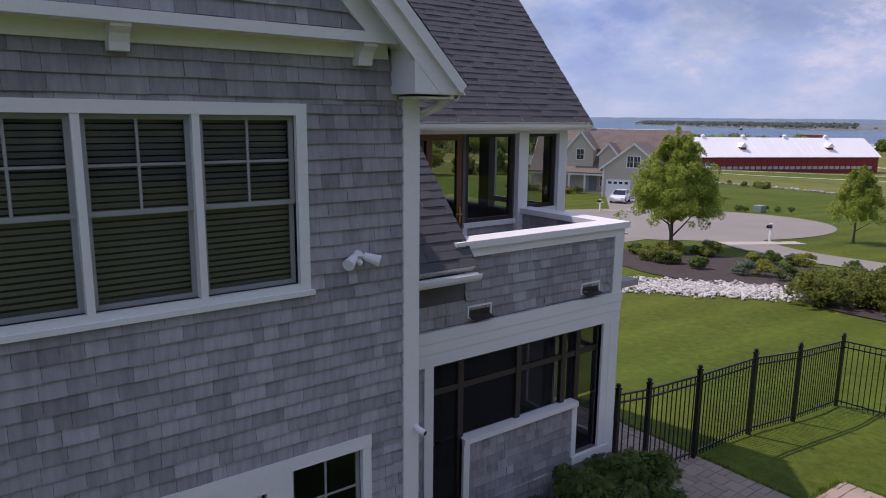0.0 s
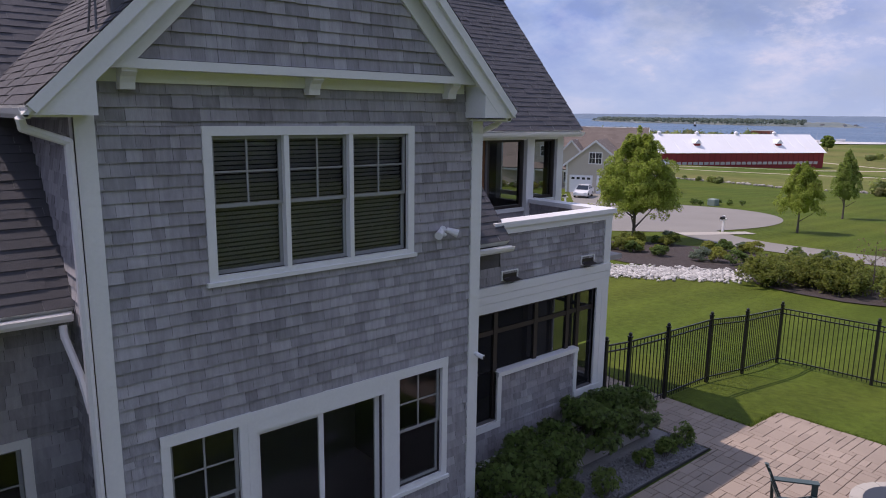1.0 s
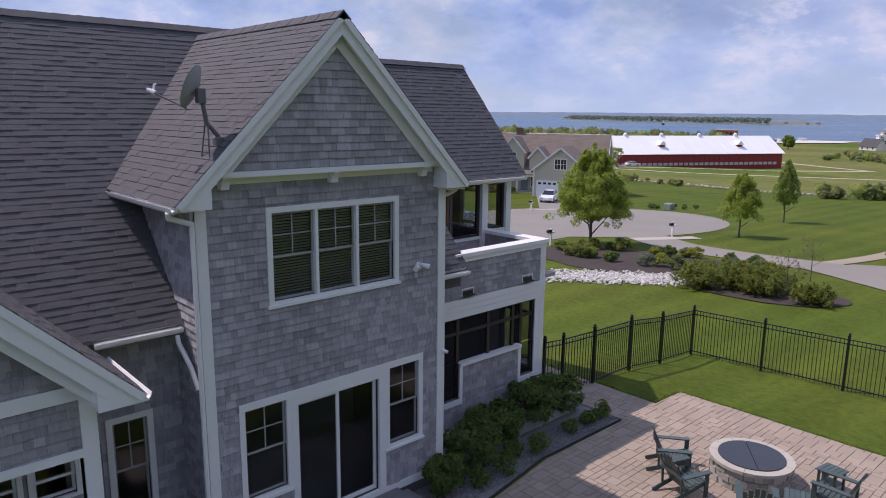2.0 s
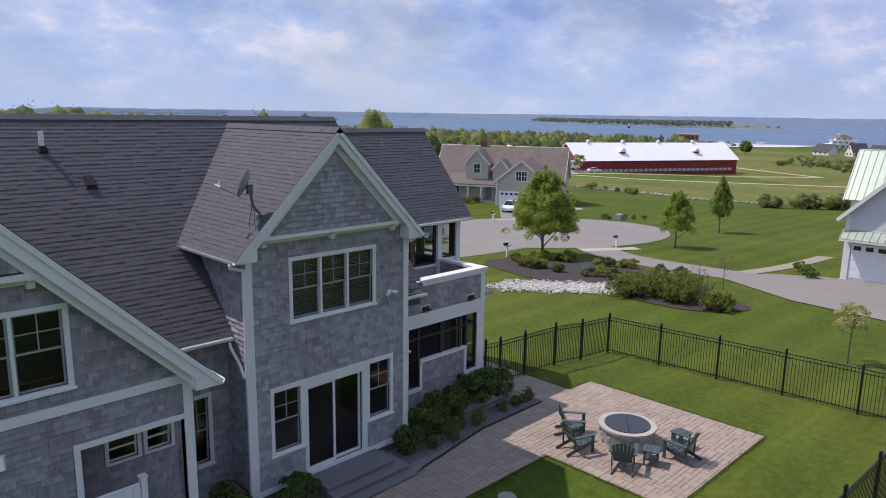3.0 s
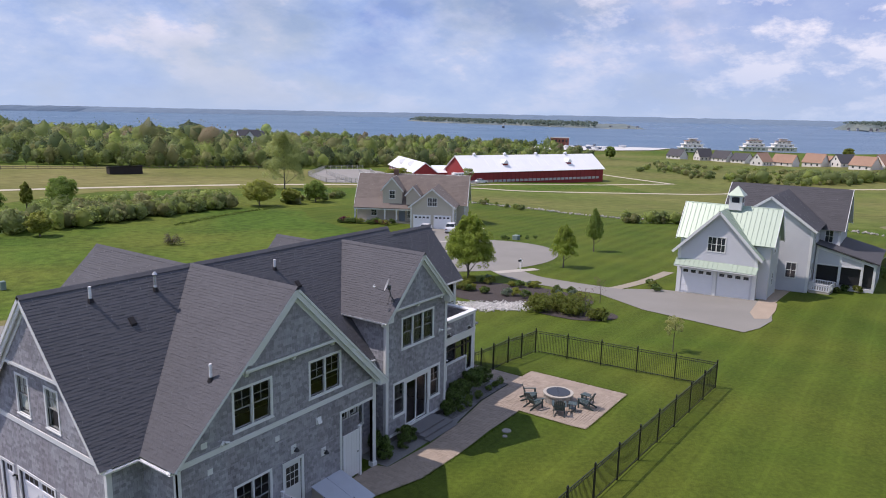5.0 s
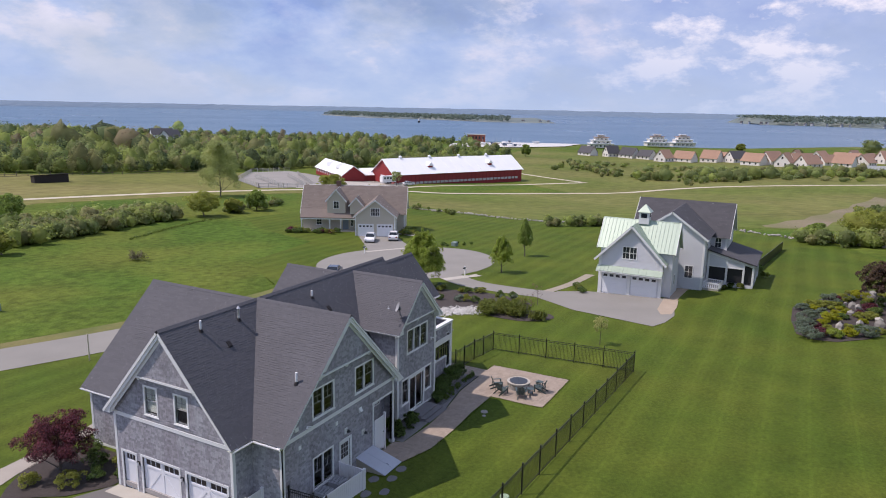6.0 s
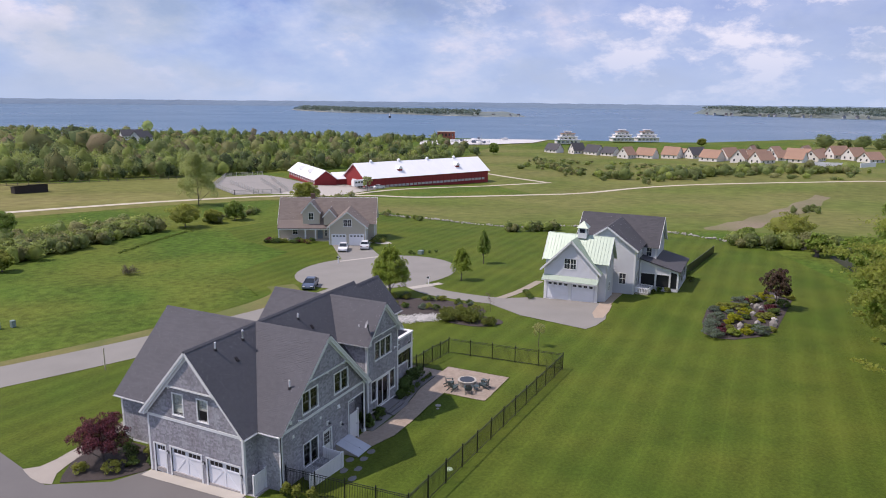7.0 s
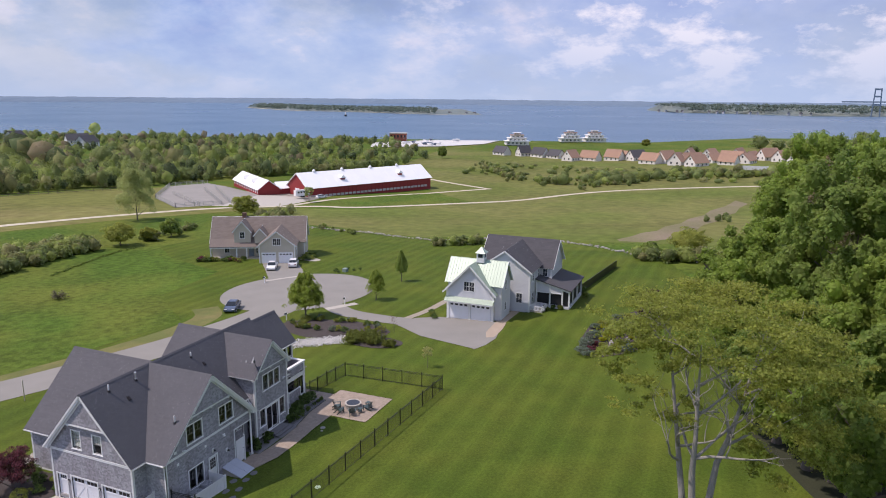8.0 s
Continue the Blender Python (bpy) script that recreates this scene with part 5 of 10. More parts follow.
bm = bmesh.new(); FP.box(bm, 4.52, 7.71, 2.36, 2.44, -0.10, -0.05); FP.box(bm, 4.52, 7.71, 2.74, 2.80, -0.10, -0.05); part("screen_rail", bm, BRONZE, house)
bm = bmesh.new(); FP.box(bm, 4.54, 7.70, 1.70, 2.78, -0.074, -0.072); FP.box(bm, 4.54, 5.0, 0.8, 1.66, -0.074, -0.072); FP.box(bm, 7.22, 7.70, 0.8, 1.66, -0.074, -0.072); part("insect_screen", bm, SCREEN, house).visible_shadow = False
FPE = Face((8.02, 0, 0), (0, 1, 0), (1, 0, 0))
w = wall_slab("wall", FPE, lambda z: 6.75, lambda z: 8.8, BASE - 0.2, 4.24, [(7.0, 8.65, 0.8, 2.75)], CEDAR_BACK, house)
shingles(FPE, lambda z: 6.8, lambda z: 8.8, -0.3, 4.16, [(6.9, 8.75, 0.7, 3.26)], w, seed=48)
bm = bmesh.new(); FPE.box(bm, 6.71, 6.92, -0.15, 4.24, -0.03, 0.045); FPE.box(bm, 6.92, 8.8, 2.75, 3.25, -0.03, 0.05); FPE.box(bm, 6.92, 8.8, 0.68, 0.80, -0.03, 0.05); FPE.box(bm, 8.65, 8.8, 0.8, 2.75, -0.03, 0.05); part("porch_trim", bm, TRIM, house)
for a in (7.55, 8.1):
    bm = bmesh.new(); FPE.box(bm, a - 0.045, a + 0.045, 0.8, 2.75, -0.11, -0.04); part("screen_post", bm, BRONZE, house)
bm = bmesh.new(); FPE.box(bm, 6.95, 8.65, 2.25, 2.33, -0.10, -0.05); part("screen_rail", bm, BRONZE, house)
bm = bmesh.new(); box(bm, 3.7, 8.0, 6.85, 8.75, 0.0, 0.08); part("porch_floor", bm, STEP_STONE, house)
bm = bmesh.new(); box(bm, 3.7, 7.9, 6.9, 8.75, 3.22, 3.32); part("balcony_floor", bm, STEP_STONE, house)
bm = bmesh.new()
FP.box(bm, 4.80, 8.12, 4.24, 4.33, -0.24, 0.10); FPE.box(bm, 6.992, 8.8, 4.24, 4.328, -0.24, 0.10)
FP.box(bm, 4.84, 8.07, 4.12, 4.24, 0.0, 0.05); FPE.box(bm, 6.8, 8.8, 4.12, 4.24, 0.0, 0.05)
part("balcony_cap", bm, WHITE_VINYL, house, "white cap board along the balcony wall")
FPI = Face((0, 6.91, 0), (1, 0, 0), (0, 1, 0))
shingles(FPI, lambda z: 4.95, lambda z: 7.86, 3.34, 4.22, [], w, seed=49)
FPX = Face((7.86, 0, 0), (0, 1, 0), (-1, 0, 0))
shingles(FPX, lambda z: 6.93, lambda z: 8.78, 3.34, 4.22, [], w, seed=50)
for a in (5.25, 7.37):
    bm = bmesh.new()
    FP.box(bm, a - 0.20, a + 0.20, 3.315, 3.335, 0.0, 0.04); FP.box(bm, a - 0.20, a + 0.20, 3.46, 3.48, 0.0, 0.04); FP.box(bm, a - 0.20, a - 0.18, 3.335, 3.46, 0.0, 0.04); FP.box(bm, a + 0.18, a + 0.20, 3.335, 3.46, 0.0, 0.04)
    sc = part("scupper", bm, TRIM, house)
    bm = bmesh.new(); FP.box(bm, a - 0.18, a + 0.18, 3.338, 3.458, 0.005, 0.02)
    hexa(bm, [FP.p(a - 0.17, 3.338, 0.02), FP.p(a + 0.17, 3.338, 0.02), FP.p(a + 0.17, 3.31, 0.13), FP.p(a - 0.17, 3.31, 0.13), FP.p(a - 0.17, 3.348, 0.02), FP.p(a + 0.17, 3.348, 0.02), FP.p(a + 0.17, 3.32, 0.13), FP.p(a - 0.17, 3.32, 0.13)])
    part("scupper_spout", bm, BRONZE, sc)


def gutter(p0, p1, parent, out):
    """A white eave gutter with a rounded lip."""
    p0, p1, out = Vector(p0), Vector(p1), Vector(out)
    prof = [(0, 0), (0, -0.085), (0.045, -0.09), (0.075, -0.05), (0.088, 0.0), (0.078, 0.0), (0.066, -0.045), (0.04, -0.075), (0.010, -0.07), (0.010, 0)]
    bm = bmesh.new()
    r0 = [bm.verts.new(p0 + out * d + Vector((0, 0, z))) for d, z in prof]
    r1 = [bm.verts.new(p1 + out * d + Vector((0, 0, z))) for d, z in prof]
    for i in range(len(prof)):
        j = (i + 1) % len(prof)
        bm.faces.new([r0[i], r0[j], r1[j], r1[i]])
    bm.faces.new(r0); bm.faces.new(r1[::-1])
    return part("gutter", bm, WHITE_VINYL, parent)


def fascia(p0, p1, out, parent, depth=0.15):
    p0, p1, out = Vector(p0), Vector(p1), Vector(out)
    bm = bmesh.new()
    dn = Vector((0, 0, -depth))
    q = [p0, p1, p1 + dn, p0 + dn]
    hexa(bm, [v - out * 0.04 for v in q] + q)
    f = part("fascia", bm, TRIM, parent)
    bm = bmesh.new()
    q = [p0 + dn, p1 + dn, p1 + dn + Vector((0, 0, 0.02)), p0 + dn + Vector((0, 0, 0.02))]
    hexa(bm, [v - out * 0.40 for v in q] + [v - out * 0.041 for v in q])
    part("soffit", bm, FRIEZE, f)


for p0, p1, out in (((-1.93, 5.44, 6.10), (-1.93, 8.3, 6.10), (-1, 0, 0)), ((3.79, 5.44, 6.08), (3.79, 8.3, 6.08), (1, 0, 0)), ((-2.9, 6.45, 4.02), (-1.56, 6.45, 4.02), (0, -1, 0)),
                    ((3.62, 6.46, 3.98), (5.0, 6.46, 3.98), (0, -1, 0)), ((4.7, 8.43, 5.74), (9.15, 8.43, 5.74), (0, -1, 0)), ((-14.01, 4.7, 4.0), (-14.01, 6.45, 4.0), (-1, 0, 0)),
                    ((-15.3, 6.46, 4.0), (-14.05, 6.46, 4.0), (0, -1, 0)), ((-2.81, 4.62, 3.79), (-2.81, 6.42, 3.79), (1, 0, 0)), ((-12.47, 15.8, 2.9), (-12.47, 22.0, 2.9), (-1, 0, 0))):
    fascia(p0, p1, out, house, 0.075 if p0[2] > 6 else 0.045 if p0[0] < -2.8 and p0[0] > -3 else 0.10)
    gutter(p0, p1, house, out)


def pipe(points, r, material, parent, name="downspout", seg=8):
    bm = bmesh.new()
    for p0, p1 in zip(points, points[1:]):
        tube(bm, p0, p1, r, r, seg)
    for p in points[1:-1]:
        bmesh.ops.create_uvsphere(bm, u_segments=seg, v_segments=6, radius=r * 1.02, matrix=Matrix.Translation(p))
    return part(name, bm, material, parent)


pipe([(-1.98, 5.62, 6.02), (-1.96, 5.66, 5.93), (-1.60, 5.72, 5.80), (-1.60, 5.72, -0.45)], 0.042, WHITE_VINYL, house)
pipe([(3.84, 5.62, 6.02), (3.82, 5.70, 5.95), (3.66, 5.86, 5.84), (3.66, 5.98, 5.70), (3.66, 5.98, 0.05), (3.75, 5.85, -0.1)], 0.042, WHITE_VINYL, house)
pipe([(-1.66, 6.42, 3.90), (-1.66, 6.38, 3.78), (-1.60, 6.08, 3.42), (-1.575, 5.90, 3.1)], 0.04, WHITE_VINYL, house)


# ---- roof and wall fittings of the house ----
def vent_pipe(at, h, cap):
    bm = bmesh.new()
    tube(bm, (at[0], at[1], at[2] - 0.1), (at[0], at[1], at[2] + h), 0.06, 0.06, 10)
    if cap:
        tube(bm, (at[0], at[1], at[2] + h), (at[0], at[1], at[2] + h + 0.05), 0.06, 0.11, 10)
        tube(bm, (at[0], at[1], at[2] + h + 0.05), (at[0], at[1], at[2] + h + 0.16), 0.11, 0.04, 10)
        tube(bm, (at[0], at[1], at[2] + h * 0.25), (at[0], at[1], at[2] + h * 0.25 + 0.05), 0.09, 0.07, 10)
    vp = part("vent_pipe", bm, WHITE_VINYL if not cap else STEEL, house)
    bm = bmesh.new()
    tube(bm, (at[0], at[1], at[2] - 0.06), (at[0], at[1], at[2] + 0.10), 0.15, 0.075, 10)
    part("flashing", bm, ROOF_BACK, vp)


vent_pipe((-13.1, 10.63, 8.71), 0.55, False); vent_pipe((-10.46, 10.55, 8.62), 0.60, True)
vent_pipe((-4.29, 10.40, 8.45), 0.45, False); vent_pipe((-11.58, 5.64, 6.31), 0.60, False)
for p in ((-11.98, 9.79, 7.77), (-3.5, 9.66, 7.63)):
    bm = bmesh.new()
    hexa(bm, [(p[0] - 0.13, p[1] - 0.14, p[2] - 0.12), (p[0] + 0.13, p[1] - 0.14, p[2] - 0.12), (p[0] + 0.13, p[1] + 0.12, p[2] + 0.17), (p[0] - 0.13, p[1] + 0.12, p[2] + 0.17),
              (p[0] - 0.10, p[1] - 0.14, p[2] - 0.02), (p[0] + 0.10, p[1] - 0.14, p[2] - 0.02), (p[0] + 0.10, p[1] + 0.08, p[2] + 0.20), (p[0] - 0.10, p[1] + 0.08, p[2] + 0.20)])
    part("roof_vent", bm, ROOF_BACK, house)

# satellite dish on the front wing's roof
MAST_GREY = surface("grey_steel_mast", (0.13, 0.13, 0.14), 0.5, 5, 0.1, 50, 0.1, 0.05)
dish = thing("satellite_dish", (-1.08, 5.66, 7.0), "grey satellite dish on a bent roof mast", "satellite dish")
bm = bmesh.new(); box(bm, -0.09, 0.09, -0.05, 0.14, -0.14, 0.09); part("foot", bevelled(bm, 0.015), MAST_GREY, dish)
bm = bmesh.new(); tube(bm, (0.0, 0.05, 0.06), (-0.20, 0.06, 0.30), 0.032); tube(bm, (-0.20, 0.06, 0.30), (-0.24, 0.08, 0.62), 0.032); part("mast", bm, MAST_GREY, dish)
bm = bmesh.new()
axis = Vector((-0.66, 0.66, 0.38)).normalized()
side = axis.cross(Vector((0, 0, 1))).normalized(); upv = side.cross(axis)
cen = Vector((-0.31, 0.12, 0.80))
rows = [[cen + axis * (0.08 * (r / 4) ** 2) + side * (0.27 * r / 4 * math.cos(k * math.tau / 20)) + upv * (0.33 * r / 4 * math.sin(k * math.tau / 20)) for k in range(20)] for r in range(1, 5)]
for back in (0.0, -0.012):
    vs = [[bm.verts.new(p + axis * back) for p in row] for row in rows]
    c0 = bm.verts.new(cen + axis * back)
    for k in range(20):
        bm.faces.new([c0, vs[0][k], vs[0][(k + 1) % 20]])
        for i in range(3):
            bm.faces.new([vs[i][k], vs[i + 1][k], vs[i + 1][(k + 1) % 20], vs[i][(k + 1) % 20]])
part("reflector", bm, DISH_GREY, dish)
tip = cen - upv * 0.30 + axis * 0.62
bm = bmesh.new(); tube(bm, cen - upv * 0.33 + axis * 0.03, tip, 0.013); part("feed_arm", bm, MAST_GREY, dish)
bm = bmesh.new(); tube(bm, tip + axis * 0.05, tip - axis * 0.08, 0.028, 0.042); tube(bm, tip + upv * 0.02 + side * 0.08, tip + upv * 0.12 + side * 0.08, 0.018); part("feed_horn", bm, WHITE_VINYL, dish)
bm = bmesh.new(); box(bm, -0.32, -0.20, 0.02, 0.15, 0.58, 0.80); part("bracket", bevelled(bm, 0.01), MAST_GREY, dish)
for dy in (-0.12, 0.16):
    bm = bmesh.new(); tube(bm, (-0.20, 0.05 + dy * 0.3, 0.34), (-0.24, 0.05 + dy, -0.22), 0.011); part("stay", bm, MAST_GREY, dish)


def flood_light(face, a, z):
    ob = thing("flood_light", face.p(a, z, 0.015), "white twin-head security light on the shingled wall", "lamp", "security lights")
    bm = bmesh.new(); tube(bm, (0, 0, 0), face.n * 0.03, 0.055, 0.055, 12); part("backplate", bm, WHITE_VINYL, ob)
    for s in (-1, 1):
        bm = bmesh.new()
        d = (face.n * 0.6 + face.u * s * 0.8 + Vector((0, 0, -0.35))).normalized()
        tube(bm, face.n * 0.03, face.n * 0.05 + face.u * s * 0.06, 0.015)
        tube(bm, face.n * 0.05 + face.u * s * 0.05, face.n * 0.05 + face.u * s * 0.05 + d * 0.16, 0.035, 0.058, 12)
        part("lamp_head", bm, WHITE_VINYL, ob)
    bm = bmesh.new(); bmesh.ops.create_uvsphere(bm, u_segments=10, v_segments=8, radius=0.03, matrix=Matrix.Translation(face.n * 0.06 + Vector((0, 0, -0.06)))); part("sensor", bm, GARAGE_WHITE, ob)
    return ob


flood_light(FA, 2.91, 4.54); flood_light(FB, -11.75, 4.18)
cam_box = thing("wall_camera", FA.p(3.58, 2.62, 0.04), "small white security camera on a corner board", "camera")
bm = bmesh.new(); tube(bm, (0, 0, 0), (0, -0.04, 0.0), 0.035, 0.03); tube(bm, (0, -0.03, -0.01), (0.03, -0.13, -0.03), 0.035, 0.035, 12); part("camera_body", bm, WHITE_VINYL, cam_box)
bm = bmesh.new(); tube(bm, (0.03, -0.131, -0.03), (0.032, -0.136, -0.031), 0.024, 0.024, 12); part("camera_glass", bm, BLACK_METAL, cam_box)


def wall_plate(a, z, w, h, hood, label):
    ob = thing("wall_vent", FB.p(a, z, 0.015), label, "vent", "wall vents")
    bm = bmesh.new(); FZ = Face((0, 0, 0), (1, 0, 0), (0, -1, 0)); FZ.box(bm, -w / 2, w / 2, -h / 2, h / 2, 0, 0.025); part("plate", bevelled(bm, 0.006), TRIM, ob)
    if hood:
        bm = bmesh.new()
        hexa(bm, [FZ.p(-w * 0.36, -h * 0.34, 0.025), FZ.p(w * 0.36, -h * 0.34, 0.025), FZ.p(w * 0.36, -h * 0.34, 0.13), FZ.p(-w * 0.36, -h * 0.34, 0.13), FZ.p(-w * 0.36, h * 0.34, 0.025), FZ.p(w * 0.36, h * 0.34, 0.025), FZ.p(w * 0.36, h * 0.2, 0.05), FZ.p(-w * 0.36, h * 0.2, 0.05)])
        part("hood", bm, WHITE_VINYL, ob)
    return ob


wall_plate(-7.0, 3.25, 0.30, 0.30, True, "white hooded wall vent on grey shingles")
wall_plate(-9.25, 3.32, 0.22, 0.22, False, "small white square plate on grey shingles")
wall_plate(-12.35, 3.28, 0.22, 0.22, False, "small white square plate on grey shingles")
wall_plate(-12.55, 4.35, 0.26, 0.22, False, "small white square plate on grey shingles")


def barn_lamp(a, z):
    ob = thing("wall_lantern", FB.p(a, z, 0.015), "dark metal wall lamp on a white block", "lamp", "wall lanterns")
    FZ = Face((0, 0, 0), (1, 0, 0), (0, -1, 0))
    bm = bmesh.new(); FZ.box(bm, -0.14, 0.14, -0.18, 0.18, 0, 0.03); part("mounting_block", bevelled(bm, 0.006), TRIM, ob)
    bm = bmesh.new(); tube(bm, (0, -0.03, 0.06), (0, -0.20, 0.10), 0.012); part("arm", bm, BLACK_METAL, ob)
    bm = bmesh.new(); tube(bm, (0, -0.20, 0.12), (0, -0.20, -0.02), 0.03, 0.12, 14); part("shade", bm, BLACK_METAL, ob)


barn_lamp(-8.42, 2.55); barn_lamp(-6.75, 1.75)
for a, z in ((13.62, 1.35), (10.34, 1.35), (7.05, 1.2)):
    ob = thing("wall_lantern", FC.p(a, z, 0.04), "small white wall lantern between the garage doors", "lamp", "garage lanterns")
    bm = bmesh.new(); box(bm, -0.03, 0.0, -0.06, 0.06, -0.1, 0.1); part("backplate", bm, BLACK_METAL, ob)
    bm = bmesh.new(); tube(bm, (-0.09, 0, -0.10), (-0.09, 0, 0.10), 0.045, 0.06, 8); part("lantern_glass", bm, WHITE_VINYL, ob)
    bm = bmesh.new(); tube(bm, (-0.09, 0, 0.10), (-0.09, 0, 0.17), 0.08, 0.01, 8); part("lantern_cap", bm, BLACK_METAL, ob)

# back steps at the sliding door
steps = thing("back_steps", (1.25, 5.0, -0.45), "grey stone landing with two broad steps at a sliding door", "steps")
for k, (y0, z1, x0, x1) in enumerate(((4.85, -0.04, 0.05, 2.35), (4.52, -0.17, 0.05, 2.62), (4.20, -0.30, 0.05, 2.62))):
    bm = bmesh.new(); box(bm, x0 - 1.25, x1 - 1.25, y0 - 5.0, 5.74 - 5.0, z1 + 0.45 - 0.05, z1 + 0.45); part("tread", bevelled(bm, 0.012), STEP_STONE, steps)
    bm = bmesh.new(); box(bm, x0 + 0.03 - 1.25, x1 - 0.03 - 1.25, y0 + 0.03 - 5.0, 5.74 - 5.0, z1 + 0.45 - 0.17, z1 + 0.45 - 0.052); part("riser", bm, STEP_STONE, steps)

# white screen round the cooling units
screen = thing("vinyl_screen", (-10.9, 3.6, -0.15), "white vinyl screen fence round cooling units", "fence")
def vinyl_panel(p0, p1, h, parent):
    p0, p1 = Vector(p0), Vector(p1)
    n = max(int((p1 - p0).length / 0.15), 2)
    d = (p1 - p0).normalized()
    for i in range(n):
        bm = bmesh.new(); q = p0.lerp(p1, (i + 0.5) / n)
        beam(bm, q + Vector((0, 0, 0.06)), q + Vector((0, 0, h - 0.06)), 0.143, 0.025, side=d); part("slat", bm, WHITE_VINYL, parent)
    bm = bmesh.new(); beam(bm, p0 + Vector((0, 0, h - 0.03)), p1 + Vector((0, 0, h - 0.03)), 0.05, 0.09, side=d.cross(Vector((0, 0, 1)))); part("top_rail", bm, WHITE_VINYL, parent)
    bm = bmesh.new(); beam(bm, p0 + Vector((0, 0, 0.06)), p1 + Vector((0, 0, 0.06)), 0.05, 0.09, side=d.cross(Vector((0, 0, 1)))); part("bottom_rail", bm, WHITE_VINYL, parent)
    for q in (p0, p1):
        bm = bmesh.new(); box(bm, q.x - 0.06, q.x + 0.06, q.y - 0.06, q.y + 0.06, q.z, q.z + h + 0.05); box(bm, q.x - 0.075, q.x + 0.075, q.y - 0.075, q.y + 0.075, q.z + h + 0.05, q.z + h + 0.08); part("post", bm, WHITE_VINYL, parent)


vinyl_panel((1.75, 1.15, 0.0), (1.75, -0.45, 0.0), 1.15, screen); vinyl_panel((1.62, -0.45, 0.0), (-1.75, -0.2, 0.0), 1.15, screen)
for k in range(2):
    ac = thing("cooling_unit", (-10.2 - k * 1.2, 4.15, -0.15), "pale grey outdoor cooling unit", "air conditioner", "cooling units")
    bm = bmesh.new(); box(bm, -0.4, 0.4, -0.38, 0.38, 0.05, 0.85); part("casing", bevelled(bm, 0.04, 2), DISH_GREY, ac)
    bm = bmesh.new()
    for q in range(7):
        tube(bm, (-0.3 + 0.1 * q, -0.3, 0.858), (-0.3 + 0.1 * q, 0.3, 0.858), 0.008, 0.008, 5)
    part("fan_guard", bm, BLACK_METAL, ac)
gate = thing("side_gate", (-14.3, 6.2, -0.4), "white board gate in a wall nook", "gate")
vinyl_panel((-0.62, 0, 0.0), (0.55, 0, 0.0), 1.75, gate)

# sloping cellar hatch
hatch = thing("cellar_hatch", (-6.6, 4.0, -0.3), "pale grey sloping metal cellar hatch", "hatch")
bm = bmesh.new(); hexa(bm, [(-0.85, -1.05, 0.0), (0.85, -1.05, 0.0), (0.85, 0.88, 0.0), (-0.85, 0.88, 0.0), (-0.85, -1.05, 0.18), (0.85, -1.05, 0.18), (0.85, 0.88, 0.72), (-0.85, 0.88, 0.72)]); part("kerb", bm, CONCRETE, hatch)
HATCH = surface("pale_blue_grey_metal", (0.44, 0.47, 0.53), 0.45, 2, 0.08, 30, 0.08, 0.05)
for s in (0, 1):
    bm = bmesh.new()
    x0, x1 = (-0.9, -0.008) if s == 0 else (0.008, 0.9)
    hexa(bm, [(x0, -1.12, 0.185), (x1, -1.12, 0.185), (x1, 0.88, 0.735), (x0, 0.88, 0.735), (x0, -1.12, 0.225), (x1, -1.12, 0.225), (x1, 0.88, 0.775), (x0, 0.88, 0.775)])
    part("hatch_leaf", bm, HATCH, hatch)
bm = bmesh.new(); tube(bm, (0.06, -0.75, 0.34), (0.06, -0.6, 0.38), 0.012); part("handle", bm, BLACK_METAL, hatch)

rs = random.Random(77)
for k, (x, y) in enumerate(((-6.3, 2.55), (-7.5, 2.45), (-8.0, 3.3), (-8.95, 2.0), (-9.6, 2.75), (-10.3, 1.6))):
    ob = thing("stepping_stone", (x, y, ground_z(x, y) - 0.01), "flat grey stepping stone set in the lawn", "stepping stone", "stepping stones")
    bm = bmesh.new()
    pts = [(math.cos(a) * rs.uniform(0.32, 0.44), math.sin(a) * rs.uniform(0.24, 0.34)) for a in [i * math.tau / 9 for i in range(9)]]
    lo, hi = [bm.verts.new((px, py, 0)) for px, py in pts], [bm.verts.new((px * 0.96, py * 0.96, 0.05)) for px, py in pts]
    bm.faces.new(hi); bm.faces.new(lo[::-1])
    for i in range(9):
        bm.faces.new([lo[i], lo[(i + 1) % 9], hi[(i + 1) % 9], hi[i]])
    part("slab", bm, STEP_STONE, ob)
for x, y in ((-6.4, -3.95), (3.5, 1.75), (2.9, 1.5)):
    ob = thing("ground_cover_plate", (x, y, ground_z(x, y) + 0.02), "pale round cover plate set in the lawn", "cover", "cover plates")
    bm = bmesh.new(); tube(bm, (0, 0, -0.02), (0, 0, 0.04), 0.27 if x != 2.9 else 0.14, 0.24 if x != 2.9 else 0.12, 14); part("lid", bm, STONE if x > 0 else surface("pale_green_plastic", (0.42, 0.55, 0.38), 0.5, 4, 0.1, 30, 0.1, 0.05), ob)

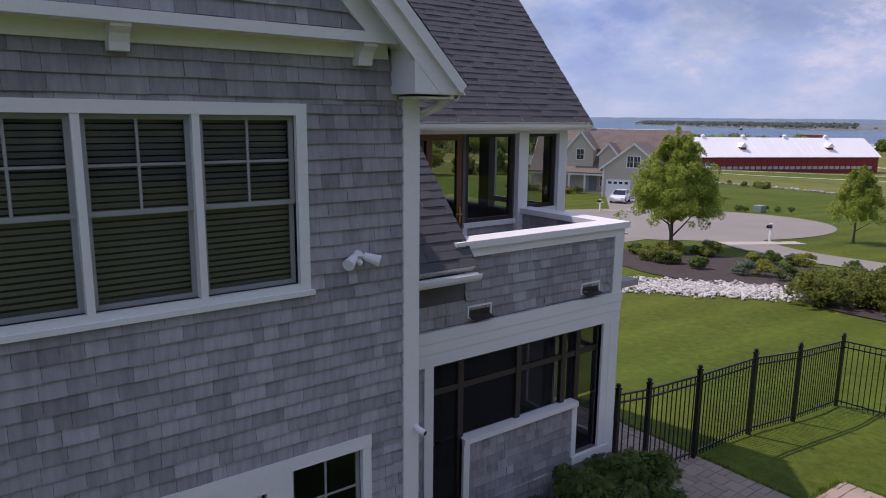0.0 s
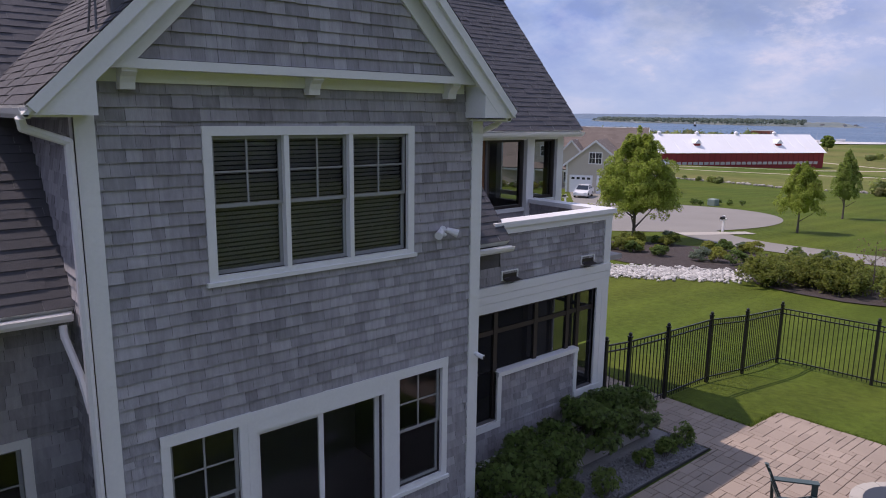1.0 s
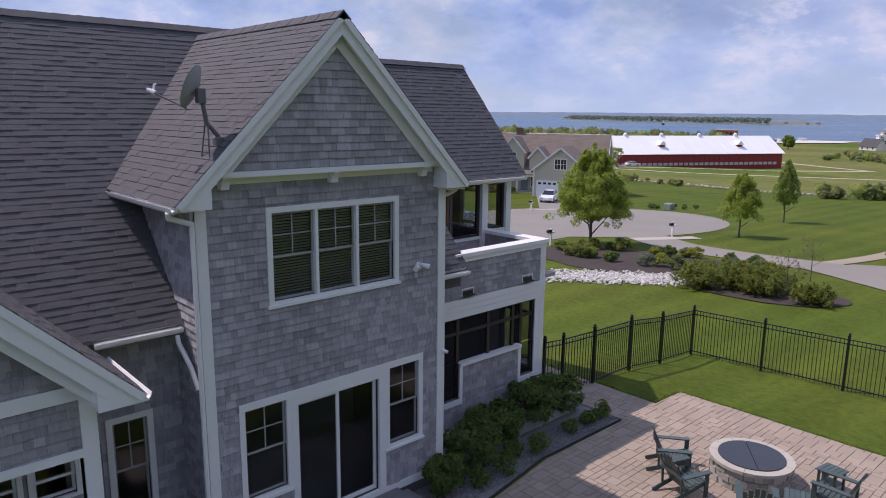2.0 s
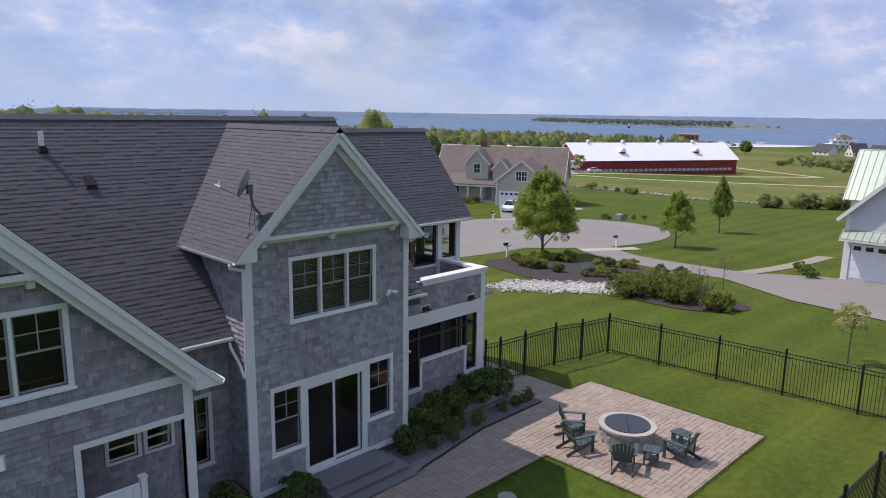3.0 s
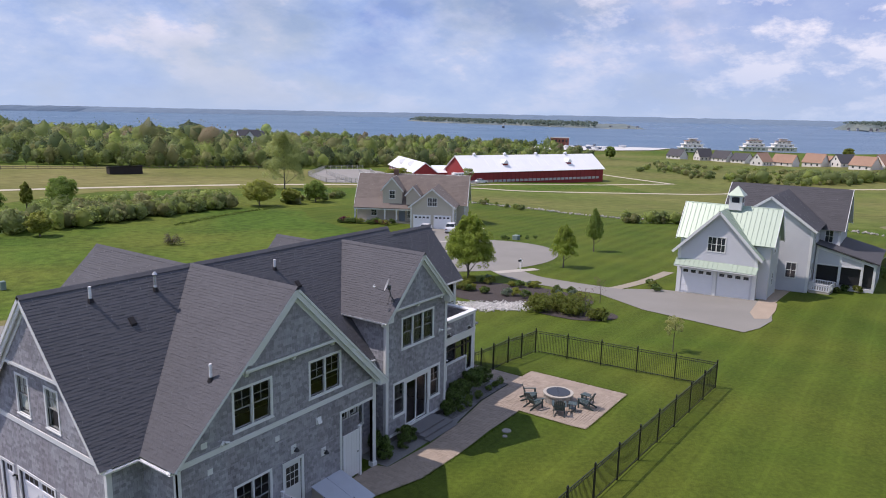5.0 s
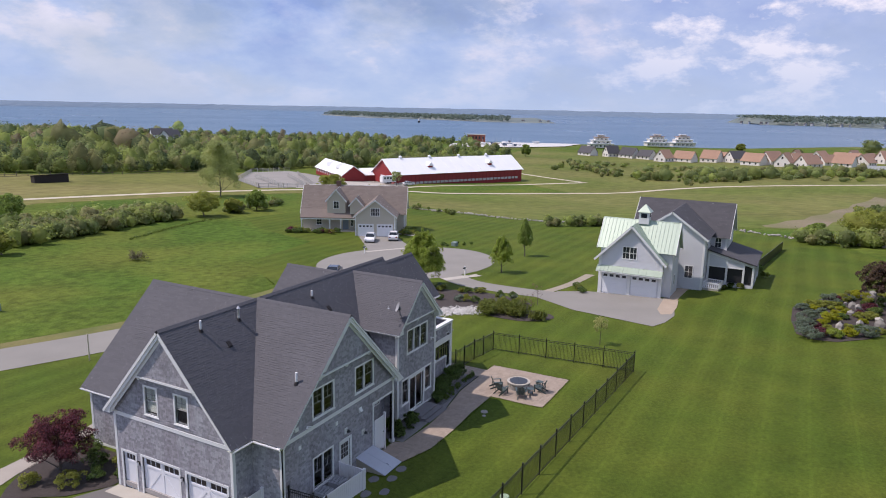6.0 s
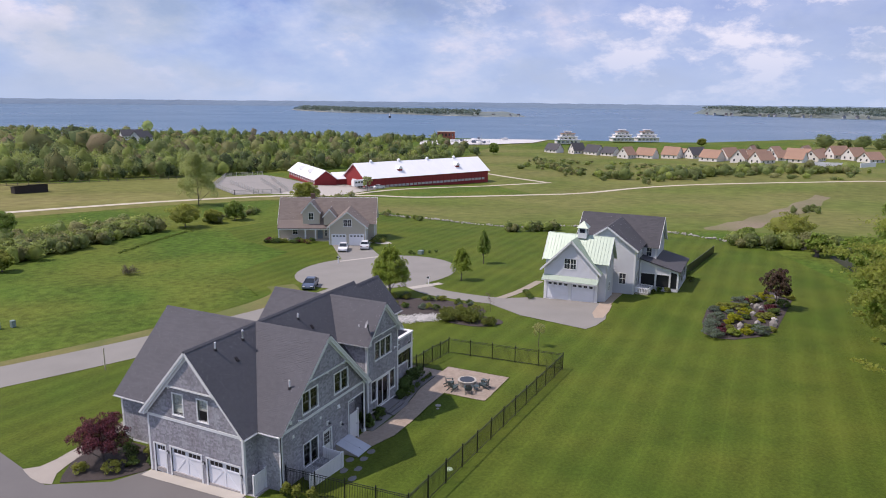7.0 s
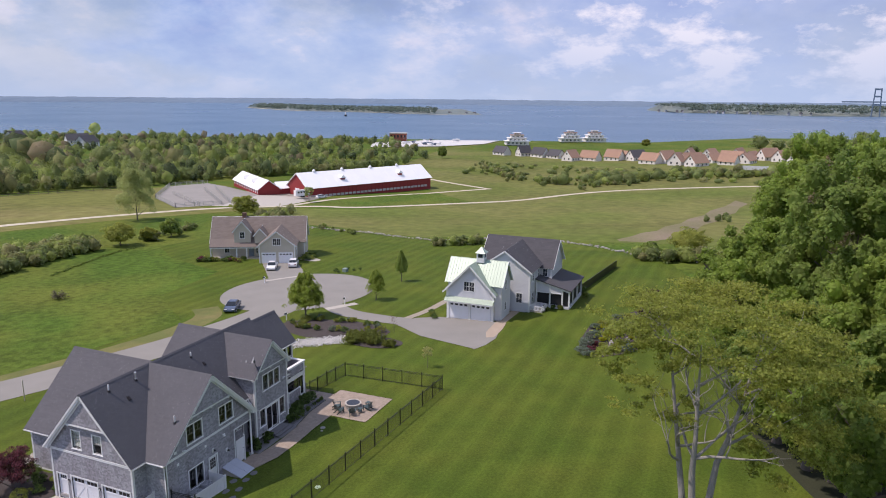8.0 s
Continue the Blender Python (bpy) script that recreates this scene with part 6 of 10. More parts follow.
# ---- black metal fence ----
fence = thing("fence", (16.5, 6.75, ground_z(16.5, 6.75)), "black metal picket fence round the back garden", "fence")
F0 = fence.matrix_world.translation.copy()
picket_bm = bmesh.new()
beam(picket_bm, (0, 0, 0.06), (0, 0, 1.64), 0.016, 0.016, side=(1, 0, 0))
picket_me = bpy.data.meshes.new("picket"); picket_bm.to_mesh(picket_me); picket_bm.free(); picket_me.materials.append(BLACK_METAL)
post_bm = bmesh.new()
box(post_bm, -0.035, 0.035, -0.035, 0.035, -0.1, 1.76); box(post_bm, -0.045, 0.045, -0.045, 0.045, 1.76, 1.79)
bmesh.ops.create_uvsphere(post_bm, u_segments=8, v_segments=6, radius=0.045, matrix=Matrix.Translation((0, 0, 1.83)))
post_me = bpy.data.meshes.new("post"); post_bm.to_mesh(post_me); post_bm.free(); post_me.materials.append(BLACK_METAL)
RUNS = [((16.9, 7.0), (14.66, 6.95), 1), ((14.66, 6.95), (12.67, 6.9), 1), ((12.67, 6.9), (10.6, 6.82), 1), ((10.6, 6.82), (9.3, 6.95), 1), ((9.3, 6.95), (8.66, 7.1), 1), ((16.9, 7.0), (16.6, -5.55), 5), ((16.6, -5.55), (-13.2, -4.35), 12), ((-13.2, -4.35), (-13.35, 4.8), 4)]
n_pick, rest_v, rest_f, posts_done = 0, [], [], set()
for (x0, y0), (x1, y1), panels in RUNS:
    for k in range(panels):
        a, b = Vector((x0, y0, 0)).lerp(Vector((x1, y1, 0)), k / panels), Vector((x0, y0, 0)).lerp(Vector((x1, y1, 0)), (k + 1) / panels)
        a.z, b.z = ground_z(a.x, a.y), ground_z(b.x, b.y)
        for q in (a, b):
            key = (round(q.x, 1), round(q.y, 1))
            if key not in posts_done:
                posts_done.add(key)
                po = new("post", post_me); po.parent = fence; po.location = q - F0
        for h in (1.66, 1.52, 0.16):
            bm = bmesh.new(); beam(bm, a - F0 + Vector((0, 0, h)), b - F0 + Vector((0, 0, h)), 0.03, 0.032); part("rail", bm, BLACK_METAL, fence)
        count = int((b - a).length / 0.115)
        for i in range(1, count):
            q = a.lerp(b, i / count)
            if n_pick < 300:
                po = new("picket", picket_me); po.parent = fence; po.location = q - F0
                n_pick += 1
            else:
                o = q - F0
                m = len(rest_v)
                for dz in (0.06, 1.64):
                    rest_v += [(o.x - 0.008, o.y - 0.008, o.z + dz), (o.x + 0.008, o.y - 0.008, o.z + dz), (o.x + 0.008, o.y + 0.008, o.z + dz), (o.x - 0.008, o.y + 0.008, o.z + dz)]
                rest_f += [(m, m + 1, m + 5, m + 4), (m + 1, m + 2, m + 6, m + 5), (m + 2, m + 3, m + 7, m + 6), (m + 3, m, m + 4, m + 7)]
tagged(raw("picket", rest_v, rest_f, BLACK_METAL, fence), kind="stuff")

# ---- fire pit and chairs ----
PIT = (8.7, 1.3)
PZ = ground_z(*PIT) + 0.05
pit = thing("fire_pit", (*PIT, PZ), "round stone fire pit with a dark metal lid", "fire pit")
rs = random.Random(5)
for row in range(3):
    n = 26
    for k in range(n):
        a0, a1 = (k + 0.5 * (row % 2)) * math.tau / n + 0.006, (k + 1 + 0.5 * (row % 2)) * math.tau / n - 0.006
        r0, r1 = 0.60, 0.82 + rs.uniform(-0.02, 0.025)
        z0, z1 = row * 0.15 + 0.004, row * 0.15 + 0.146
        bm = bmesh.new()
        hexa(bm, [(r * math.cos(a), r * math.sin(a), z) for z in (z0, z1) for r, a in ((r0, a0), (r1, a0), (r1, a1), (r0, a1))])
        part("wall_stone", bm, STONE, pit)
for k in range(13):
    a0, a1 = k * math.tau / 13 + 0.005, (k + 1) * math.tau / 13 - 0.005
    bm = bmesh.new()
    for j in range(2):
        b0, b1 = a0 + (a1 - a0) * j / 2, a0 + (a1 - a0) * (j + 1) / 2
        hexa(bm, [(r * math.cos(a), r * math.sin(a), z) for z in (0.45, 0.52) for r, a in ((0.64, b0), (0.87, b0), (0.87, b1), (0.64, b1))])
    part("cap_stone", bm, CONCRETE, pit)
LID = surface("dark_blue_grey_lid", (0.050, 0.058, 0.072), 0.45, 2, 0.12, 40, 0.12, 0.08, metal=0.3)
for s in (0, 1):
    bm = bmesh.new()
    pts = [(0.68 * math.cos(radians(35) + s * math.pi + a * math.pi / 16), 0.68 * math.sin(radians(35) + s * math.pi + a * math.pi / 16)) for a in range(17)]
    c = Vector((math.cos(radians(125) + s * math.pi), math.sin(radians(125) + s * math.pi), 0)) * 0.008
    lo, hi = [bm.verts.new((px + c.x, py + c.y, 0.522)) for px, py in pts], [bm.verts.new((px + c.x, py + c.y, 0.545)) for px, py in pts]
    bm.faces.new(hi); bm.faces.new(lo[::-1])
    for i in range(17):
        bm.faces.new([lo[i], lo[(i + 1) % 17], hi[(i + 1) % 17], hi[i]])
    part("lid_half", bm, LID, pit)


def slat_chair(at, toward, label):
    """A low slatted garden chair with a fanned back and broad arms; local -y is forward."""
    ob = thing("garden_chair", at, label, "chair", "chairs round the fire pit", turn=math.degrees(math.atan2(toward[1] - at[1], toward[0] - at[0])) + 90)
    for k in range(6):
        bm = bmesh.new()
        a = (k - 2.5) * 0.095
        top = 0.96 - 0.05 * abs(k - 2.5)
        p0, p1 = Vector((a * 0.85, 0.12, 0.24)), Vector((a * 1.15, 0.42, top))
        beam(bm, p0, p1, 0.082, 0.02, side=(1, 0, 0))
        part("back_slat", bm, TEAL_PAINT, ob)
    for k in range(6):
        bm = bmesh.new()
        y = -0.36 + k * 0.088
        beam(bm, (-0.26, y, 0.36 - 0.025 * k), (0.26, y, 0.36 - 0.025 * k), 0.08, 0.02, side=(0, 1, 0))
        part("seat_slat", bm, TEAL_PAINT, ob)
    for s in (-1, 1):
        bm = bmesh.new(); beam(bm, (0.33 * s, -0.42, 0.575), (0.33 * s, 0.30, 0.555), 0.13, 0.022, side=(1, 0, 0)); part("armrest", bm, TEAL_PAINT, ob)
        bm = bmesh.new(); beam(bm, (0.31 * s, -0.36, 0.0), (0.31 * s, -0.36, 0.562), 0.095, 0.025, side=(0, 1, 0)); part("front_leg", bm, TEAL_PAINT, ob)
        bm = bmesh.new(); beam(bm, (0.28 * s, -0.40, 0.34), (0.28 * s, 0.52, 0.02), 0.10, 0.025, side=(0, -0.33, -0.94)); part("back_leg", bm, TEAL_PAINT, ob)
        bm = bmesh.new(); beam(bm, (0.30 * s, 0.26, 0.10), (0.30 * s, 0.28, 0.545), 0.05, 0.022, side=(0, 1, 0)); part("arm_support", bm, TEAL_PAINT, ob)
    bm = bmesh.new(); beam(bm, (-0.33, 0.29, 0.53), (0.33, 0.29, 0.53), 0.022, 0.07); part("back_rail", bm, TEAL_PAINT, ob)
    return ob


CH = "dark green slatted low garden chair on the pavers"
for (x, y) in ((7.78, 2.7), (6.99, 1.98), (7.08, 0.47), (8.78, -0.43)):
    slat_chair((x, y, ground_z(x, y) + 0.055), PIT, CH)


def side_table(x, y, turn):
    ob = thing("side_table", (x, y, ground_z(x, y) + 0.055), "small dark green slatted side table on the pavers", "table", "side tables", turn=turn)
    for k in range(5):
        bm = bmesh.new(); beam(bm, (-0.24, -0.19 + k * 0.095, 0.45), (0.24, -0.19 + k * 0.095, 0.45), 0.085, 0.022, side=(0, 1, 0)); part("top_slat", bm, TEAL_PAINT, ob)
    for sx in (-1, 1):
        for sy in (-1, 1):
            bm = bmesh.new(); box(bm, 0.19 * sx - 0.022, 0.19 * sx + 0.022, 0.17 * sy - 0.022, 0.17 * sy + 0.022, 0, 0.44); part("leg", bm, TEAL_PAINT, ob)
    bm = bmesh.new(); box(bm, -0.19, 0.19, -0.17, 0.17, 0.16, 0.18); part("shelf", bm, TEAL_PAINT, ob)


side_table(7.87, 0.02, 20); side_table(9.5, -0.07, -10)


# ---- foliage ----
def leaf_quads(crown, size, rng, spread=0.35, wild=0.55):
    """Small four-cornered leaves at the crown's points, turned roughly outward."""
    centres, outward = crown[0], crown[1]
    n = len(centres)
    nrm = outward + wild * rng.normal(size=(n, 3))
    nrm /= np.linalg.norm(nrm, axis=1)[:, None] + 1e-9
    a = rng.normal(size=(n, 3))
    a -= nrm * (a * nrm).sum(1)[:, None]
    a /= np.linalg.norm(a, axis=1)[:, None] + 1e-9
    b = np.cross(nrm, a)
    s = size * (1 + spread * rng.uniform(-1, 1, n))[:, None]
    v = np.empty((n, 4, 3))
    v[:, 0], v[:, 1], v[:, 2], v[:, 3] = centres - a * s * 0.5, centres + b * s * 0.36, centres + a * s * 0.5, centres - b * s * 0.36
    return v.reshape(-1, 3), np.arange(4 * n).reshape(-1, 4)


def crown_points(n, centre, radii, rng, clumps=30, shell=0.55, clump_r=0.22, airy=0.0):
    """Points over the skins of rounded clumps that make up an uneven crown, and the way each faces."""
    d = rng.normal(size=(clumps, 3))
    d /= np.linalg.norm(d, axis=1)[:, None]
    d[:, 2] = np.where(d[:, 2] < -0.75, -d[:, 2], d[:, 2])
    rad = shell + (1 - shell) * rng.uniform(0, 1, clumps) ** 0.5
    rad *= 1 + 0.10 * rng.normal(size=clumps)
    c = d * (rad * (1 - 0.8 * clump_r))[:, None]
    size = clump_r * rng.uniform(0.65, 1.35, clumps)
    w = size ** 2
    pick = rng.choice(clumps, n, p=w / w.sum())
    e = rng.normal(size=(n, 3)); e[:, 2] += 0.35
    e += 0.5 * d[pick]
    e /= np.linalg.norm(e, axis=1)[:, None]
    r = size[pick] * (1.0 - rng.uniform(0, 1, n) ** 2 * (0.45 + 0.5 * airy)) * (1 + (0.10 + 0.3 * airy) * rng.normal(size=n))
    p = c[pick] + e * r[:, None] * np.array([1, 1, 0.85 - 0.35 * airy])
    out = 0.8 * e + 0.5 * d[pick] + np.array([0, 0, 0.5])
    return p * np.array(radii) + np.array(centre), out / np.linalg.norm(out, axis=1)[:, None], c * np.array(radii) + np.array(centre), size[:, None] * np.array(radii)


def crown_cores(rows, rng, scale=0.72, nu=9, nv=6):
    """Lumpy closed bodies of dense inner foliage. rows: (centre, radii)."""
    us, vs_ = np.arange(nu) * math.tau / nu, np.linspace(0.06, math.pi - 0.06, nv)
    unit = np.array([(math.cos(u) * math.sin(v), math.sin(u) * math.sin(v), math.cos(v)) for v in vs_ for u in us])
    quads = np.array([(j * nu + i, j * nu + (i + 1) % nu, (j + 1) * nu + (i + 1) % nu, (j + 1) * nu + i) for j in range(nv - 1) for i in range(nu)])
    verts, faces = [], []
    for k, (centre, radii) in enumerate(rows):
        bulge = scale * (1 + 0.16 * rng.normal(size=(len(unit), 1)))
        verts.append(unit * bulge * np.array(radii) + np.array(centre))
        faces.append(quads + k * len(unit))
    return np.concatenate(verts), np.concatenate(faces)


def with_core(leaves, core):
    """Leaves and inner bodies in one pair of arrays."""
    return np.concatenate([leaves[0], core[0]]), np.concatenate([leaves[1], core[1] + len(leaves[0])])


def branches(bm, p0, p1, r0, r1, rng, depth, reach):
    tube(bm, p0, p1, r0, r1, 7 if r0 > 0.06 else 5)
    if depth == 0:
        return
    p0, p1 = Vector(p0), Vector(p1)
    for k in range(rng.choice((2, 3, 3))):
        a, t = rng.uniform(0, math.tau), rng.uniform(0.55, 1.0)
        out = Vector((math.cos(a), math.sin(a), rng.uniform(0.45, 1.2))).normalized()
        s = p0.lerp(p1, t)
        branches(bm, s, s + out * reach * rng.uniform(0.7, 1.1), r1 * 0.75, r1 * 0.35, rng, depth - 1, reach * 0.65)


def tree(name, at, height, radius, leaves, size, leaf_mat, seed, label, base=0.28, trunk=0.10, squash=1.0, clumps=34, shell=0.5, depth=2, kind_word="tree", group="", bark=None, clump_r=0.22, core=0.0, taper=0.0, lumpy=False):
    rng, pr = np.random.default_rng(seed), random.Random(seed)
    x, y = at
    ob = thing(name, (x, y, ground_z(x, y)), label, kind_word, group)
    bm = bmesh.new()
    zb = height * base
    tube(bm, (0, 0, -0.15), (0, 0, zb * 0.5), trunk * 1.35, trunk * 1.05, 9)
    tube(bm, (0, 0, zb * 0.5), (0, 0, zb), trunk * 1.05, trunk * 0.9, 9)
    top = (0.1 * pr.uniform(-1, 1), 0.1 * pr.uniform(-1, 1), height * 0.8)
    tube(bm, (0, 0, zb), top, trunk * 0.9, trunk * 0.2, 7)
    for k in range(7):
        t = pr.uniform(0.0, 0.7)
        s = Vector((0, 0, zb)).lerp(Vector(top), t)
        a = k * 2.4 + pr.uniform(-0.4, 0.4)
        out = Vector((math.cos(a), math.sin(a), 0.75)).normalized()
        branches(bm, s, s + out * radius * (0.75 - 0.4 * t), trunk * (0.5 - 0.35 * t), trunk * 0.14, pr, depth - 1, radius * 0.4)
    part("trunk", bm, bark or BARK, ob)
    hz = (height - zb) / 2
    pts = crown_points(leaves, (0, 0, zb + hz * 0.98), (radius * 0.86, radius * 0.86, hz * 0.88 * squash), rng, clumps, shell, clump_r)
    if taper:
        up = (pts[0][:, 2] - zb) / (2 * hz)
        pts[0][:, :2] *= (1 + taper * (0.38 - up))[:, None]
        pts[2][:, :2] *= (1 + taper * (0.38 - (pts[2][:, 2] - zb) / (2 * hz)))[:, None]
    v, f = leaf_quads(pts, size, rng)
    if core:
        v, f = with_core((v, f), crown_cores([((0, 0, zb + hz * (0.98 - 0.2 * taper)), (radius * 0.86, radius * 0.86, hz * (0.88 - 0.12 * taper) * squash))], rng, core, 18, 12))
    if lumpy:
        v, f = with_core((v, f), crown_cores(list(zip(pts[2], pts[3])), rng, 0.72, 6, 5))
    raw("crown", v, f, leaf_mat, ob, True)
    return ob


def shrub(name, at, radius, height, leaves, size, leaf_mat, seed, label, group="", z=None, category="shrub"):
    rng = np.random.default_rng(seed)
    ob = thing(name, (at[0], at[1], ground_z(*at) if z is None else z), label, category, group)
    pts = crown_points(leaves, (0, 0, height * 0.48), (radius * 0.82, radius * 0.82, height * 0.46), rng, 26, 0.55, 0.30)
    pts[0][:, 2] = np.maximum(pts[0][:, 2], 0.02)
    v, f = leaf_quads(pts, size, rng)
    raw("leaves", v, f, leaf_mat, ob)
    bm = bmesh.new()
    pr = random.Random(seed)
    for k in range(5):
        a = k * 1.26 + pr.uniform(-0.3, 0.3)
        tube(bm, (0, 0, -0.05), (radius * 0.5 * math.cos(a), radius * 0.5 * math.sin(a), height * 0.6), 0.015 * max(1, radius), 0.006 * max(1, radius), 5)
    part("stem", bm, BARK, ob)
    return ob


# loose stones of the gravel bed
rgb_ = np.random.default_rng(15)
GRAVEL_SPOTS = [(rgb_.uniform(2.6, 9.1), rgb_.uniform(4.75, 5.75), rgb_.uniform(0.011, 0.028)) for _ in range(3400)]
GRAVEL_SPOTS = [g for g in GRAVEL_SPOTS if g[1] > 4.93 - max(0.0, 5.9 - g[0]) * 0.17]
leaf("clipped_leaf", (0.190, 0.270, 0.062), (0.160, 0.235, 0.056))
HY = "leafy green shrub against the house wall"
for k, (x, y, r, h) in enumerate(((4.35, 5.75, 0.72, 1.15), (5.15, 6.0, 0.72, 1.2), (6.0, 6.1, 0.75, 1.2), (6.85, 6.15, 0.78, 1.3), (7.6, 6.1, 0.78, 1.35), (8.3, 6.15, 0.66, 1.15), (-0.55, 5.25, 0.62, 0.95), (-2.35, 5.6, 0.70, 1.2), (3.35, 5.35, 0.55, 0.85), (-1.2, 4.9, 0.45, 0.7), (-2.6, 4.9, 0.5, 0.8))):
    shrub("shrub", (x, y), r * 1.08, h * 1.05, int(3900 * r), 0.105, LEAF_SHRUB, 100 + k, HY, "foundation shrubs")
for k, (x, y, r) in enumerate(((8.80, 5.26, 0.33), (8.15, 5.24, 0.27), (7.48, 5.26, 0.27), (6.1, 5.12, 0.33), (4.75, 5.02, 0.36), (4.0, 5.0, 0.30), (5.45, 5.35, 0.30))):
    shrub("clipped_shrub", (x, y), r, r * 1.7, 900, 0.06, MATS["clipped_leaf"], 130 + k, "small rounded green shrub at the path edge", "edging shrubs")

# trees on the lawns
tree("street_tree", (37.5, 26.1), 7.6, 3.6, 46000, 0.15, LEAF_LIME, 201, "broad young maple in fresh green leaf", taper=0.95, core=0.5, base=0.10, squash=1.08, trunk=0.13, clumps=420, shell=0.5, clump_r=0.12)
tree("young_tree", (50.6, 20.6), 5.7, 2.0, 12000, 0.15, LEAF_LIME, 202, "young round-headed tree in fresh leaf on the lawn", taper=0.85, core=0.5, base=0.13, squash=1.05, trunk=0.08, clumps=190, shell=0.35, group="lawn trees", clump_r=0.14)
tree("young_tree", (64.8, 22.6), 6.4, 1.55, 10000, 0.15, LEAF_DARK, 203, "slender young tree in dark green leaf on the lawn", taper=0.85, core=0.5, base=0.13, squash=1.05, trunk=0.08, clumps=190, shell=0.35, group="lawn trees", clump_r=0.14)
tree("sapling", (22.8, -1.1), 3.0, 1.0, 1700, 0.10, leaf("blossom_leaf", (0.55, 0.53, 0.26), (0.42, 0.45, 0.15)), 204, "thin blossoming sapling on the lawn", base=0.35, trunk=0.03, clumps=26, shell=0.3)
tree("red_maple", (-15.6, 19.7), 4.0, 2.4, 11000, 0.13, LEAF_RED, 205, "low maroon-leaved maple in a mulch bed", core=0.4, base=0.06, trunk=0.09, clumps=80, shell=0.4, clump_r=0.18)
tree("red_tree", (49.6, -24.4), 5.7, 2.3, 6500, 0.22, leaf("dark_maroon_leaf", (0.165, 0.092, 0.090), (0.150, 0.115, 0.070)), 206, "small dark maroon tree behind a rockery", base=0.14, trunk=0.07, clumps=110, shell=0.35, clump_r=0.15)
tree("bare_sapling", (34.6, 9.3), 2.9, 0.9, 160, 0.09, leaf("pink_bud", (0.25, 0.15, 0.14), (0.2, 0.14, 0.1)), 207, "thin bare sapling among evergreen shrubs", base=0.25, trunk=0.03, clumps=20, shell=0.3)
tree("bare_sapling", (29.4, 8.6), 3.1, 0.9, 200, 0.09, MATS["pink_bud"], 208, "thin bare sapling among evergreen shrubs", base=0.25, trunk=0.03, clumps=20, shell=0.3)


def lumps(name, spots, rng, material, label, category, flat=0.7, kind="stuff"):
    """Many rough stones in one mesh. spots: rows of x, y, radius."""
    bm = bmesh.new(); bmesh.ops.create_icosphere(bm, subdivisions=1, radius=1.0)
    bm.verts.index_update()
    tv = np.array([v.co[:] for v in bm.verts]); tf = np.array([[v.index for v in f.verts] for f in bm.faces]); bm.free()
    vs, fs, off = [], [], 0
    for x, y, r in spots:
        v = tv * (1 + 0.18 * rng.normal(size=(len(tv), 1))) * r * np.array([1, rng.uniform(0.7, 1.1), flat])
        a = rng.uniform(0, math.tau)
        m = np.array([[math.cos(a), -math.sin(a), 0], [math.sin(a), math.cos(a), 0], [0, 0, 1]])
        vs.append(v @ m.T + np.array([x, y, ground_z(x, y) + 0.05 + r * 0.3]))
        fs.append(tf + off); off += len(tv)
    ob = raw(name, np.concatenate(vs), np.concatenate(fs), material)
    return tagged(ob, label, category, kind=kind)


lumps("bed_gravel", GRAVEL_SPOTS, rgb_, surface("bed_pebble", (0.20, 0.196, 0.20), 0.85, 4, 0.2, 30, 0.2, 0.3, 40, island=0.4), "loose grey gravel along the house wall", "gravel")
rg = np.random.default_rng(9)
spots = []
while len(spots) < 2600:
    t = rg.uniform(0, 1)
    x, y = 25.3 + 4.0 * t + rg.normal() * 0.2, 20.1 - 5.6 * t
    x += rg.uniform(-1.7, 1.7); y += rg.uniform(-1.2, 1.2)
    spots.append((x, y, rg.uniform(0.04, 0.105)))
lumps("white_stones", spots, rg, surface("white_quartz", (0.45, 0.437, 0.41), 0.8, 3, 0.15, 20, 0.15, 0.3, 30, island=0.4), "band of loose white stones beside a mulch bed", "stones")
spots = []
way = [(117.2, 78), (117.5, 56.5), (111, 34), (119, 22), (120, 6), (114, -4.5), (103, -19), (99, -32)]
for (x0, y0), (x1, y1) in zip(way, way[1:]):
    n = int(math.hypot(x1 - x0, y1 - y0) / 0.34)
    for i in range(n):
        spots.append((x0 + (x1 - x0) * i / n + rg.normal() * 0.45, y0 + (y1 - y0) * i / n + rg.normal() * 0.45, rg.uniform(0.12, 0.42)))
lumps("field_wall_stones", spots, rg, STONE, "low tumbled field stone wall along the lawn edge", "stone wall")
for k, (x, y, r) in enumerate(((49.1, -22.2, 0.55), (48.3, -22.8, 0.5), (45.0, -21.9, 0.5), (40.4, -22.5, 0.6), (40.8, -24.2, 0.65), (42.9, -24.3, 0.55), (38.8, -20.7, 0.55), (37.1, -20.7, 0.42), (40.4, -19.6, 0.36), (56.7, -24.7, 0.6), (58.7, -25.8, 0.7), (54.8, -24.4, 0.6), (50.3, -21.6, 0.3))):
    st = lumps("boulder", [(0, 0, r * 0.78)], rg, STONE, "pale boulder in the rockery", "boulder", 1.15, kind="")
    st.location = (x, y, ground_z(x, y) - ground_z(0, 0))
    tagged(st, group="rockery boulders")
ROCK = [("blue_shrub", LEAF_BLUE, "blue-grey low shrub in the rockery"), ("yellow_shrub", LEAF_YELLOW, "bright yellow-green shrub in the rockery"), ("dark_shrub", LEAF_SHRUB, "dark green shrub in the rockery"), ("maroon_shrub", LEAF_RED, "maroon low shrub in the rockery"), ("olive_shrub", LEAF_OLIVE, "olive green shrub in the rockery")]
pr = random.Random(31)
ROCK.append(("green_shrub", LEAF_LIME, "rounded fresh green shrub in the rockery"))
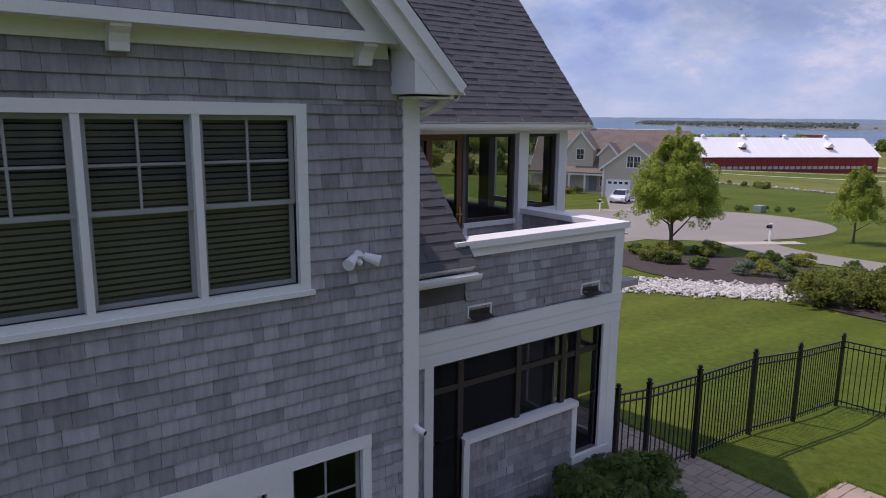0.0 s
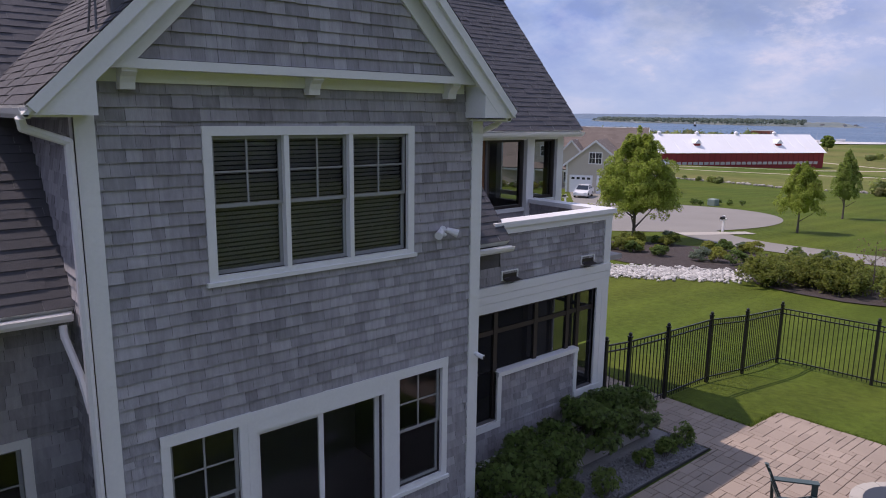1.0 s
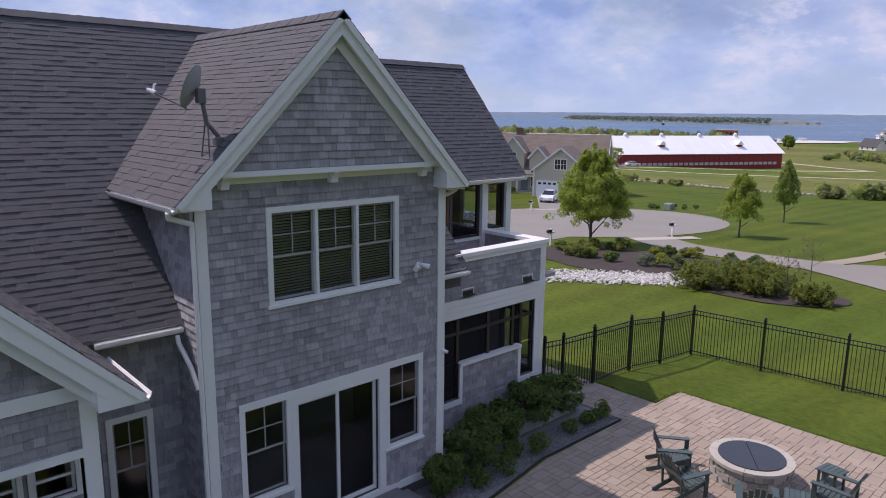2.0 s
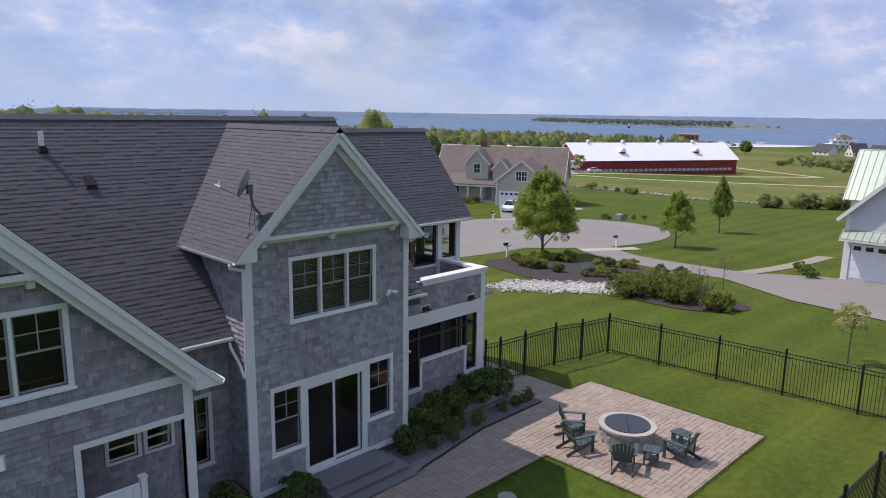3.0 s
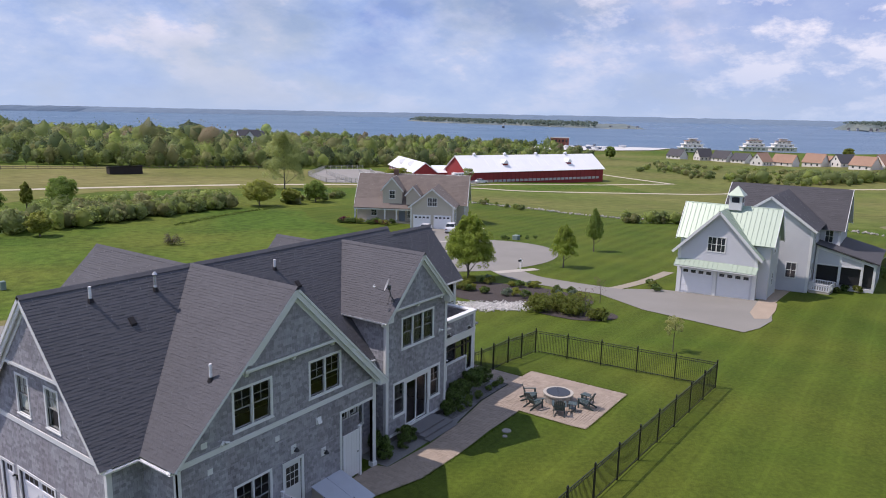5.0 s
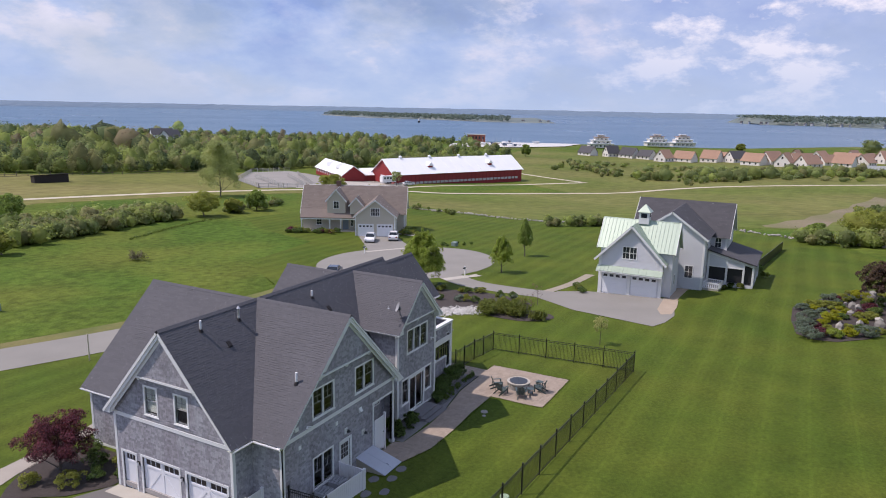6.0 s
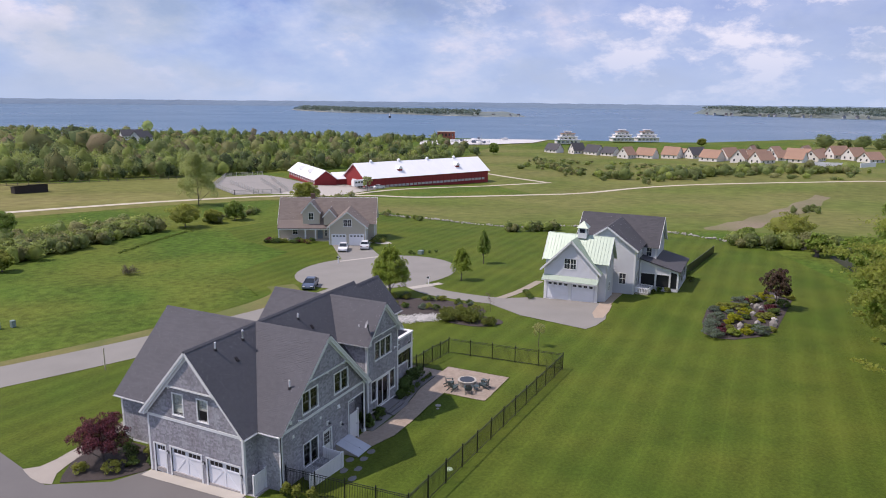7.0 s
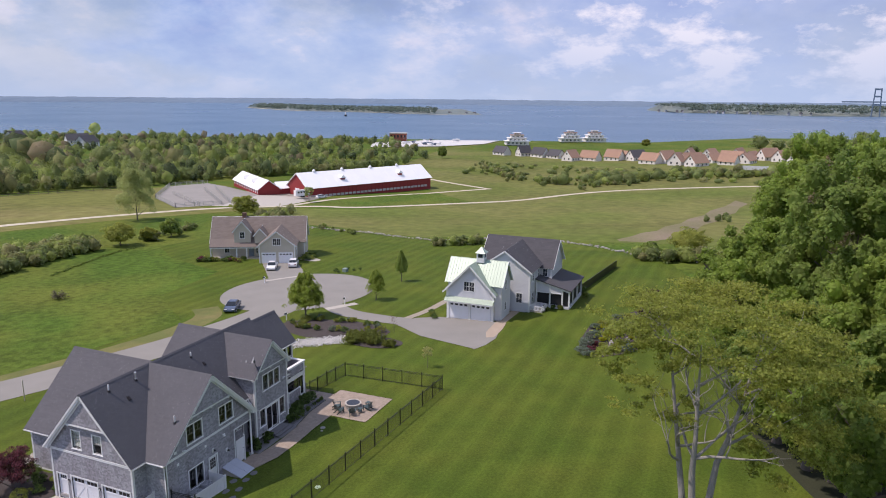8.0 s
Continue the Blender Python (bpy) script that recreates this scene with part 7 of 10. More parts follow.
for k, (x, y, kind_i, r) in enumerate(((45.4, -17.4, 0, 0.63), (44.8, -19.2, 0, 0.5), (40.9, -17.9, 0, 0.95), (37.2, -17.6, 0, 0.96), (33.4, -18.0, 0, 0.97), (46.8, -18.3, 4, 0.81), (47.2, -19.7, 4, 0.71), (45.5, -18.6, 1, 0.55), (45.0, -20.9, 1, 0.7), (41.0, -20.0, 1, 0.86), (40.0, -19.3, 1, 0.42), (37.7, -18.6, 3, 0.5), (34.9, -18.9, 3, 0.75), (35.1, -20.1, 5, 0.71), (50.1, -20.1, 0, 1.0), (51.0, -20.6, 3, 0.69), (51.8, -21.4, 4, 0.74), (52.6, -22.2, 0, 0.53), (53.9, -23.2, 1, 0.87), (55.7, -22.4, 4, 0.56), (36.2, -21.6, 1, 0.7), (36.6, -23.0, 0, 0.9), (38.5, -24.1, 4, 0.46), (44.2, -22.9, 4, 0.59), (44.0, -23.7, 4, 0.69), (46.6, -24.3, 2, 0.71), (51.0, -25.3, 2, 0.85), (48.3, -23.9, 3, 0.7), (55.7, -26.2, 4, 0.61), (42.9, -18.2, 2, 0.44), (43.0, -21.2, 2, 0.5), (39.0, -22.4, 2, 0.45), (39.0, -21.5, 4, 0.4), (42.2, -20.3, 5, 0.42), (43.6, -19.6, 5, 0.4), (46.1, -21.6, 4, 0.45), (47.6, -21.3, 2, 0.4), (49.0, -20.6, 4, 0.5), (42.0, -22.9, 1, 0.4), (46.0, -22.8, 3, 0.4), (52.6, -24.0, 4, 0.5), (50.6, -23.6, 2, 0.45), (57.0, -25.3, 4, 0.5), (38.0, -22.8, 5, 0.4), (37.8, -19.6, 4, 0.4), (48.8, -19.1, 5, 0.45))):
    nm, mt, lb = ROCK[kind_i]
    shrub(nm, (x, y), r * 1.5, r * 1.35, 1700, 0.15, mt, 300 + k, lb, "rockery shrubs")
def juniper(at, radius, height, seed):
    """A spreading evergreen of many feathery sprays that rise outward from its middle."""
    rng = np.random.default_rng(seed)
    ob = thing("juniper", (at[0], at[1], ground_z(*at)), JU, "shrub", "junipers")
    points, ways = [], []
    bm = bmesh.new()
    for k in range(95):
        a, lift = rng.uniform(0, math.tau), rng.uniform(0.1, 1.25)
        way = np.array([math.cos(a) * math.cos(lift), math.sin(a) * math.cos(lift), 0.35 + math.sin(lift)])
        way /= np.linalg.norm(way)
        reach = rng.uniform(0.65, 1.12) * np.array([radius, radius, height * 0.95])
        root = rng.normal(size=3) * np.array([0.3 * radius, 0.3 * radius, 0.0]) + np.array([0, 0, 0.05])
        n = 46
        t = rng.uniform(0.25, 1.0, n) ** 0.7
        points.append(root + way * reach * t[:, None] + rng.normal(size=(n, 3)) * (0.16 * radius * (1.15 - t))[:, None])
        ways.append(np.tile(0.5 * way + np.array([0, 0, 0.6]), (n, 1)) + 0.3 * rng.normal(size=(n, 3)))
        if k % 8 == 0:
            tube(bm, root, root + way * reach * 0.8, 0.018, 0.006, 5)
    pts, out = np.concatenate(points), np.concatenate(ways)
    pts[:, 2] = np.maximum(pts[:, 2], 0.03)
    v, f = leaf_quads((pts, out / np.linalg.norm(out, axis=1)[:, None]), 0.15, rng)
    raw("leaves", v, f, LEAF_JUNIPER, ob)
    part("stem", bm, BARK, ob)
    return ob


JU = "spreading olive-green juniper on dark mulch"
for k, (x, y, r, h) in enumerate(((28.3, 12.6, 1.25, 1.4), (29.5, 11.1, 1.45, 1.6), (30.8, 12.2, 1.2, 1.3), (30.5, 10.0, 1.3, 1.5), (28.9, 9.6, 1.1, 1.3), (28.5, 7.1, 0.85, 1.1), (30.7, 13.8, 1.1, 1.1))):
    juniper((x, y), r, h, 340 + k)
for k in range(42):
    a = k * 0.885 + 0.2
    x, y = 34.6 + 3.3 * math.cos(a) * pr.uniform(0.6, 1.0), 19.0 + 8.0 * math.sin(a) * pr.uniform(0.6, 1.0)
    if x < 32.2 and y < 19:
        continue
    r = pr.uniform(0.38, 0.8)
    nm, mt, lb = pr.choice(ROCK[2:5] + ROCK[:1])
    shrub(nm.replace("rockery", "bed"), (x, y), r, r * 1.25, 1100, 0.13, pr.choice((LEAF_SHRUB, LEAF_OLIVE, LEAF_BLUE, LEAF_JUNIPER)), 360 + k, "low mixed shrub in the mulch bed", "bed shrubs")
for k, (x, y, r) in enumerate(((-14.2, 18.6, 0.95), (-13.4, 17.0, 1.0), (-15.2, 17.2, 0.7), (-17.4, 19.9, 0.75), (-13.2, 20.4, 1.0), (-16.4, 17.7, 0.9), (-14.3, 16.2, 0.55))):
    shrub("shrub", (x, y), r, r * 1.1, 1100, 0.12, LEAF_OLIVE if k % 2 else LEAF_SHRUB, 390 + k, "low green shrub in the mulch bed beside the house", "maple bed shrubs")
for k, (x, y) in enumerate(((-13.9, 3.6), (-13.8, 2.4), (-13.9, 4.4))):
    shrub("ornamental_grass", (x, y), 0.45, 1.0, 700, 0.2, LEAF_OLIVE, 400 + k, "pale ornamental grass tuft beside the fence", "grass tufts", category="grass")


# ---- tall trees at the lawn's edge ----
def big_tree(name, at, height, radius, leaves, size, leaf_mat, seed, label, base=0.2, trunk=0.4, clumps=90, squash=1.0, group="", clump_r=0.13, shell=0.6, core=0.25):
    return tree(name, at, height, radius, leaves, size, leaf_mat, seed, label, base, trunk, squash, clumps, shell, 3, group=group, clump_r=clump_r, core=core, lumpy=core > 0)


EDGE_LEAF = (leaf("fresh_edge_leaf", (0.285, 0.385, 0.072), (0.235, 0.330, 0.065)), leaf("dark_edge_leaf", (0.225, 0.320, 0.078), (0.265, 0.355, 0.085)))
TB = "tall dense broadleaf tree at the lawn edge"
for k, (x, y, h, r, n) in enumerate(((22, -44.5, 27.5, 8.8, 34000), (43, -42.5, 25, 8.2, 27000), (10, -50, 28, 8.5, 26000), (34, -57, 29, 9, 16000), (57, -44.5, 28.5, 9.0, 26000), (78, -54, 28, 8.6, 11000), (0, -44.0, 17, 5.6, 18000), (31, -38.6, 19.5, 9.2, 34000), (100, -58, 27, 9, 8000), (-10, -56, 22, 8, 9000), (19, -40.5, 15, 5.6, 16000), (70, -47, 27.5, 8.8, 15000), (8, -45, 9.5, 4.2, 9000), (14, -42, 8.5, 4.0, 9000), (47, -36, 9, 4.2, 7000), (62, -38, 9, 5, 6000), (80, -36, 6, 4, 5000), (92, -31, 4.5, 3.0, 4000), (26, -36.5, 8, 4.2, 8000), (36, -36, 9, 4.4, 8000), (17, -38.5, 6.5, 3.6, 7000), (9, -42.8, 11, 3.8, 8000), (3.5, -43.2, 10, 3.6, 8000), (-4, -47.5, 13, 4.4, 8000), (21, -37.4, 10, 4.4, 9000), (15, -39.2, 11, 4.8, 9000), (10.5, -41.2, 11, 4.6, 9000), (5.5, -43.6, 12, 4.8, 9000), (13, -46, 19, 6.6, 14000), (0.5, -46.5, 14, 5.2, 9000))):
    big_tree("broadleaf_tree", (x, y), h, r, int(n * 0.8), 0.42, EDGE_LEAF[0 if k % 3 else 1], 500 + k, TB, group="edge trees", base=0.12, clumps=300 if r > 6 else 130, shell=0.5, clump_r=0.11 if r > 6 else 0.14)
big_tree("russet_tree", (31, -43.5), 25.5, 5.0, 9000, 0.24, leaf("russet_bud_leaf", (0.300, 0.220, 0.140), (0.270, 0.235, 0.120)), 540, "tall half-bare tree in russet bud among the edge trees", group="edge trees", base=0.12, clumps=120, shell=0.5, clump_r=0.12, core=0.0)
# the near open-crowned ash with three stems
ash = thing("ash_tree", (-9.4, -32.6, ground_z(-9.4, -32.6)), "tall three-stemmed tree with sparse olive spring leaves", "tree")
pr = random.Random(64)
PALE_BARK = surface("pale_grey_bark", (0.27, 0.25, 0.225), 0.9, 4, 0.25, 30, 0.3, 0.7, 25, stretch=(1, 1, 0.3), bump_dist=0.03)


def grow(bm, p, way, length, r, depth, rng):
    """A bending limb of short tapering lengths that forks and turns upward."""
    steps = 4
    for i in range(steps):
        way = (way + Vector((rng.uniform(-0.28, 0.28), rng.uniform(-0.28, 0.28), rng.uniform(-0.08, 0.16)))).normalized()
        q = p + way * (length / steps)
        r1 = max(r * 0.84, 0.008)
        tube(bm, p, q, r, r1, 7 if r > 0.05 else 5)
        p, r = q, r1
        if depth and i >= 1:
            side = Vector((rng.uniform(-1, 1), rng.uniform(-1, 1), rng.uniform(-0.1, 0.7))).normalized()
            grow(bm, p, (way * 0.6 + side * 0.7).normalized(), length * rng.uniform(0.45, 0.7), r * 0.6, depth - 1, rng)


for k, (bx, by, tx, ty, r) in enumerate(((0.15, 0.5, 0.9, 1.7, 0.21), (-0.5, 0.05, -0.5, 0.3, 0.23), (0.5, -0.6, 1.9, -2.4, 0.22))):
    bm = bmesh.new()
    p = [Vector((bx * 0.4, by * 0.4, -0.2)), Vector((bx * 0.7 + 0.06, by * 0.8, 2.2)), Vector((bx, by, 4.6)), Vector((bx + tx * 0.10 - 0.10, by + ty * 0.12, 6.6)), Vector((bx + tx * 0.28, by + ty * 0.25 + 0.1, 8.6)), Vector((bx + tx * 0.5 - 0.15, by + ty * 0.5, 10.8)), Vector((bx + tx * 0.8, by + ty * 0.75, 13.4)), Vector((bx + tx, by + ty, 16.6))]
    rr = [r * 1.3, r * 1.08, r, r * 0.93, r * 0.82, r * 0.6, r * 0.4, r * 0.12]
    for i in range(7):
        tube(bm, p[i], p[i + 1], rr[i], rr[i + 1], 10)
    part("stem", bm, PALE_BARK, ash)
    for j in range(8):
        i = 4 + j % 3
        s = p[i].lerp(p[min(i + 1, 7)], pr.uniform(0.0, 0.9))
        a = pr.uniform(0, math.tau)
        bm = bmesh.new()
        grow(bm, s, Vector((math.cos(a) + 0.25, math.sin(a) - 0.2, pr.uniform(0.25, 0.7))).normalized(), pr.uniform(2.6, 3.8) - 0.5 * (i - 4), r * (0.45 - 0.07 * (i - 4)), 2, pr)
        part("limb", bm, PALE_BARK, ash)
rg = np.random.default_rng(65)
crowns = [crown_points(n, c, r, rg, k, 0.35, cr, 0.9) for n, c, r, k, cr in ((31000, (1.8, -0.9, 16.7), (6.6, 7.4, 2.9), 150, 0.13), (12000, (2.9, -5.2, 13.2), (4.8, 5.0, 3.6), 52, 0.14), (4600, (0.0, 3.7, 14.9), (3.0, 2.8, 2.1), 30, 0.16), (2200, (0.6, 2.6, 11.8), (3.0, 3.4, 1.5), 24, 0.13), (6500, (2.6, -5.0, 9.4), (3.6, 3.8, 2.4), 36, 0.15))]
v, f = leaf_quads((np.concatenate([c[0] for c in crowns]), np.concatenate([c[1] for c in crowns])), 0.185, rg, wild=0.8)
raw("crown", v, f, leaf("sparse_ash_leaf", (0.345, 0.370, 0.075), (0.285, 0.330, 0.068)), ash)


# ---- woods, hedges, scrub ----
def thicket(name, spots, per, material, seed, label, category, size=0.9, clumps=11, clump_r=0.42, core=0.70):
    """Joined far trees or bushes. spots: rows of x, y, radius, height."""
    rng = np.random.default_rng(seed)
    got = [crown_points(per, (x, y, ground_z(x, y) + h * 0.43), (r, r, h * 0.54), rng, clumps, 0.5, clump_r, 0.35) for x, y, r, h in spots]
    pts = np.concatenate([g[0] for g in got])
    pts[:, 2] = np.maximum(pts[:, 2], -13.5)
    v, f = leaf_quads((pts, np.concatenate([g[1] for g in got])), size, rng, 0.5, 0.4)
    if core:
        v, f = with_core((v, f), crown_cores([((x, y, ground_z(x, y) + h * 0.43), (r, r, h * 0.54)) for x, y, r, h in spots], rng, core, 8, 5))
    v[:, 2] = np.maximum(v[:, 2], -14.0)
    ob = raw(name, v, f, material, None, True)
    return tagged(ob, label, category, kind="stuff")


def inside(x, y, poly):
    c = False
    for (x0, y0), (x1, y1) in zip(poly, poly[1:] + poly[:1]):
        if (y0 > y) != (y1 > y) and x < (x1 - x0) * (y - y0) / (y1 - y0) + x0:
            c = not c
    return c


pr = random.Random(11)
WOODS = [(95, 245), (125, 221), (162, 216), (190, 205), (236, 206), (296, 166), (350, 156), (420, 165), (470, 200), (560, 262), (590, 330), (520, 520), (430, 800), (300, 1000), (120, 900), (20, 700), (0, 400), (30, 300)]
TONES = [leaf("woodland_leaf_fresh", (0.335, 0.395, 0.115), (0.290, 0.355, 0.100)), leaf("woodland_leaf_mid", (0.250, 0.305, 0.110), (0.220, 0.275, 0.100)), leaf("woodland_leaf_deep", (0.145, 0.195, 0.085), (0.125, 0.172, 0.078)), leaf("woodland_leaf_olive", (0.330, 0.330, 0.145), (0.290, 0.305, 0.130)), leaf("woodland_leaf_russet", (0.290, 0.230, 0.145), (0.255, 0.235, 0.135))]
GAPS = [(394, 573), (388, 488), (372, 458)]
near, far = [[] for _ in TONES], [[] for _ in TONES]
count = 0
while count < 2500:
    x, y = pr.uniform(0, 600), pr.uniform(150, 1000)
    dist = math.hypot(x + 50, y + 30)
    if not inside(x, y, WOODS) or (dist > 430 and pr.random() < 0.62) or any(math.hypot(x - gx_, y - gy_) < 17 for gx_, gy_ in GAPS):
        continue
    h = pr.uniform(6.0, 11.5) if dist < 430 else pr.uniform(7, 12.5)
    if pr.random() < 0.13:
        h *= 1.35
    if x > 270:
        h *= 0.74
    elif dist > 430:
        h *= 1.4
    tone = pr.choices(range(5), (0.2, 0.38, 0.2, 0.17, 0.05))[0]
    (near if dist < 430 else far)[tone].append((x, y, h * (pr.uniform(0.28, 0.46) if dist < 430 else pr.uniform(0.42, 0.58)), h))
    count += 1
edge = [(-10, 420), (26, 305), (58, 275), (95, 245), (125, 221), (162, 216), (190, 205), (236, 206), (296, 166), (350, 156)]
for (x0, y0), (x1, y1) in zip(edge, edge[1:]):
    n = int(math.hypot(x1 - x0, y1 - y0) / 1.7)
    for i in range(n):
        h = pr.uniform(3.0, 8)
        near[pr.choice((0, 1, 1, 3, 2))].append((x0 + (x1 - x0) * i / n + pr.uniform(-2, 6), y0 + (y1 - y0) * i / n + pr.uniform(0, 9), h * 0.5, h))
far[0].append((545, 645, 10, 19))
thicket("village_trees", [(602, -58, 9, 12), (591, -72, 7, 9), (617, -86, 8, 11), (607, -98, 8, 10), (644, -122, 11, 13), (674, -112, 9, 12), (660, -142, 10, 11), (723, -154, 12, 14), (560, -112, 7, 8), (700, -180, 12, 13), (640, -160, 10, 11), (540, -8, 5, 7)], 900, TONES[1], 91, "rounded green trees beyond the waterfront cottages", "trees", 1.3, 16, 0.36)
WORDS = ["fresh green", "mid green", "deep green", "olive", "russet"]
for k in range(5):
    thicket("woodland", near[k], 230, TONES[k], 71 + k, WORDS[k] + " spring trees of the woodland beyond the fields", "woods", 0.62, 18, 0.34, 0.60)
    thicket("far_woodland", far[k], 60, TONES[k], 81 + k, WORDS[k] + " trees of the distant woodland towards the bay", "woods", 1.15, 14, 0.38, 0.62)
scrub = []
for x0, y0, x1, y1, n, w, hh in ((28, 99, 64, 104, 150, 5, 3.2), (34, 106, 68, 108, 60, 7, 3.8), (2, 103, 30, 99, 60, 8, 3.6), (-40, 130, 4, 106, 60, 9, 3.5), (76, 101, 100, 104, 26, 4, 2.2), (270, 30, 330, 5, 40, 12, 3.2), (300, 66, 365, 108, 40, 10, 3.5), (330, -10, 345, -60, 40, 8, 4.2), (390, 120, 300, 66, 30, 10, 3), (104, 32.5, 109, 23, 26, 1.8, 2.6), (101, -17, 98, -34, 40, 4, 3.4), (118, 75, 113, 58, 12, 1.5, 1.2), (118, 90, 135, 100, 36, 6, 4.0), (170, -32, 190, -36, 5, 5, 2.8)):
    for i in range(n):
        t = pr.random()
        h = hh * pr.uniform(0.5, 1.15)
        scrub.append((x0 + (x1 - x0) * t + pr.gauss(0, w * 0.4), y0 + (y1 - y0) * t + pr.gauss(0, w * 0.4), h * 0.55, h))
for k in range(150):
    t = pr.random()
    x0, y0 = 290 + 66 * t + pr.gauss(0, 9), 52 - 92 * t + pr.gauss(0, 7)
    h = pr.choice((pr.uniform(1.4, 3.0), pr.uniform(3.5, 6.6)))
    scrub.append((x0, y0, h * pr.uniform(0.5, 0.8), h))
for k in range(150):
    x0, y0 = pr.uniform(280, 392), pr.uniform(-58, 108)
    if x0 < 296 + max(0.0, y0 - 20) * 0.2:
        continue
    h = pr.uniform(1.0, 3.4)
    scrub.append((x0, y0, h * pr.uniform(0.7, 1.3), h))
mixed = [[] for _ in range(3)]
for row in scrub:
    mixed[pr.choices(range(3), (0.45, 0.3, 0.25))[0]].append(row)
for k, tone in enumerate((1, 0, 3)):
    thicket("scrub", mixed[k], 150, TONES[tone], 174 + k, "tangled " + WORDS[tone] + " hedgerow and scrub between fields", "scrub", 0.50, 14, 0.36)
tree("field_tree", (104, 129), 17.0, 7.6, 22000, 0.30, leaf("airy_leaf", (0.42, 0.46, 0.18), (0.36, 0.42, 0.16)), 601, "airy pale green tree by the field track", base=0.02, trunk=0.18, clumps=110, shell=0.35, taper=0.5, squash=1.12, clump_r=0.17)
tree("round_tree", (126, 107), 7.2, 5.6, 8000, 0.36, LEAF_OLIVE, 602, "round olive-green tree beside the track", base=0.02, trunk=0.15, clumps=90, shell=0.6, clump_r=0.18, core=0.6)
tree("yard_tree", (172, 113), 6.5, 2.6, 1300, 0.4, MATS["airy_leaf"], 603, "thin pale tree before the red barn", base=0.2, trunk=0.1, clumps=30)
for k, (x, y, h, r) in enumerate(((71.5, 101, 6.2, 4.7), (37, 114.5, 7.2, 3.2), (22, 91, 3.8, 2.3), (27, 120, 4.6, 3.2), (34.5, 122.5, 5.4, 1.3), (86.5, 99.5, 5.4, 3.3), (107, -26.6, 6.6, 5.8), (104, -19, 3.6, 3.0), (79.5, 100, 3.8, 2.8), (420, 160, 9, 4), (640, 40, 8, 5))):
    tree("field_tree", (x, y), h, r, 4200, 0.34 if x < 200 else 1.1, LEAF_DARK if k % 2 else LEAF_OLIVE, 610 + k, "bushy green tree along the field hedge", base=0.04, trunk=0.14, clumps=60, shell=0.5, group="hedge trees", core=0.0 if h > 9 else 0.7)
weeds = [(31.0 + pr.gauss(0, 0.5), 71.9 + pr.gauss(0, 0.7), 0.55, pr.uniform(0.8, 2.0)) for _ in range(16)]
thicket("meadow_brush", weeds, 90, leaf("dry_twig_brush", (0.190, 0.165, 0.115), (0.150, 0.140, 0.085)), 75, "dry grey brush heap in the meadow", "brush", 0.16, core=0)
ditch = []
for k in range(70):
    t = k / 69
    ditch.append((42.2 + 27.8 * t + pr.gauss(0, 0.25), 87.9 + 6.6 * math.sin(t * 1.35) + 1.7 * t + pr.gauss(0, 0.25), 0.45, pr.uniform(0.15, 0.4)))
thicket("ditch_growth", ditch, 40, leaf("ditch_grass", (0.15, 0.21, 0.045), (0.17, 0.23, 0.05)), 76, "dark rank growth along a shallow meadow ditch", "grass", 0.2, core=0)


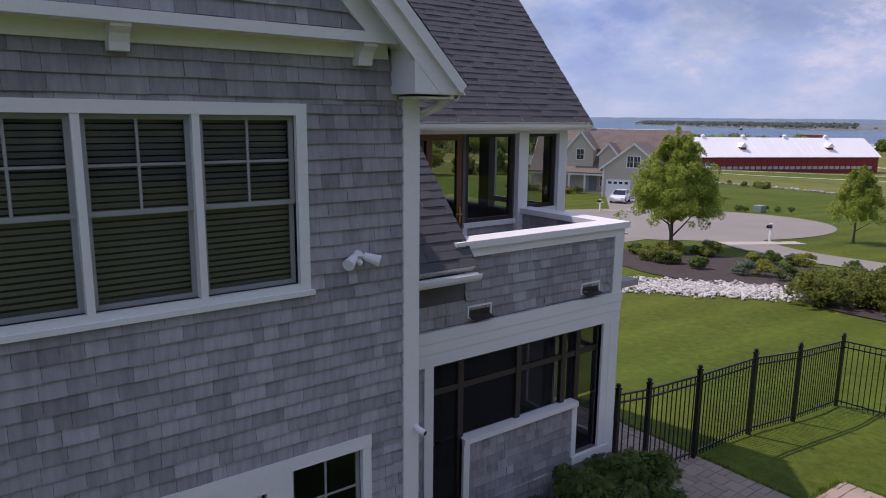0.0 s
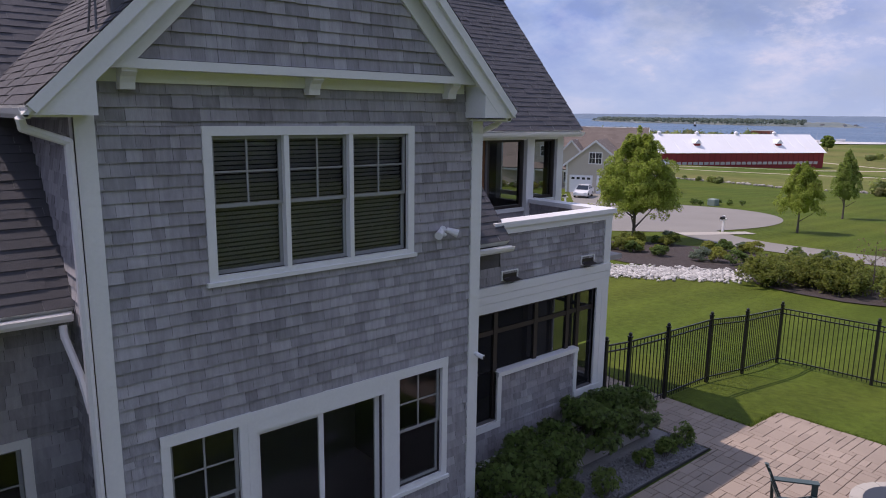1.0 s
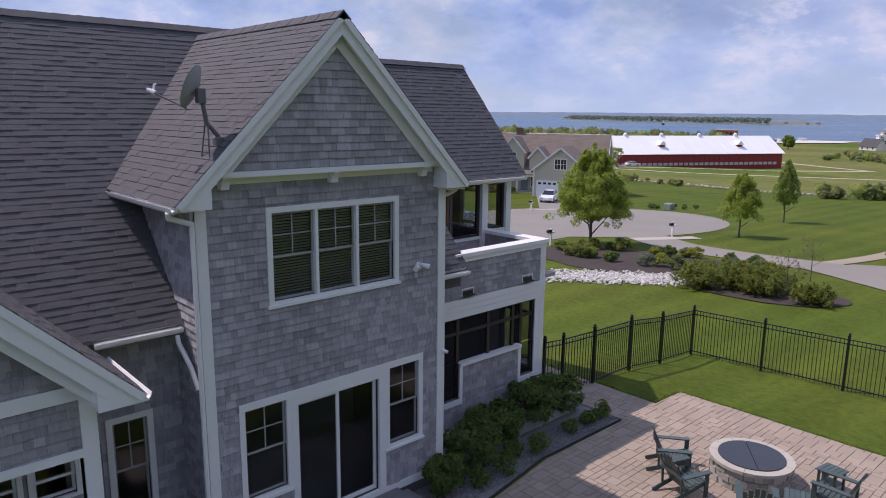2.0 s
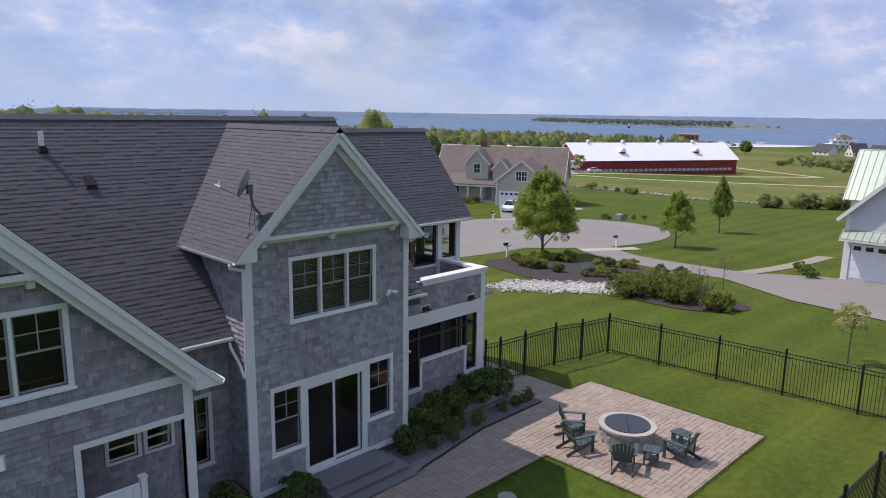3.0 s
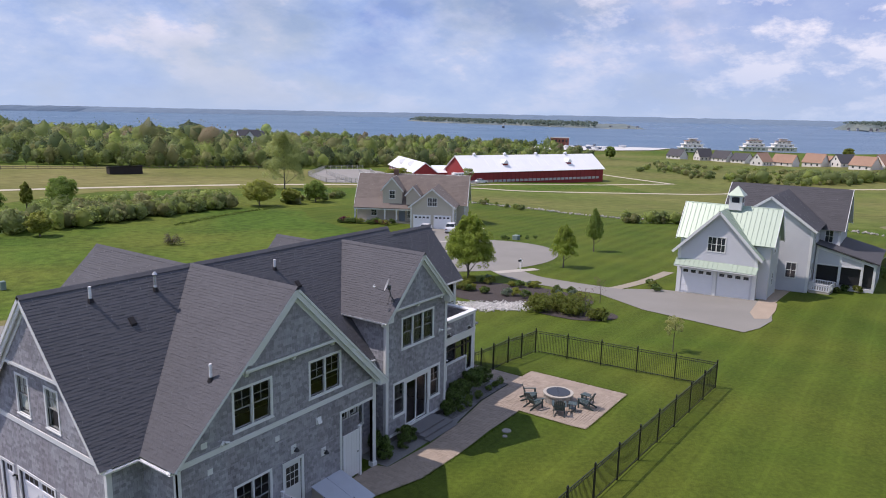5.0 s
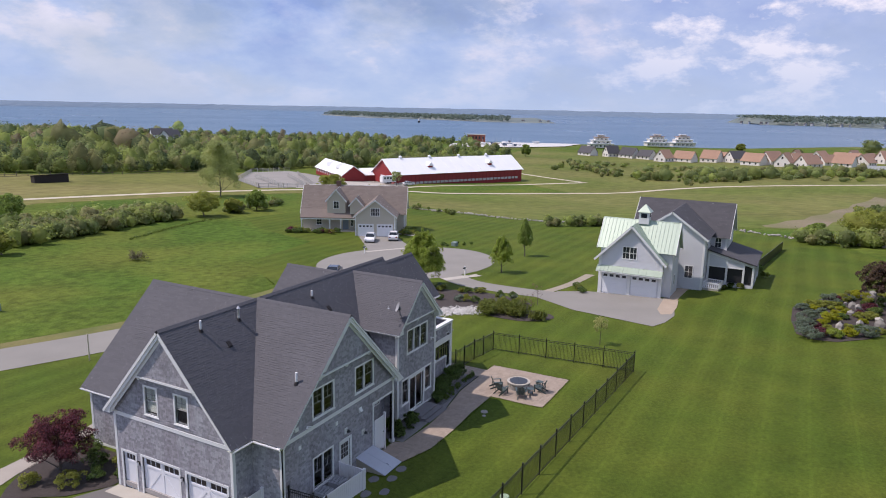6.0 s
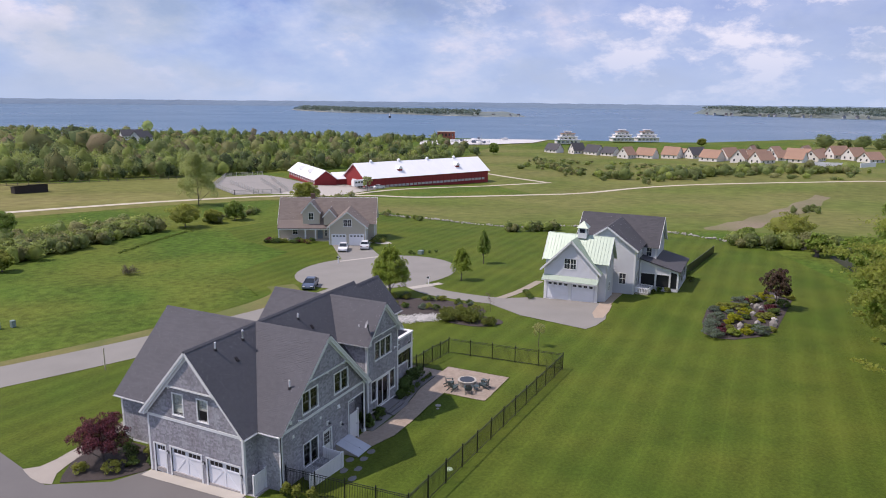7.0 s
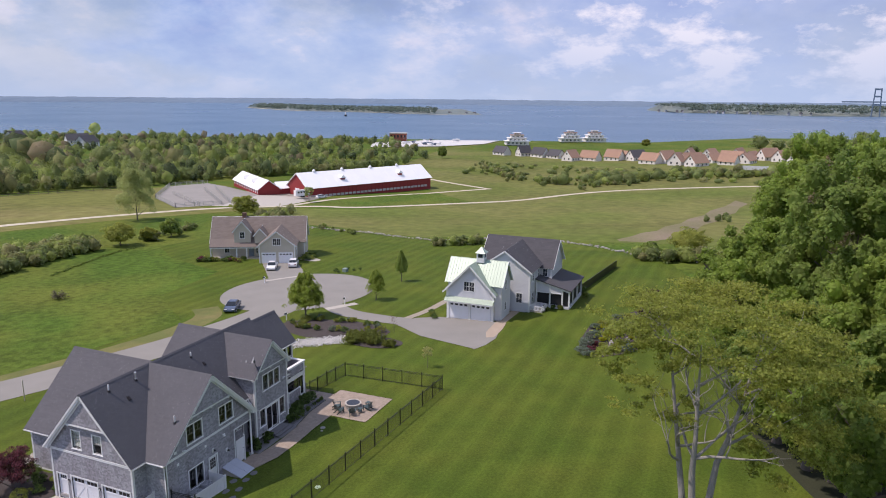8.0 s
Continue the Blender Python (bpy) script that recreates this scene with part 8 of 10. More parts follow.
# ---- simple houses ----
def gable_block(parent, x0, x1, y0, y1, z0, ze, zr, along, wall_mat, roof_mat, over=0.35, seed=0, course=0.28, trim=TRIM, seams=0.0):
    """A block under a gable roof. along 'x' or 'y': the way the ridge runs."""
    bm = bmesh.new()
    box(bm, x0, x1, y0, y1, z0, ze)
    if along == "x":
        ym = (y0 + y1) / 2
        hexa(bm, [(x0, y0, ze), (x1, y0, ze), (x1, y1, ze), (x0, y1, ze), (x0, ym - 0.01, zr - 0.12), (x1, ym - 0.01, zr - 0.12), (x1, ym + 0.01, zr - 0.12), (x0, ym + 0.01, zr - 0.12)])
    else:
        xm = (x0 + x1) / 2
        hexa(bm, [(x0, y0, ze), (x1, y0, ze), (x1, y1, ze), (x0, y1, ze), (xm - 0.01, y0, zr - 0.12), (xm + 0.01, y0, zr - 0.12), (xm + 0.01, y1, zr - 0.12), (xm - 0.01, y1, zr - 0.12)])
    wall = part("wall", bm, wall_mat, parent)
    if along == "x":
        half, k = (y1 - y0) / 2, (zr - ze) / ((y1 - y0) / 2)
        lines = [((0, y0 - over, ze - k * over), (0, half + over, (half + over) * k), (1, 0, 0), x0 - over, x1 + over), ((0, y1 + over, ze - k * over), (0, -half - over, (half + over) * k), (1, 0, 0), x0 - over, x1 + over)]
    else:
        half, k = (x1 - x0) / 2, (zr - ze) / ((x1 - x0) / 2)
        lines = [((x0 - over, 0, ze - k * over), (half + over, 0, (half + over) * k), (0, 1, 0), y0 - over, y1 + over), ((x1 + over, 0, ze - k * over), (-half - over, 0, (half + over) * k), (0, 1, 0), y0 - over, y1 + over)]
    for i, (eave, up, u, lo, hi) in enumerate(lines):
        up = Vector(up)
        if seams:
            bm = bmesh.new()
            o, uu, n = Vector(eave), Vector(u), Vector(u).cross(up).normalized()
            n = n if n.z > 0 else -n
            q = [o + uu * lo, o + uu * hi, o + uu * hi + up, o + uu * lo + up]
            hexa(bm, [p - n * 0.1 for p in q] + q)
            roof = part("roof", bm, roof_mat, parent)
            a = lo + 0.02
            while a < hi:
                bm = bmesh.new(); beam(bm, o + uu * a + n * 0.02, o + uu * a + up + n * 0.02, 0.03, 0.05, side=uu); part("roof_seam", bm, roof_mat, roof)
                a += seams
        else:
            roof_plane(parent, eave, u, up, lambda s: lo, lambda s: hi, up.length, course=course, seed=seed + i, material=roof_mat, tab=(0.5, 1.1), thick=0.1)
    if trim:
        ends = [(x0 - over, (x0, -1)), (x1 + over, (x1, 1))] if along == "x" else [(y0 - over, (y0, -1)), (y1 + over, (y1, 1))]
        for pos, _ in ends:
            for s in (-1, 1):
                bm = bmesh.new()
                if along == "x":
                    ym = (y0 + y1) / 2
                    beam(bm, (pos, ym + s * (half + over), ze - k * over - 0.12), (pos, ym, zr - 0.12), 0.05, 0.24, side=(1, 0, 0))
                else:
                    xm = (x0 + x1) / 2
                    beam(bm, (xm + s * (half + over), pos, ze - k * over - 0.12), (xm, pos, zr - 0.12), 0.05, 0.24, side=(0, 1, 0))
                part("rake_board", bm, trim, parent)
    return wall


def clapboards(face, a0, a1, z0, z1, parent, material, step=0.22, top=None):
    """Lapped boards, each a little proud at its foot."""
    z = z0
    while z < z1 - 0.05:
        l, r = (a0, a1) if top is None else top(z + step)
        if r - l > 0.3:
            bm = bmesh.new()
            h = min(step, z1 - z)
            hexa(bm, [face.p(l, z, 0), face.p(r, z, 0), face.p(r, z, 0.028), face.p(l, z, 0.028), face.p(l, z + h, 0), face.p(r, z + h, 0), face.p(r, z + h, 0.008), face.p(l, z + h, 0.008)])
            part("clapboard", bm, material, parent)
        z += step


def plain_window(face, a0, a1, z0, z1, parent, units=1, d=0.03, bars=True):
    bm = bmesh.new()
    c = 0.11
    face.rim_frame(bm, a0, a1, z0, z1, c, c, c, c, 0, d + 0.03)
    w = part("window", bm, TRIM, parent)
    bm = bmesh.new(); face.box(bm, a0 + c, a1 - c, z0 + c, z1 - c, 0, d + 0.004)
    part("pane", bm, surface("dark_window_pane", (0.03, 0.035, 0.045), 0.08, 1, 0.2, 10, 0.1, 0.0, spec=0.8), w)
    for k in range(1, units):
        m = a0 + (a1 - a0) * k / units
        bm = bmesh.new(); face.box(bm, m - 0.05, m + 0.05, z0 + c, z1 - c, 0, d + 0.025); part("mullion", bm, TRIM, w)
    if bars:
        bm = bmesh.new(); face.box(bm, a0 + c, a1 - c, (z0 + z1) / 2 - 0.025, (z0 + z1) / 2 + 0.025, 0, d + 0.018); part("sash_bar", bm, TRIM, w)
        for k in range(units):
            m = a0 + (a1 - a0) * (k + 0.5) / units
            bm = bmesh.new(); face.box(bm, m - 0.02, m + 0.02, z0 + c, z1 - c, 0, d + 0.014); part("sash_bar", bm, TRIM, w)
    return w


def board(face, a0, a1, z0, z1, parent, name="corner_board", d=0.05, mat=None):
    bm = bmesh.new(); face.box(bm, a0, a1, z0, z1, 0, d)
    return part(name, bm, mat or TRIM, parent)


def lift_door(face, a0, a1, z0, z1, parent, panes=4):
    """A sectional garage door with a row of small panes."""
    bm = bmesh.new(); face.box(bm, a0, a1, z0, z1, 0, 0.035)
    d = part("garage_door", bm, GARAGE_WHITE, parent)
    n = 4
    for k in range(n):
        bm = bmesh.new(); h = (z1 - z0) / n
        face.box(bm, a0 + 0.06, a1 - 0.06, z0 + k * h + 0.05, z0 + (k + 1) * h - 0.05, 0.036, 0.05); part("door_section", bm, GARAGE_WHITE, d)
    for k in range(panes):
        w = (a1 - a0) / panes
        bm = bmesh.new(); face.box(bm, a0 + k * w + 0.14, a0 + (k + 1) * w - 0.14, z1 - 0.44, z1 - 0.14, 0.051, 0.057); part("pane", bm, MATS["dark_window_pane"], d)
    return d


# neighbour with the green metal roof
NB = thing("neighbour_house", (0, 0, 0), "pale grey clapboard house with green metal garage roof", "house")
NZ = -1.75
FN1 = Face((44.2, 0, 0), (0, 1, 0), (-1, 0, 0))
gable_block(NB, 44.2, 50.0, -2.45, 5.05, NZ, 3.25, 7.1, "x", GREY_SIDING, GREEN_ROOF, 0.5, seams=0.45)
clapboards(FN1, -2.45, 5.05, NZ + 0.3, 6.9, NB, GREY_SIDING, 0.15, top=lambda z: (max(-2.45, 1.3 - (6.95 - z) / 1.03), min(5.05, 1.3 + (6.95 - z) / 1.03)))
plain_window(FN1, 0.55, 2.35, 2.95, 4.55, NB, 2)
lift_door(FN1, 1.55, 4.55, NZ + 0.35, 1.05, NB); lift_door(FN1, -1.95, 1.05, NZ + 0.35, 1.05, NB)
for a in (-2.5, 1.15, 4.62):
    board(FN1, a, a + 0.36, NZ, 1.3, NB, "pier", 0.1)
board(FN1, -2.5, -2.2, 1.3, 3.1, NB, d=0.06); board(FN1, 4.8, 5.1, 1.3, 3.1, NB, d=0.06); board(FN1, -2.5, 5.1, NZ, NZ + 0.22, NB, "base_board", 0.08)
bm = bmesh.new()
hexa(bm, [(44.2, -2.6, 1.92), (44.2, 5.2, 1.92), (43.35, 5.2, 1.36), (43.35, -2.6, 1.36), (44.2, -2.6, 1.99), (44.2, 5.2, 1.99), (43.35, 5.2, 1.43), (43.35, -2.6, 1.43)])
pent = part("pent_roof", bm, GREEN_ROOF, NB)
for k in range(18):
    bm = bmesh.new(); beam(bm, (44.2, -2.55 + k * 0.455, 2.01), (43.35, -2.55 + k * 0.455, 1.45), 0.03, 0.05, side=(0, 1, 0)); part("roof_seam", bm, GREEN_ROOF, pent)
bm = bmesh.new(); box(bm, 43.35, 43.41, -2.6, 5.2, 1.26, 1.36); part("fascia", bm, TRIM, NB)
gable_block(NB, 45.0, 49.4, -3.35, 5.15, NZ, 4.55, 7.45, "y", GREY_SIDING, GREEN_ROOF, 0.4, seams=0.45)
FN2 = Face((0, -3.35, 0), (1, 0, 0), (0, -1, 0))
clapboards(FN2, 45.0, 49.4, NZ + 0.3, 7.3, NB, GREY_SIDING, top=lambda z: (max(45.0, 47.2 - (7.3 - z) / 1.318), min(49.4, 47.2 + (7.3 - z) / 1.318)))
plain_window(FN2, 46.7, 47.6, 3.0, 4.6, NB); plain_window(FN2, 46.7, 47.6, -0.2, 1.2, NB)
board(FN2, 45.0, 45.25, NZ, 4.5, NB, d=0.06); board(FN2, 49.15, 49.4, NZ, 4.5, NB, d=0.06)
cup = bmesh.new(); box(cup, 46.6, 47.8, 0.0, 1.2, 7.0, 8.45); cupola = part("cupola", cup, TRIM, NB)
bm = bmesh.new(); hexa(bm, [(46.4, -0.2, 8.45), (48.0, -0.2, 8.45), (48.0, 1.4, 8.45), (46.4, 1.4, 8.45), (47.19, 0.59, 9.4), (47.21, 0.59, 9.4), (47.21, 0.61, 9.4), (47.19, 0.61, 9.4)]); part("cupola_roof", bm, GREEN_ROOF, cupola)
for f3 in (Face((46.6, 0.6, 0), (0, 1, 0), (-1, 0, 0)), Face((47.2, 0.0, 0), (1, 0, 0), (0, -1, 0))):
    bm = bmesh.new(); f3.box(bm, -0.36, 0.36, 7.75, 8.3, 0, 0.012); part("cupola_pane", bm, MATS["dark_window_pane"], cupola)
gable_block(NB, 51.0, 62.0, -6.1, 2.1, NZ - 0.2, 5.35, 8.25, "x", GREY_SIDING, SLATE_ROOF, 0.4, seed=81)
FN3 = Face((51.0, 0, 0), (0, 1, 0), (-1, 0, 0))
clapboards(FN3, -6.1, 2.1, NZ + 0.3, 8.0, NB, GREY_SIDING, top=lambda z: (max(-6.1, -2.0 - (8.1 - z) / 0.707), min(2.1, -2.0 + (8.1 - z) / 0.707)))
plain_window(FN3, -5.0, -3.9, 0.0, 1.7, NB); board(FN3, -6.15, -5.9, NZ, 5.3, NB, d=0.06)
FN4 = Face((0, -6.1, 0), (1, 0, 0), (0, -1, 0))
board(FN4, 51.0, 51.25, NZ, 5.3, NB, d=0.06); plain_window(FN4, 52.4, 53.3, 3.2, 4.7, NB); plain_window(FN4, 52.4, 53.3, 0.0, 1.6, NB); plain_window(FN4, 55.6, 56.5, 3.2, 4.7, NB)
gable_block(NB, 57.2, 65.0, -8.0, 3.8, NZ - 0.2, 4.9, 8.6, "y", GREY_SIDING, SLATE_ROOF, 0.4, seed=83)
FN5 = Face((57.2, 0, 0), (0, 1, 0), (-1, 0, 0))
board(FN5, -8.05, -7.8, NZ, 4.8, NB, d=0.06); plain_window(FN5, -7.4, -6.5, 3.1, 4.6, NB)
# its screened side porch
bm = bmesh.new(); hexa(bm, [(54.2, -12.0, 1.75), (64.6, -12.0, 1.75), (64.6, -5.9, 3.3), (54.2, -5.9, 3.3), (54.2, -12.0, 1.89), (64.6, -12.0, 1.89), (64.6, -5.9, 3.44), (54.2, -5.9, 3.44)]); part("porch_roof", bm, SLATE_ROOF, NB)
bm = bmesh.new(); box(bm, 54.5, 64.3, -11.7, -6.1, NZ - 0.1, -0.85); part("porch_base", bm, GREY_SIDING, NB)
for x, y in ((54.6, -6.3), (54.6, -8.5), (54.6, -10.5), (54.6, -11.6), (57.4, -11.6), (60.8, -11.6), (64.2, -11.6), (64.2, -8.9)):
    bm = bmesh.new(); box(bm, x - 0.12, x + 0.12, y - 0.12, y + 0.12, -0.85, 1.75 + (y + 12.0) * 0.254 - 0.03); part("porch_post", bm, TRIM, NB)
bm = bmesh.new(); hexa(bm, [(54.44, -11.7, 1.45), (54.52, -11.7, 1.45), (54.52, -6.2, 2.85), (54.44, -6.2, 2.85), (54.44, -11.7, 1.72), (54.52, -11.7, 1.72), (54.52, -6.2, 3.12), (54.44, -6.2, 3.12)]); part("porch_gable", bm, TRIM, NB)
bm = bmesh.new(); box(bm, 54.52, 64.3, -11.76, -11.68, 1.45, 1.72); part("porch_beam", bm, TRIM, NB)
bm = bmesh.new(); box(bm, 54.46, 54.54, -10.4, -6.2, 1.15, 1.3); part("porch_rail", bm, TRIM, NB)
bm = bmesh.new(); hexa(bm, [(54.5, -10.4, 1.3), (54.55, -10.4, 1.3), (54.55, -6.2, 1.3), (54.5, -6.2, 1.3), (54.5, -10.4, 2.0), (54.55, -10.4, 2.0), (54.55, -6.2, 3.0), (54.5, -6.2, 3.0)]); part("porch_wall", bm, GREY_SIDING, NB)
bm = bmesh.new(); box(bm, 54.75, 64.0, -11.5, -6.2, -0.7, 1.6); part("porch_screen", bm, surface("dark_screen", (0.02, 0.02, 0.022), 0.6, 1, 0.2, 20, 0.1, 0.0), NB)
tub = thing("garden_deck", (52.4, -7.3, ground_z(52.4, -7.3)), "small white railed deck beside the grey house", "deck", turn=-8)
bm = bmesh.new(); box(bm, -1.1, 1.1, -0.95, 0.95, 0.0, 0.3); part("deck_base", bm, CONCRETE, tub)
for x0, x1, y0, y1 in ((-1.1, 1.1, -0.98, -0.92), (-1.1, 1.1, 0.92, 0.98), (-1.13, -1.07, -0.92, 0.92), (1.07, 1.13, -0.92, 0.92)):
    bm = bmesh.new(); box(bm, x0, x1, y0, y1, 0.95, 1.05); box(bm, x0, x1, y0, y1, 0.3, 0.4); part("rail", bm, WHITE_VINYL, tub)
    n = int(max(x1 - x0, y1 - y0) / 0.22)
    for i in range(n + 1):
        bx, by = x0 + (x1 - x0) * i / n, y0 + (y1 - y0) * i / n
        bm = bmesh.new(); box(bm, bx - 0.04, bx + 0.04, by - 0.04, by + 0.04, 0.4, 0.95); part("baluster", bm, WHITE_VINYL, tub)
hedge_fence = thing("side_fence", (66, -11.2, ground_z(66, -11.2)), "dark low fence beyond the neighbouring porch", "fence")
bm = bmesh.new(); beam(bm, (0, 0, 0.7), (24, -2.6, 0.7 - 0.55), 0.06, 1.5, side=(0, 1, 0)); part("fence_panel", bm, BLACK_METAL, hedge_fence)
for k, (x, y, r) in enumerate(((52.8, -8.6, 0.5), (54.0, -9.2, 0.6), (54.0, -10.4, 0.65), (53.9, -7.9, 0.5), (62.6, -12.6, 0.8), (65.6, -11.6, 1.1), (66.6, -10.2, 1.2), (43.0, 6.6, 0.7), (44.2, 7.4, 0.7), (45.4, 8.0, 0.7))):
    shrub("shrub", (x, y), r, r * 1.3, 600, 0.16, LEAF_SHRUB if k % 2 else LEAF_JUNIPER, 700 + k, "green shrub beside the grey house", "neighbour shrubs")

# tan house beyond the turning circle: x along its front, y back
TH = thing("tan_house", (70.4, 59.6, -4.3), "tan clapboard house with brown roof and double garage", "house", turn=-62)
gable_block(TH, 0.0, 7.7, 0.0, 9.0, 0, 4.15, 7.2, "y", TAN_SIDING, BROWN_ROOF, 0.4, seed=91)
FT = Face((0, 0, 0), (1, 0, 0), (0, -1, 0))
clapboards(FT, 0, 7.7, 0.2, 7.0, TH, TAN_SIDING, 0.25, top=lambda z: (max(0.0, 3.85 - (7.05 - z) / 0.792), min(7.7, 3.85 + (7.05 - z) / 0.792)))
plain_window(FT, 2.95, 4.75, 4.0, 5.6, TH, 2)
for a in (0.65, 4.3):
    board(FT, a - 0.16, a + 2.96, 0, 2.5, TH, "door_casing", 0.05); lift_door(Face((0, -0.052, 0), (1, 0, 0), (0, -1, 0)), a, a + 2.8, 0.02, 2.35, TH)
board(FT, -0.03, 0.2, 0, 4.1, TH, d=0.06); board(FT, 7.5, 7.73, 0, 4.1, TH, d=0.06)
gable_block(TH, -11.3, 9.2, 6.2, 14.4, 0, 4.0, 8.8, "x", TAN_SIDING, BROWN_ROOF, 0.4, seed=93)
bm = bmesh.new(); hexa(bm, [(-11.5, 4.3, 2.75), (0.2, 4.3, 2.75), (0.2, 6.4, 4.2), (-11.5, 6.4, 4.2), (-11.5, 4.3, 2.88), (0.2, 4.3, 2.88), (0.2, 6.4, 4.36), (-11.5, 6.4, 4.36)]); part("porch_roof", bm, BROWN_ROOF, TH)
bm = bmesh.new(); box(bm, -11.4, 0.1, 4.35, 4.5, 2.5, 2.75); part("porch_beam", bm, TRIM, TH)
for x in (-11.2, -5.6, -3.4, -0.3):
    bm = bmesh.new(); box(bm, x - 0.12, x + 0.12, 4.35, 4.6, 0.3, 2.5); part("porch_post", bm, TRIM, TH)
bm = bmesh.new(); box(bm, -11.4, 0.0, 4.3, 6.2, 0.0, 0.3); part("porch_floor", bm, CONCRETE, TH)
FT2 = Face((0, 6.2, 0), (1, 0, 0), (0, -1, 0))
plain_window(FT2, -8.6, -7.4, 1.1, 2.5, TH, 1); board(FT2, -3.2, -2.1, 0.3, 2.45, TH, "front_door", 0.05, surface("grey_blue_door", (0.20, 0.25, 0.30), 0.5, 3, 0.1, 30, 0.1, 0.05)); plain_window(FT2, -1.7, -1.1, 0.8, 2.4, TH)
gable_block(TH, -6.2, -2.6, 5.4, 9.5, 3.6, 6.4, 8.5, "y", TAN_SIDING, BROWN_ROOF, 0.3, seed=95)
plain_window(Face((0, 5.4, 0), (1, 0, 0), (0, -1, 0)), -5.0, -3.8, 4.5, 6.1, TH)
gable_block(TH, -1.6, 0.9, 4.6, 9.0, 3.6, 5.6, 7.0, "y", TAN_SIDING, BROWN_ROOF, 0.25, seed=97)
bm = bmesh.new(); box(bm, -5.0, -4.1, 10.0, 10.7, 7.5, 9.6); part("chimney", bm, surface("brown_brick", (0.17, 0.10, 0.075), 0.9, 2, 0.2, 20, 0.2, 0.2), TH)
plain_window(Face((7.7, 0, 0), (0, 1, 0), (1, 0, 0)), 2.5, 3.6, 1.2, 2.7, TH); board(Face((0, 6.2, 0), (1, 0, 0), (0, -1, 0)), 9.0, 9.22, 0, 4, TH, d=0.05)
pr = random.Random(44)
for k in range(56):
    a = pr.uniform(-13.4, -3.9) if k < 40 else pr.uniform(8.4, 11.5)
    b = pr.uniform(0.9, 3.9) if k < 40 else pr.uniform(2, 8)
    q = TH.matrix_world @ Vector((a, b, 0))
    r = pr.uniform(0.5, 0.95) if k < 40 else pr.uniform(0.7, 1.2)
    shrub("shrub", (q.x, q.y), r, r * 1.2, 380, 0.18, pr.choice((LEAF_SHRUB, LEAF_OLIVE, LEAF_SHRUB, LEAF_JUNIPER, LEAF_SHRUB, LEAF_RED)), 720 + k, "garden shrub before the tan house", "tan house shrubs")
q = TH.matrix_world @ Vector((10.6, 3.5, 0)); sheet("garden_patio", ring(q.x, q.y, 1.6, 2.6, 18), 0.06, CONCRETE, "small pale patio beside the tan house", "patio")


# ---- barns ----
BARN = thing("red_barn", (187.6, 123.9, -9.2), "long red barn with a white metal roof", "barn", turn=-26)
gable_block(BARN, 0, 66, 0, 16, -1.6, 4.3, 9.7, "x", RED_BARN, WHITE_ROOF, 0.6, seams=4.0)
FB9 = Face((0, 0, 0), (1, 0, 0), (0, -1, 0))
for k in range(33):
    bm = bmesh.new(); FB9.box(bm, k * 2 - 0.06, k * 2 + 0.06, 1.3, 4.0, 0, 0.05); part("batten", bm, surface("dark_red_trim", (0.18, 0.02, 0.02), 0.7, 1, 0.1, 10, 0.1, 0.0), BARN)
board(FB9, 0, 64, 3.9, 4.1, BARN, "eave_board", 0.1, GARAGE_WHITE)
for k in range(32):
    board(FB9, k * 2 + 0.2, k * 2 + 1.7, 0.1, 1.0, BARN, "stall_rail", 0.12, surface("pale_stall_board", (0.5, 0.48, 0.45), 0.8, 1, 0.15, 10, 0.15, 0.0))
for x in (8, 22, 37, 52):
    bm = bmesh.new(); box(bm, x - 0.45, x + 0.45, 7.5, 8.5, 9.3, 10.2); tube(bm, (x, 8, 10.2), (x, 8, 10.7), 0.75, 0.2, 8); part("roof_ventilator", bm, GARAGE_WHITE, BARN)
for x in (19, 50):
    bm = bmesh.new(); box(bm, x - 1.0, x + 1.0, 2.6, 5.5, 5.6, 7.1); d = part("dormer", bm, RED_BARN, BARN)
    bm = bmesh.new(); hexa(bm, [(x - 1.4, 2.2, 6.8), (x + 1.4, 2.2, 6.8), (x + 1.4, 6.2, 6.8), (x - 1.4, 6.2, 6.8), (x - 0.02, 2.2, 8.2), (x + 0.02, 2.2, 8.2), (x + 0.02, 6.2, 8.2), (x - 0.02, 6.2, 8.2)]); part("dormer_roof", bm, WHITE_ROOF, d)
FB8 = Face((0, 0, 0), (0, 1, 0), (-1, 0, 0))
board(FB8, 6.4, 9.6, 0, 3.4, BARN, "barn_door", 0.1, GARAGE_WHITE)
SB = thing("small_barn", (182, 144, -8.9), "small red barn with a white metal roof", "barn", turn=52)
gable_block(SB, 0, 42, -9, 0, -1.2, 3.0, 6.4, "x", RED_BARN, WHITE_ROOF, 0.6, seams=4.0)
FB7 = Face((0, 0, 0), (1, 0, 0), (0, 1, 0))
for k in range(14):
    board(FB7, k * 3 + 0.8, k * 3 + 1.8, 1.0, 2.2, SB, "stall_window", 0.06, GARAGE_WHITE)
for x in (13, 27):
    bm = bmesh.new(); hexa(bm, [(x - 1.2, -4.5, 5.2), (x + 1.2, -4.5, 5.2), (x + 1.2, -1.2, 4.4), (x - 1.2, -1.2, 4.4), (x - 0.02, -4.5, 6.5), (x + 0.02, -4.5, 6.5), (x + 0.02, -1.0, 5.8), (x - 0.02, -1.0, 5.8)]); part("dormer", bm, WHITE_ROOF, SB)
gable_block(SB, 2, 9, -15, -9, 0, 2.8, 5.0, "y", RED_BARN, WHITE_ROOF, 0.5, seams=3.0)
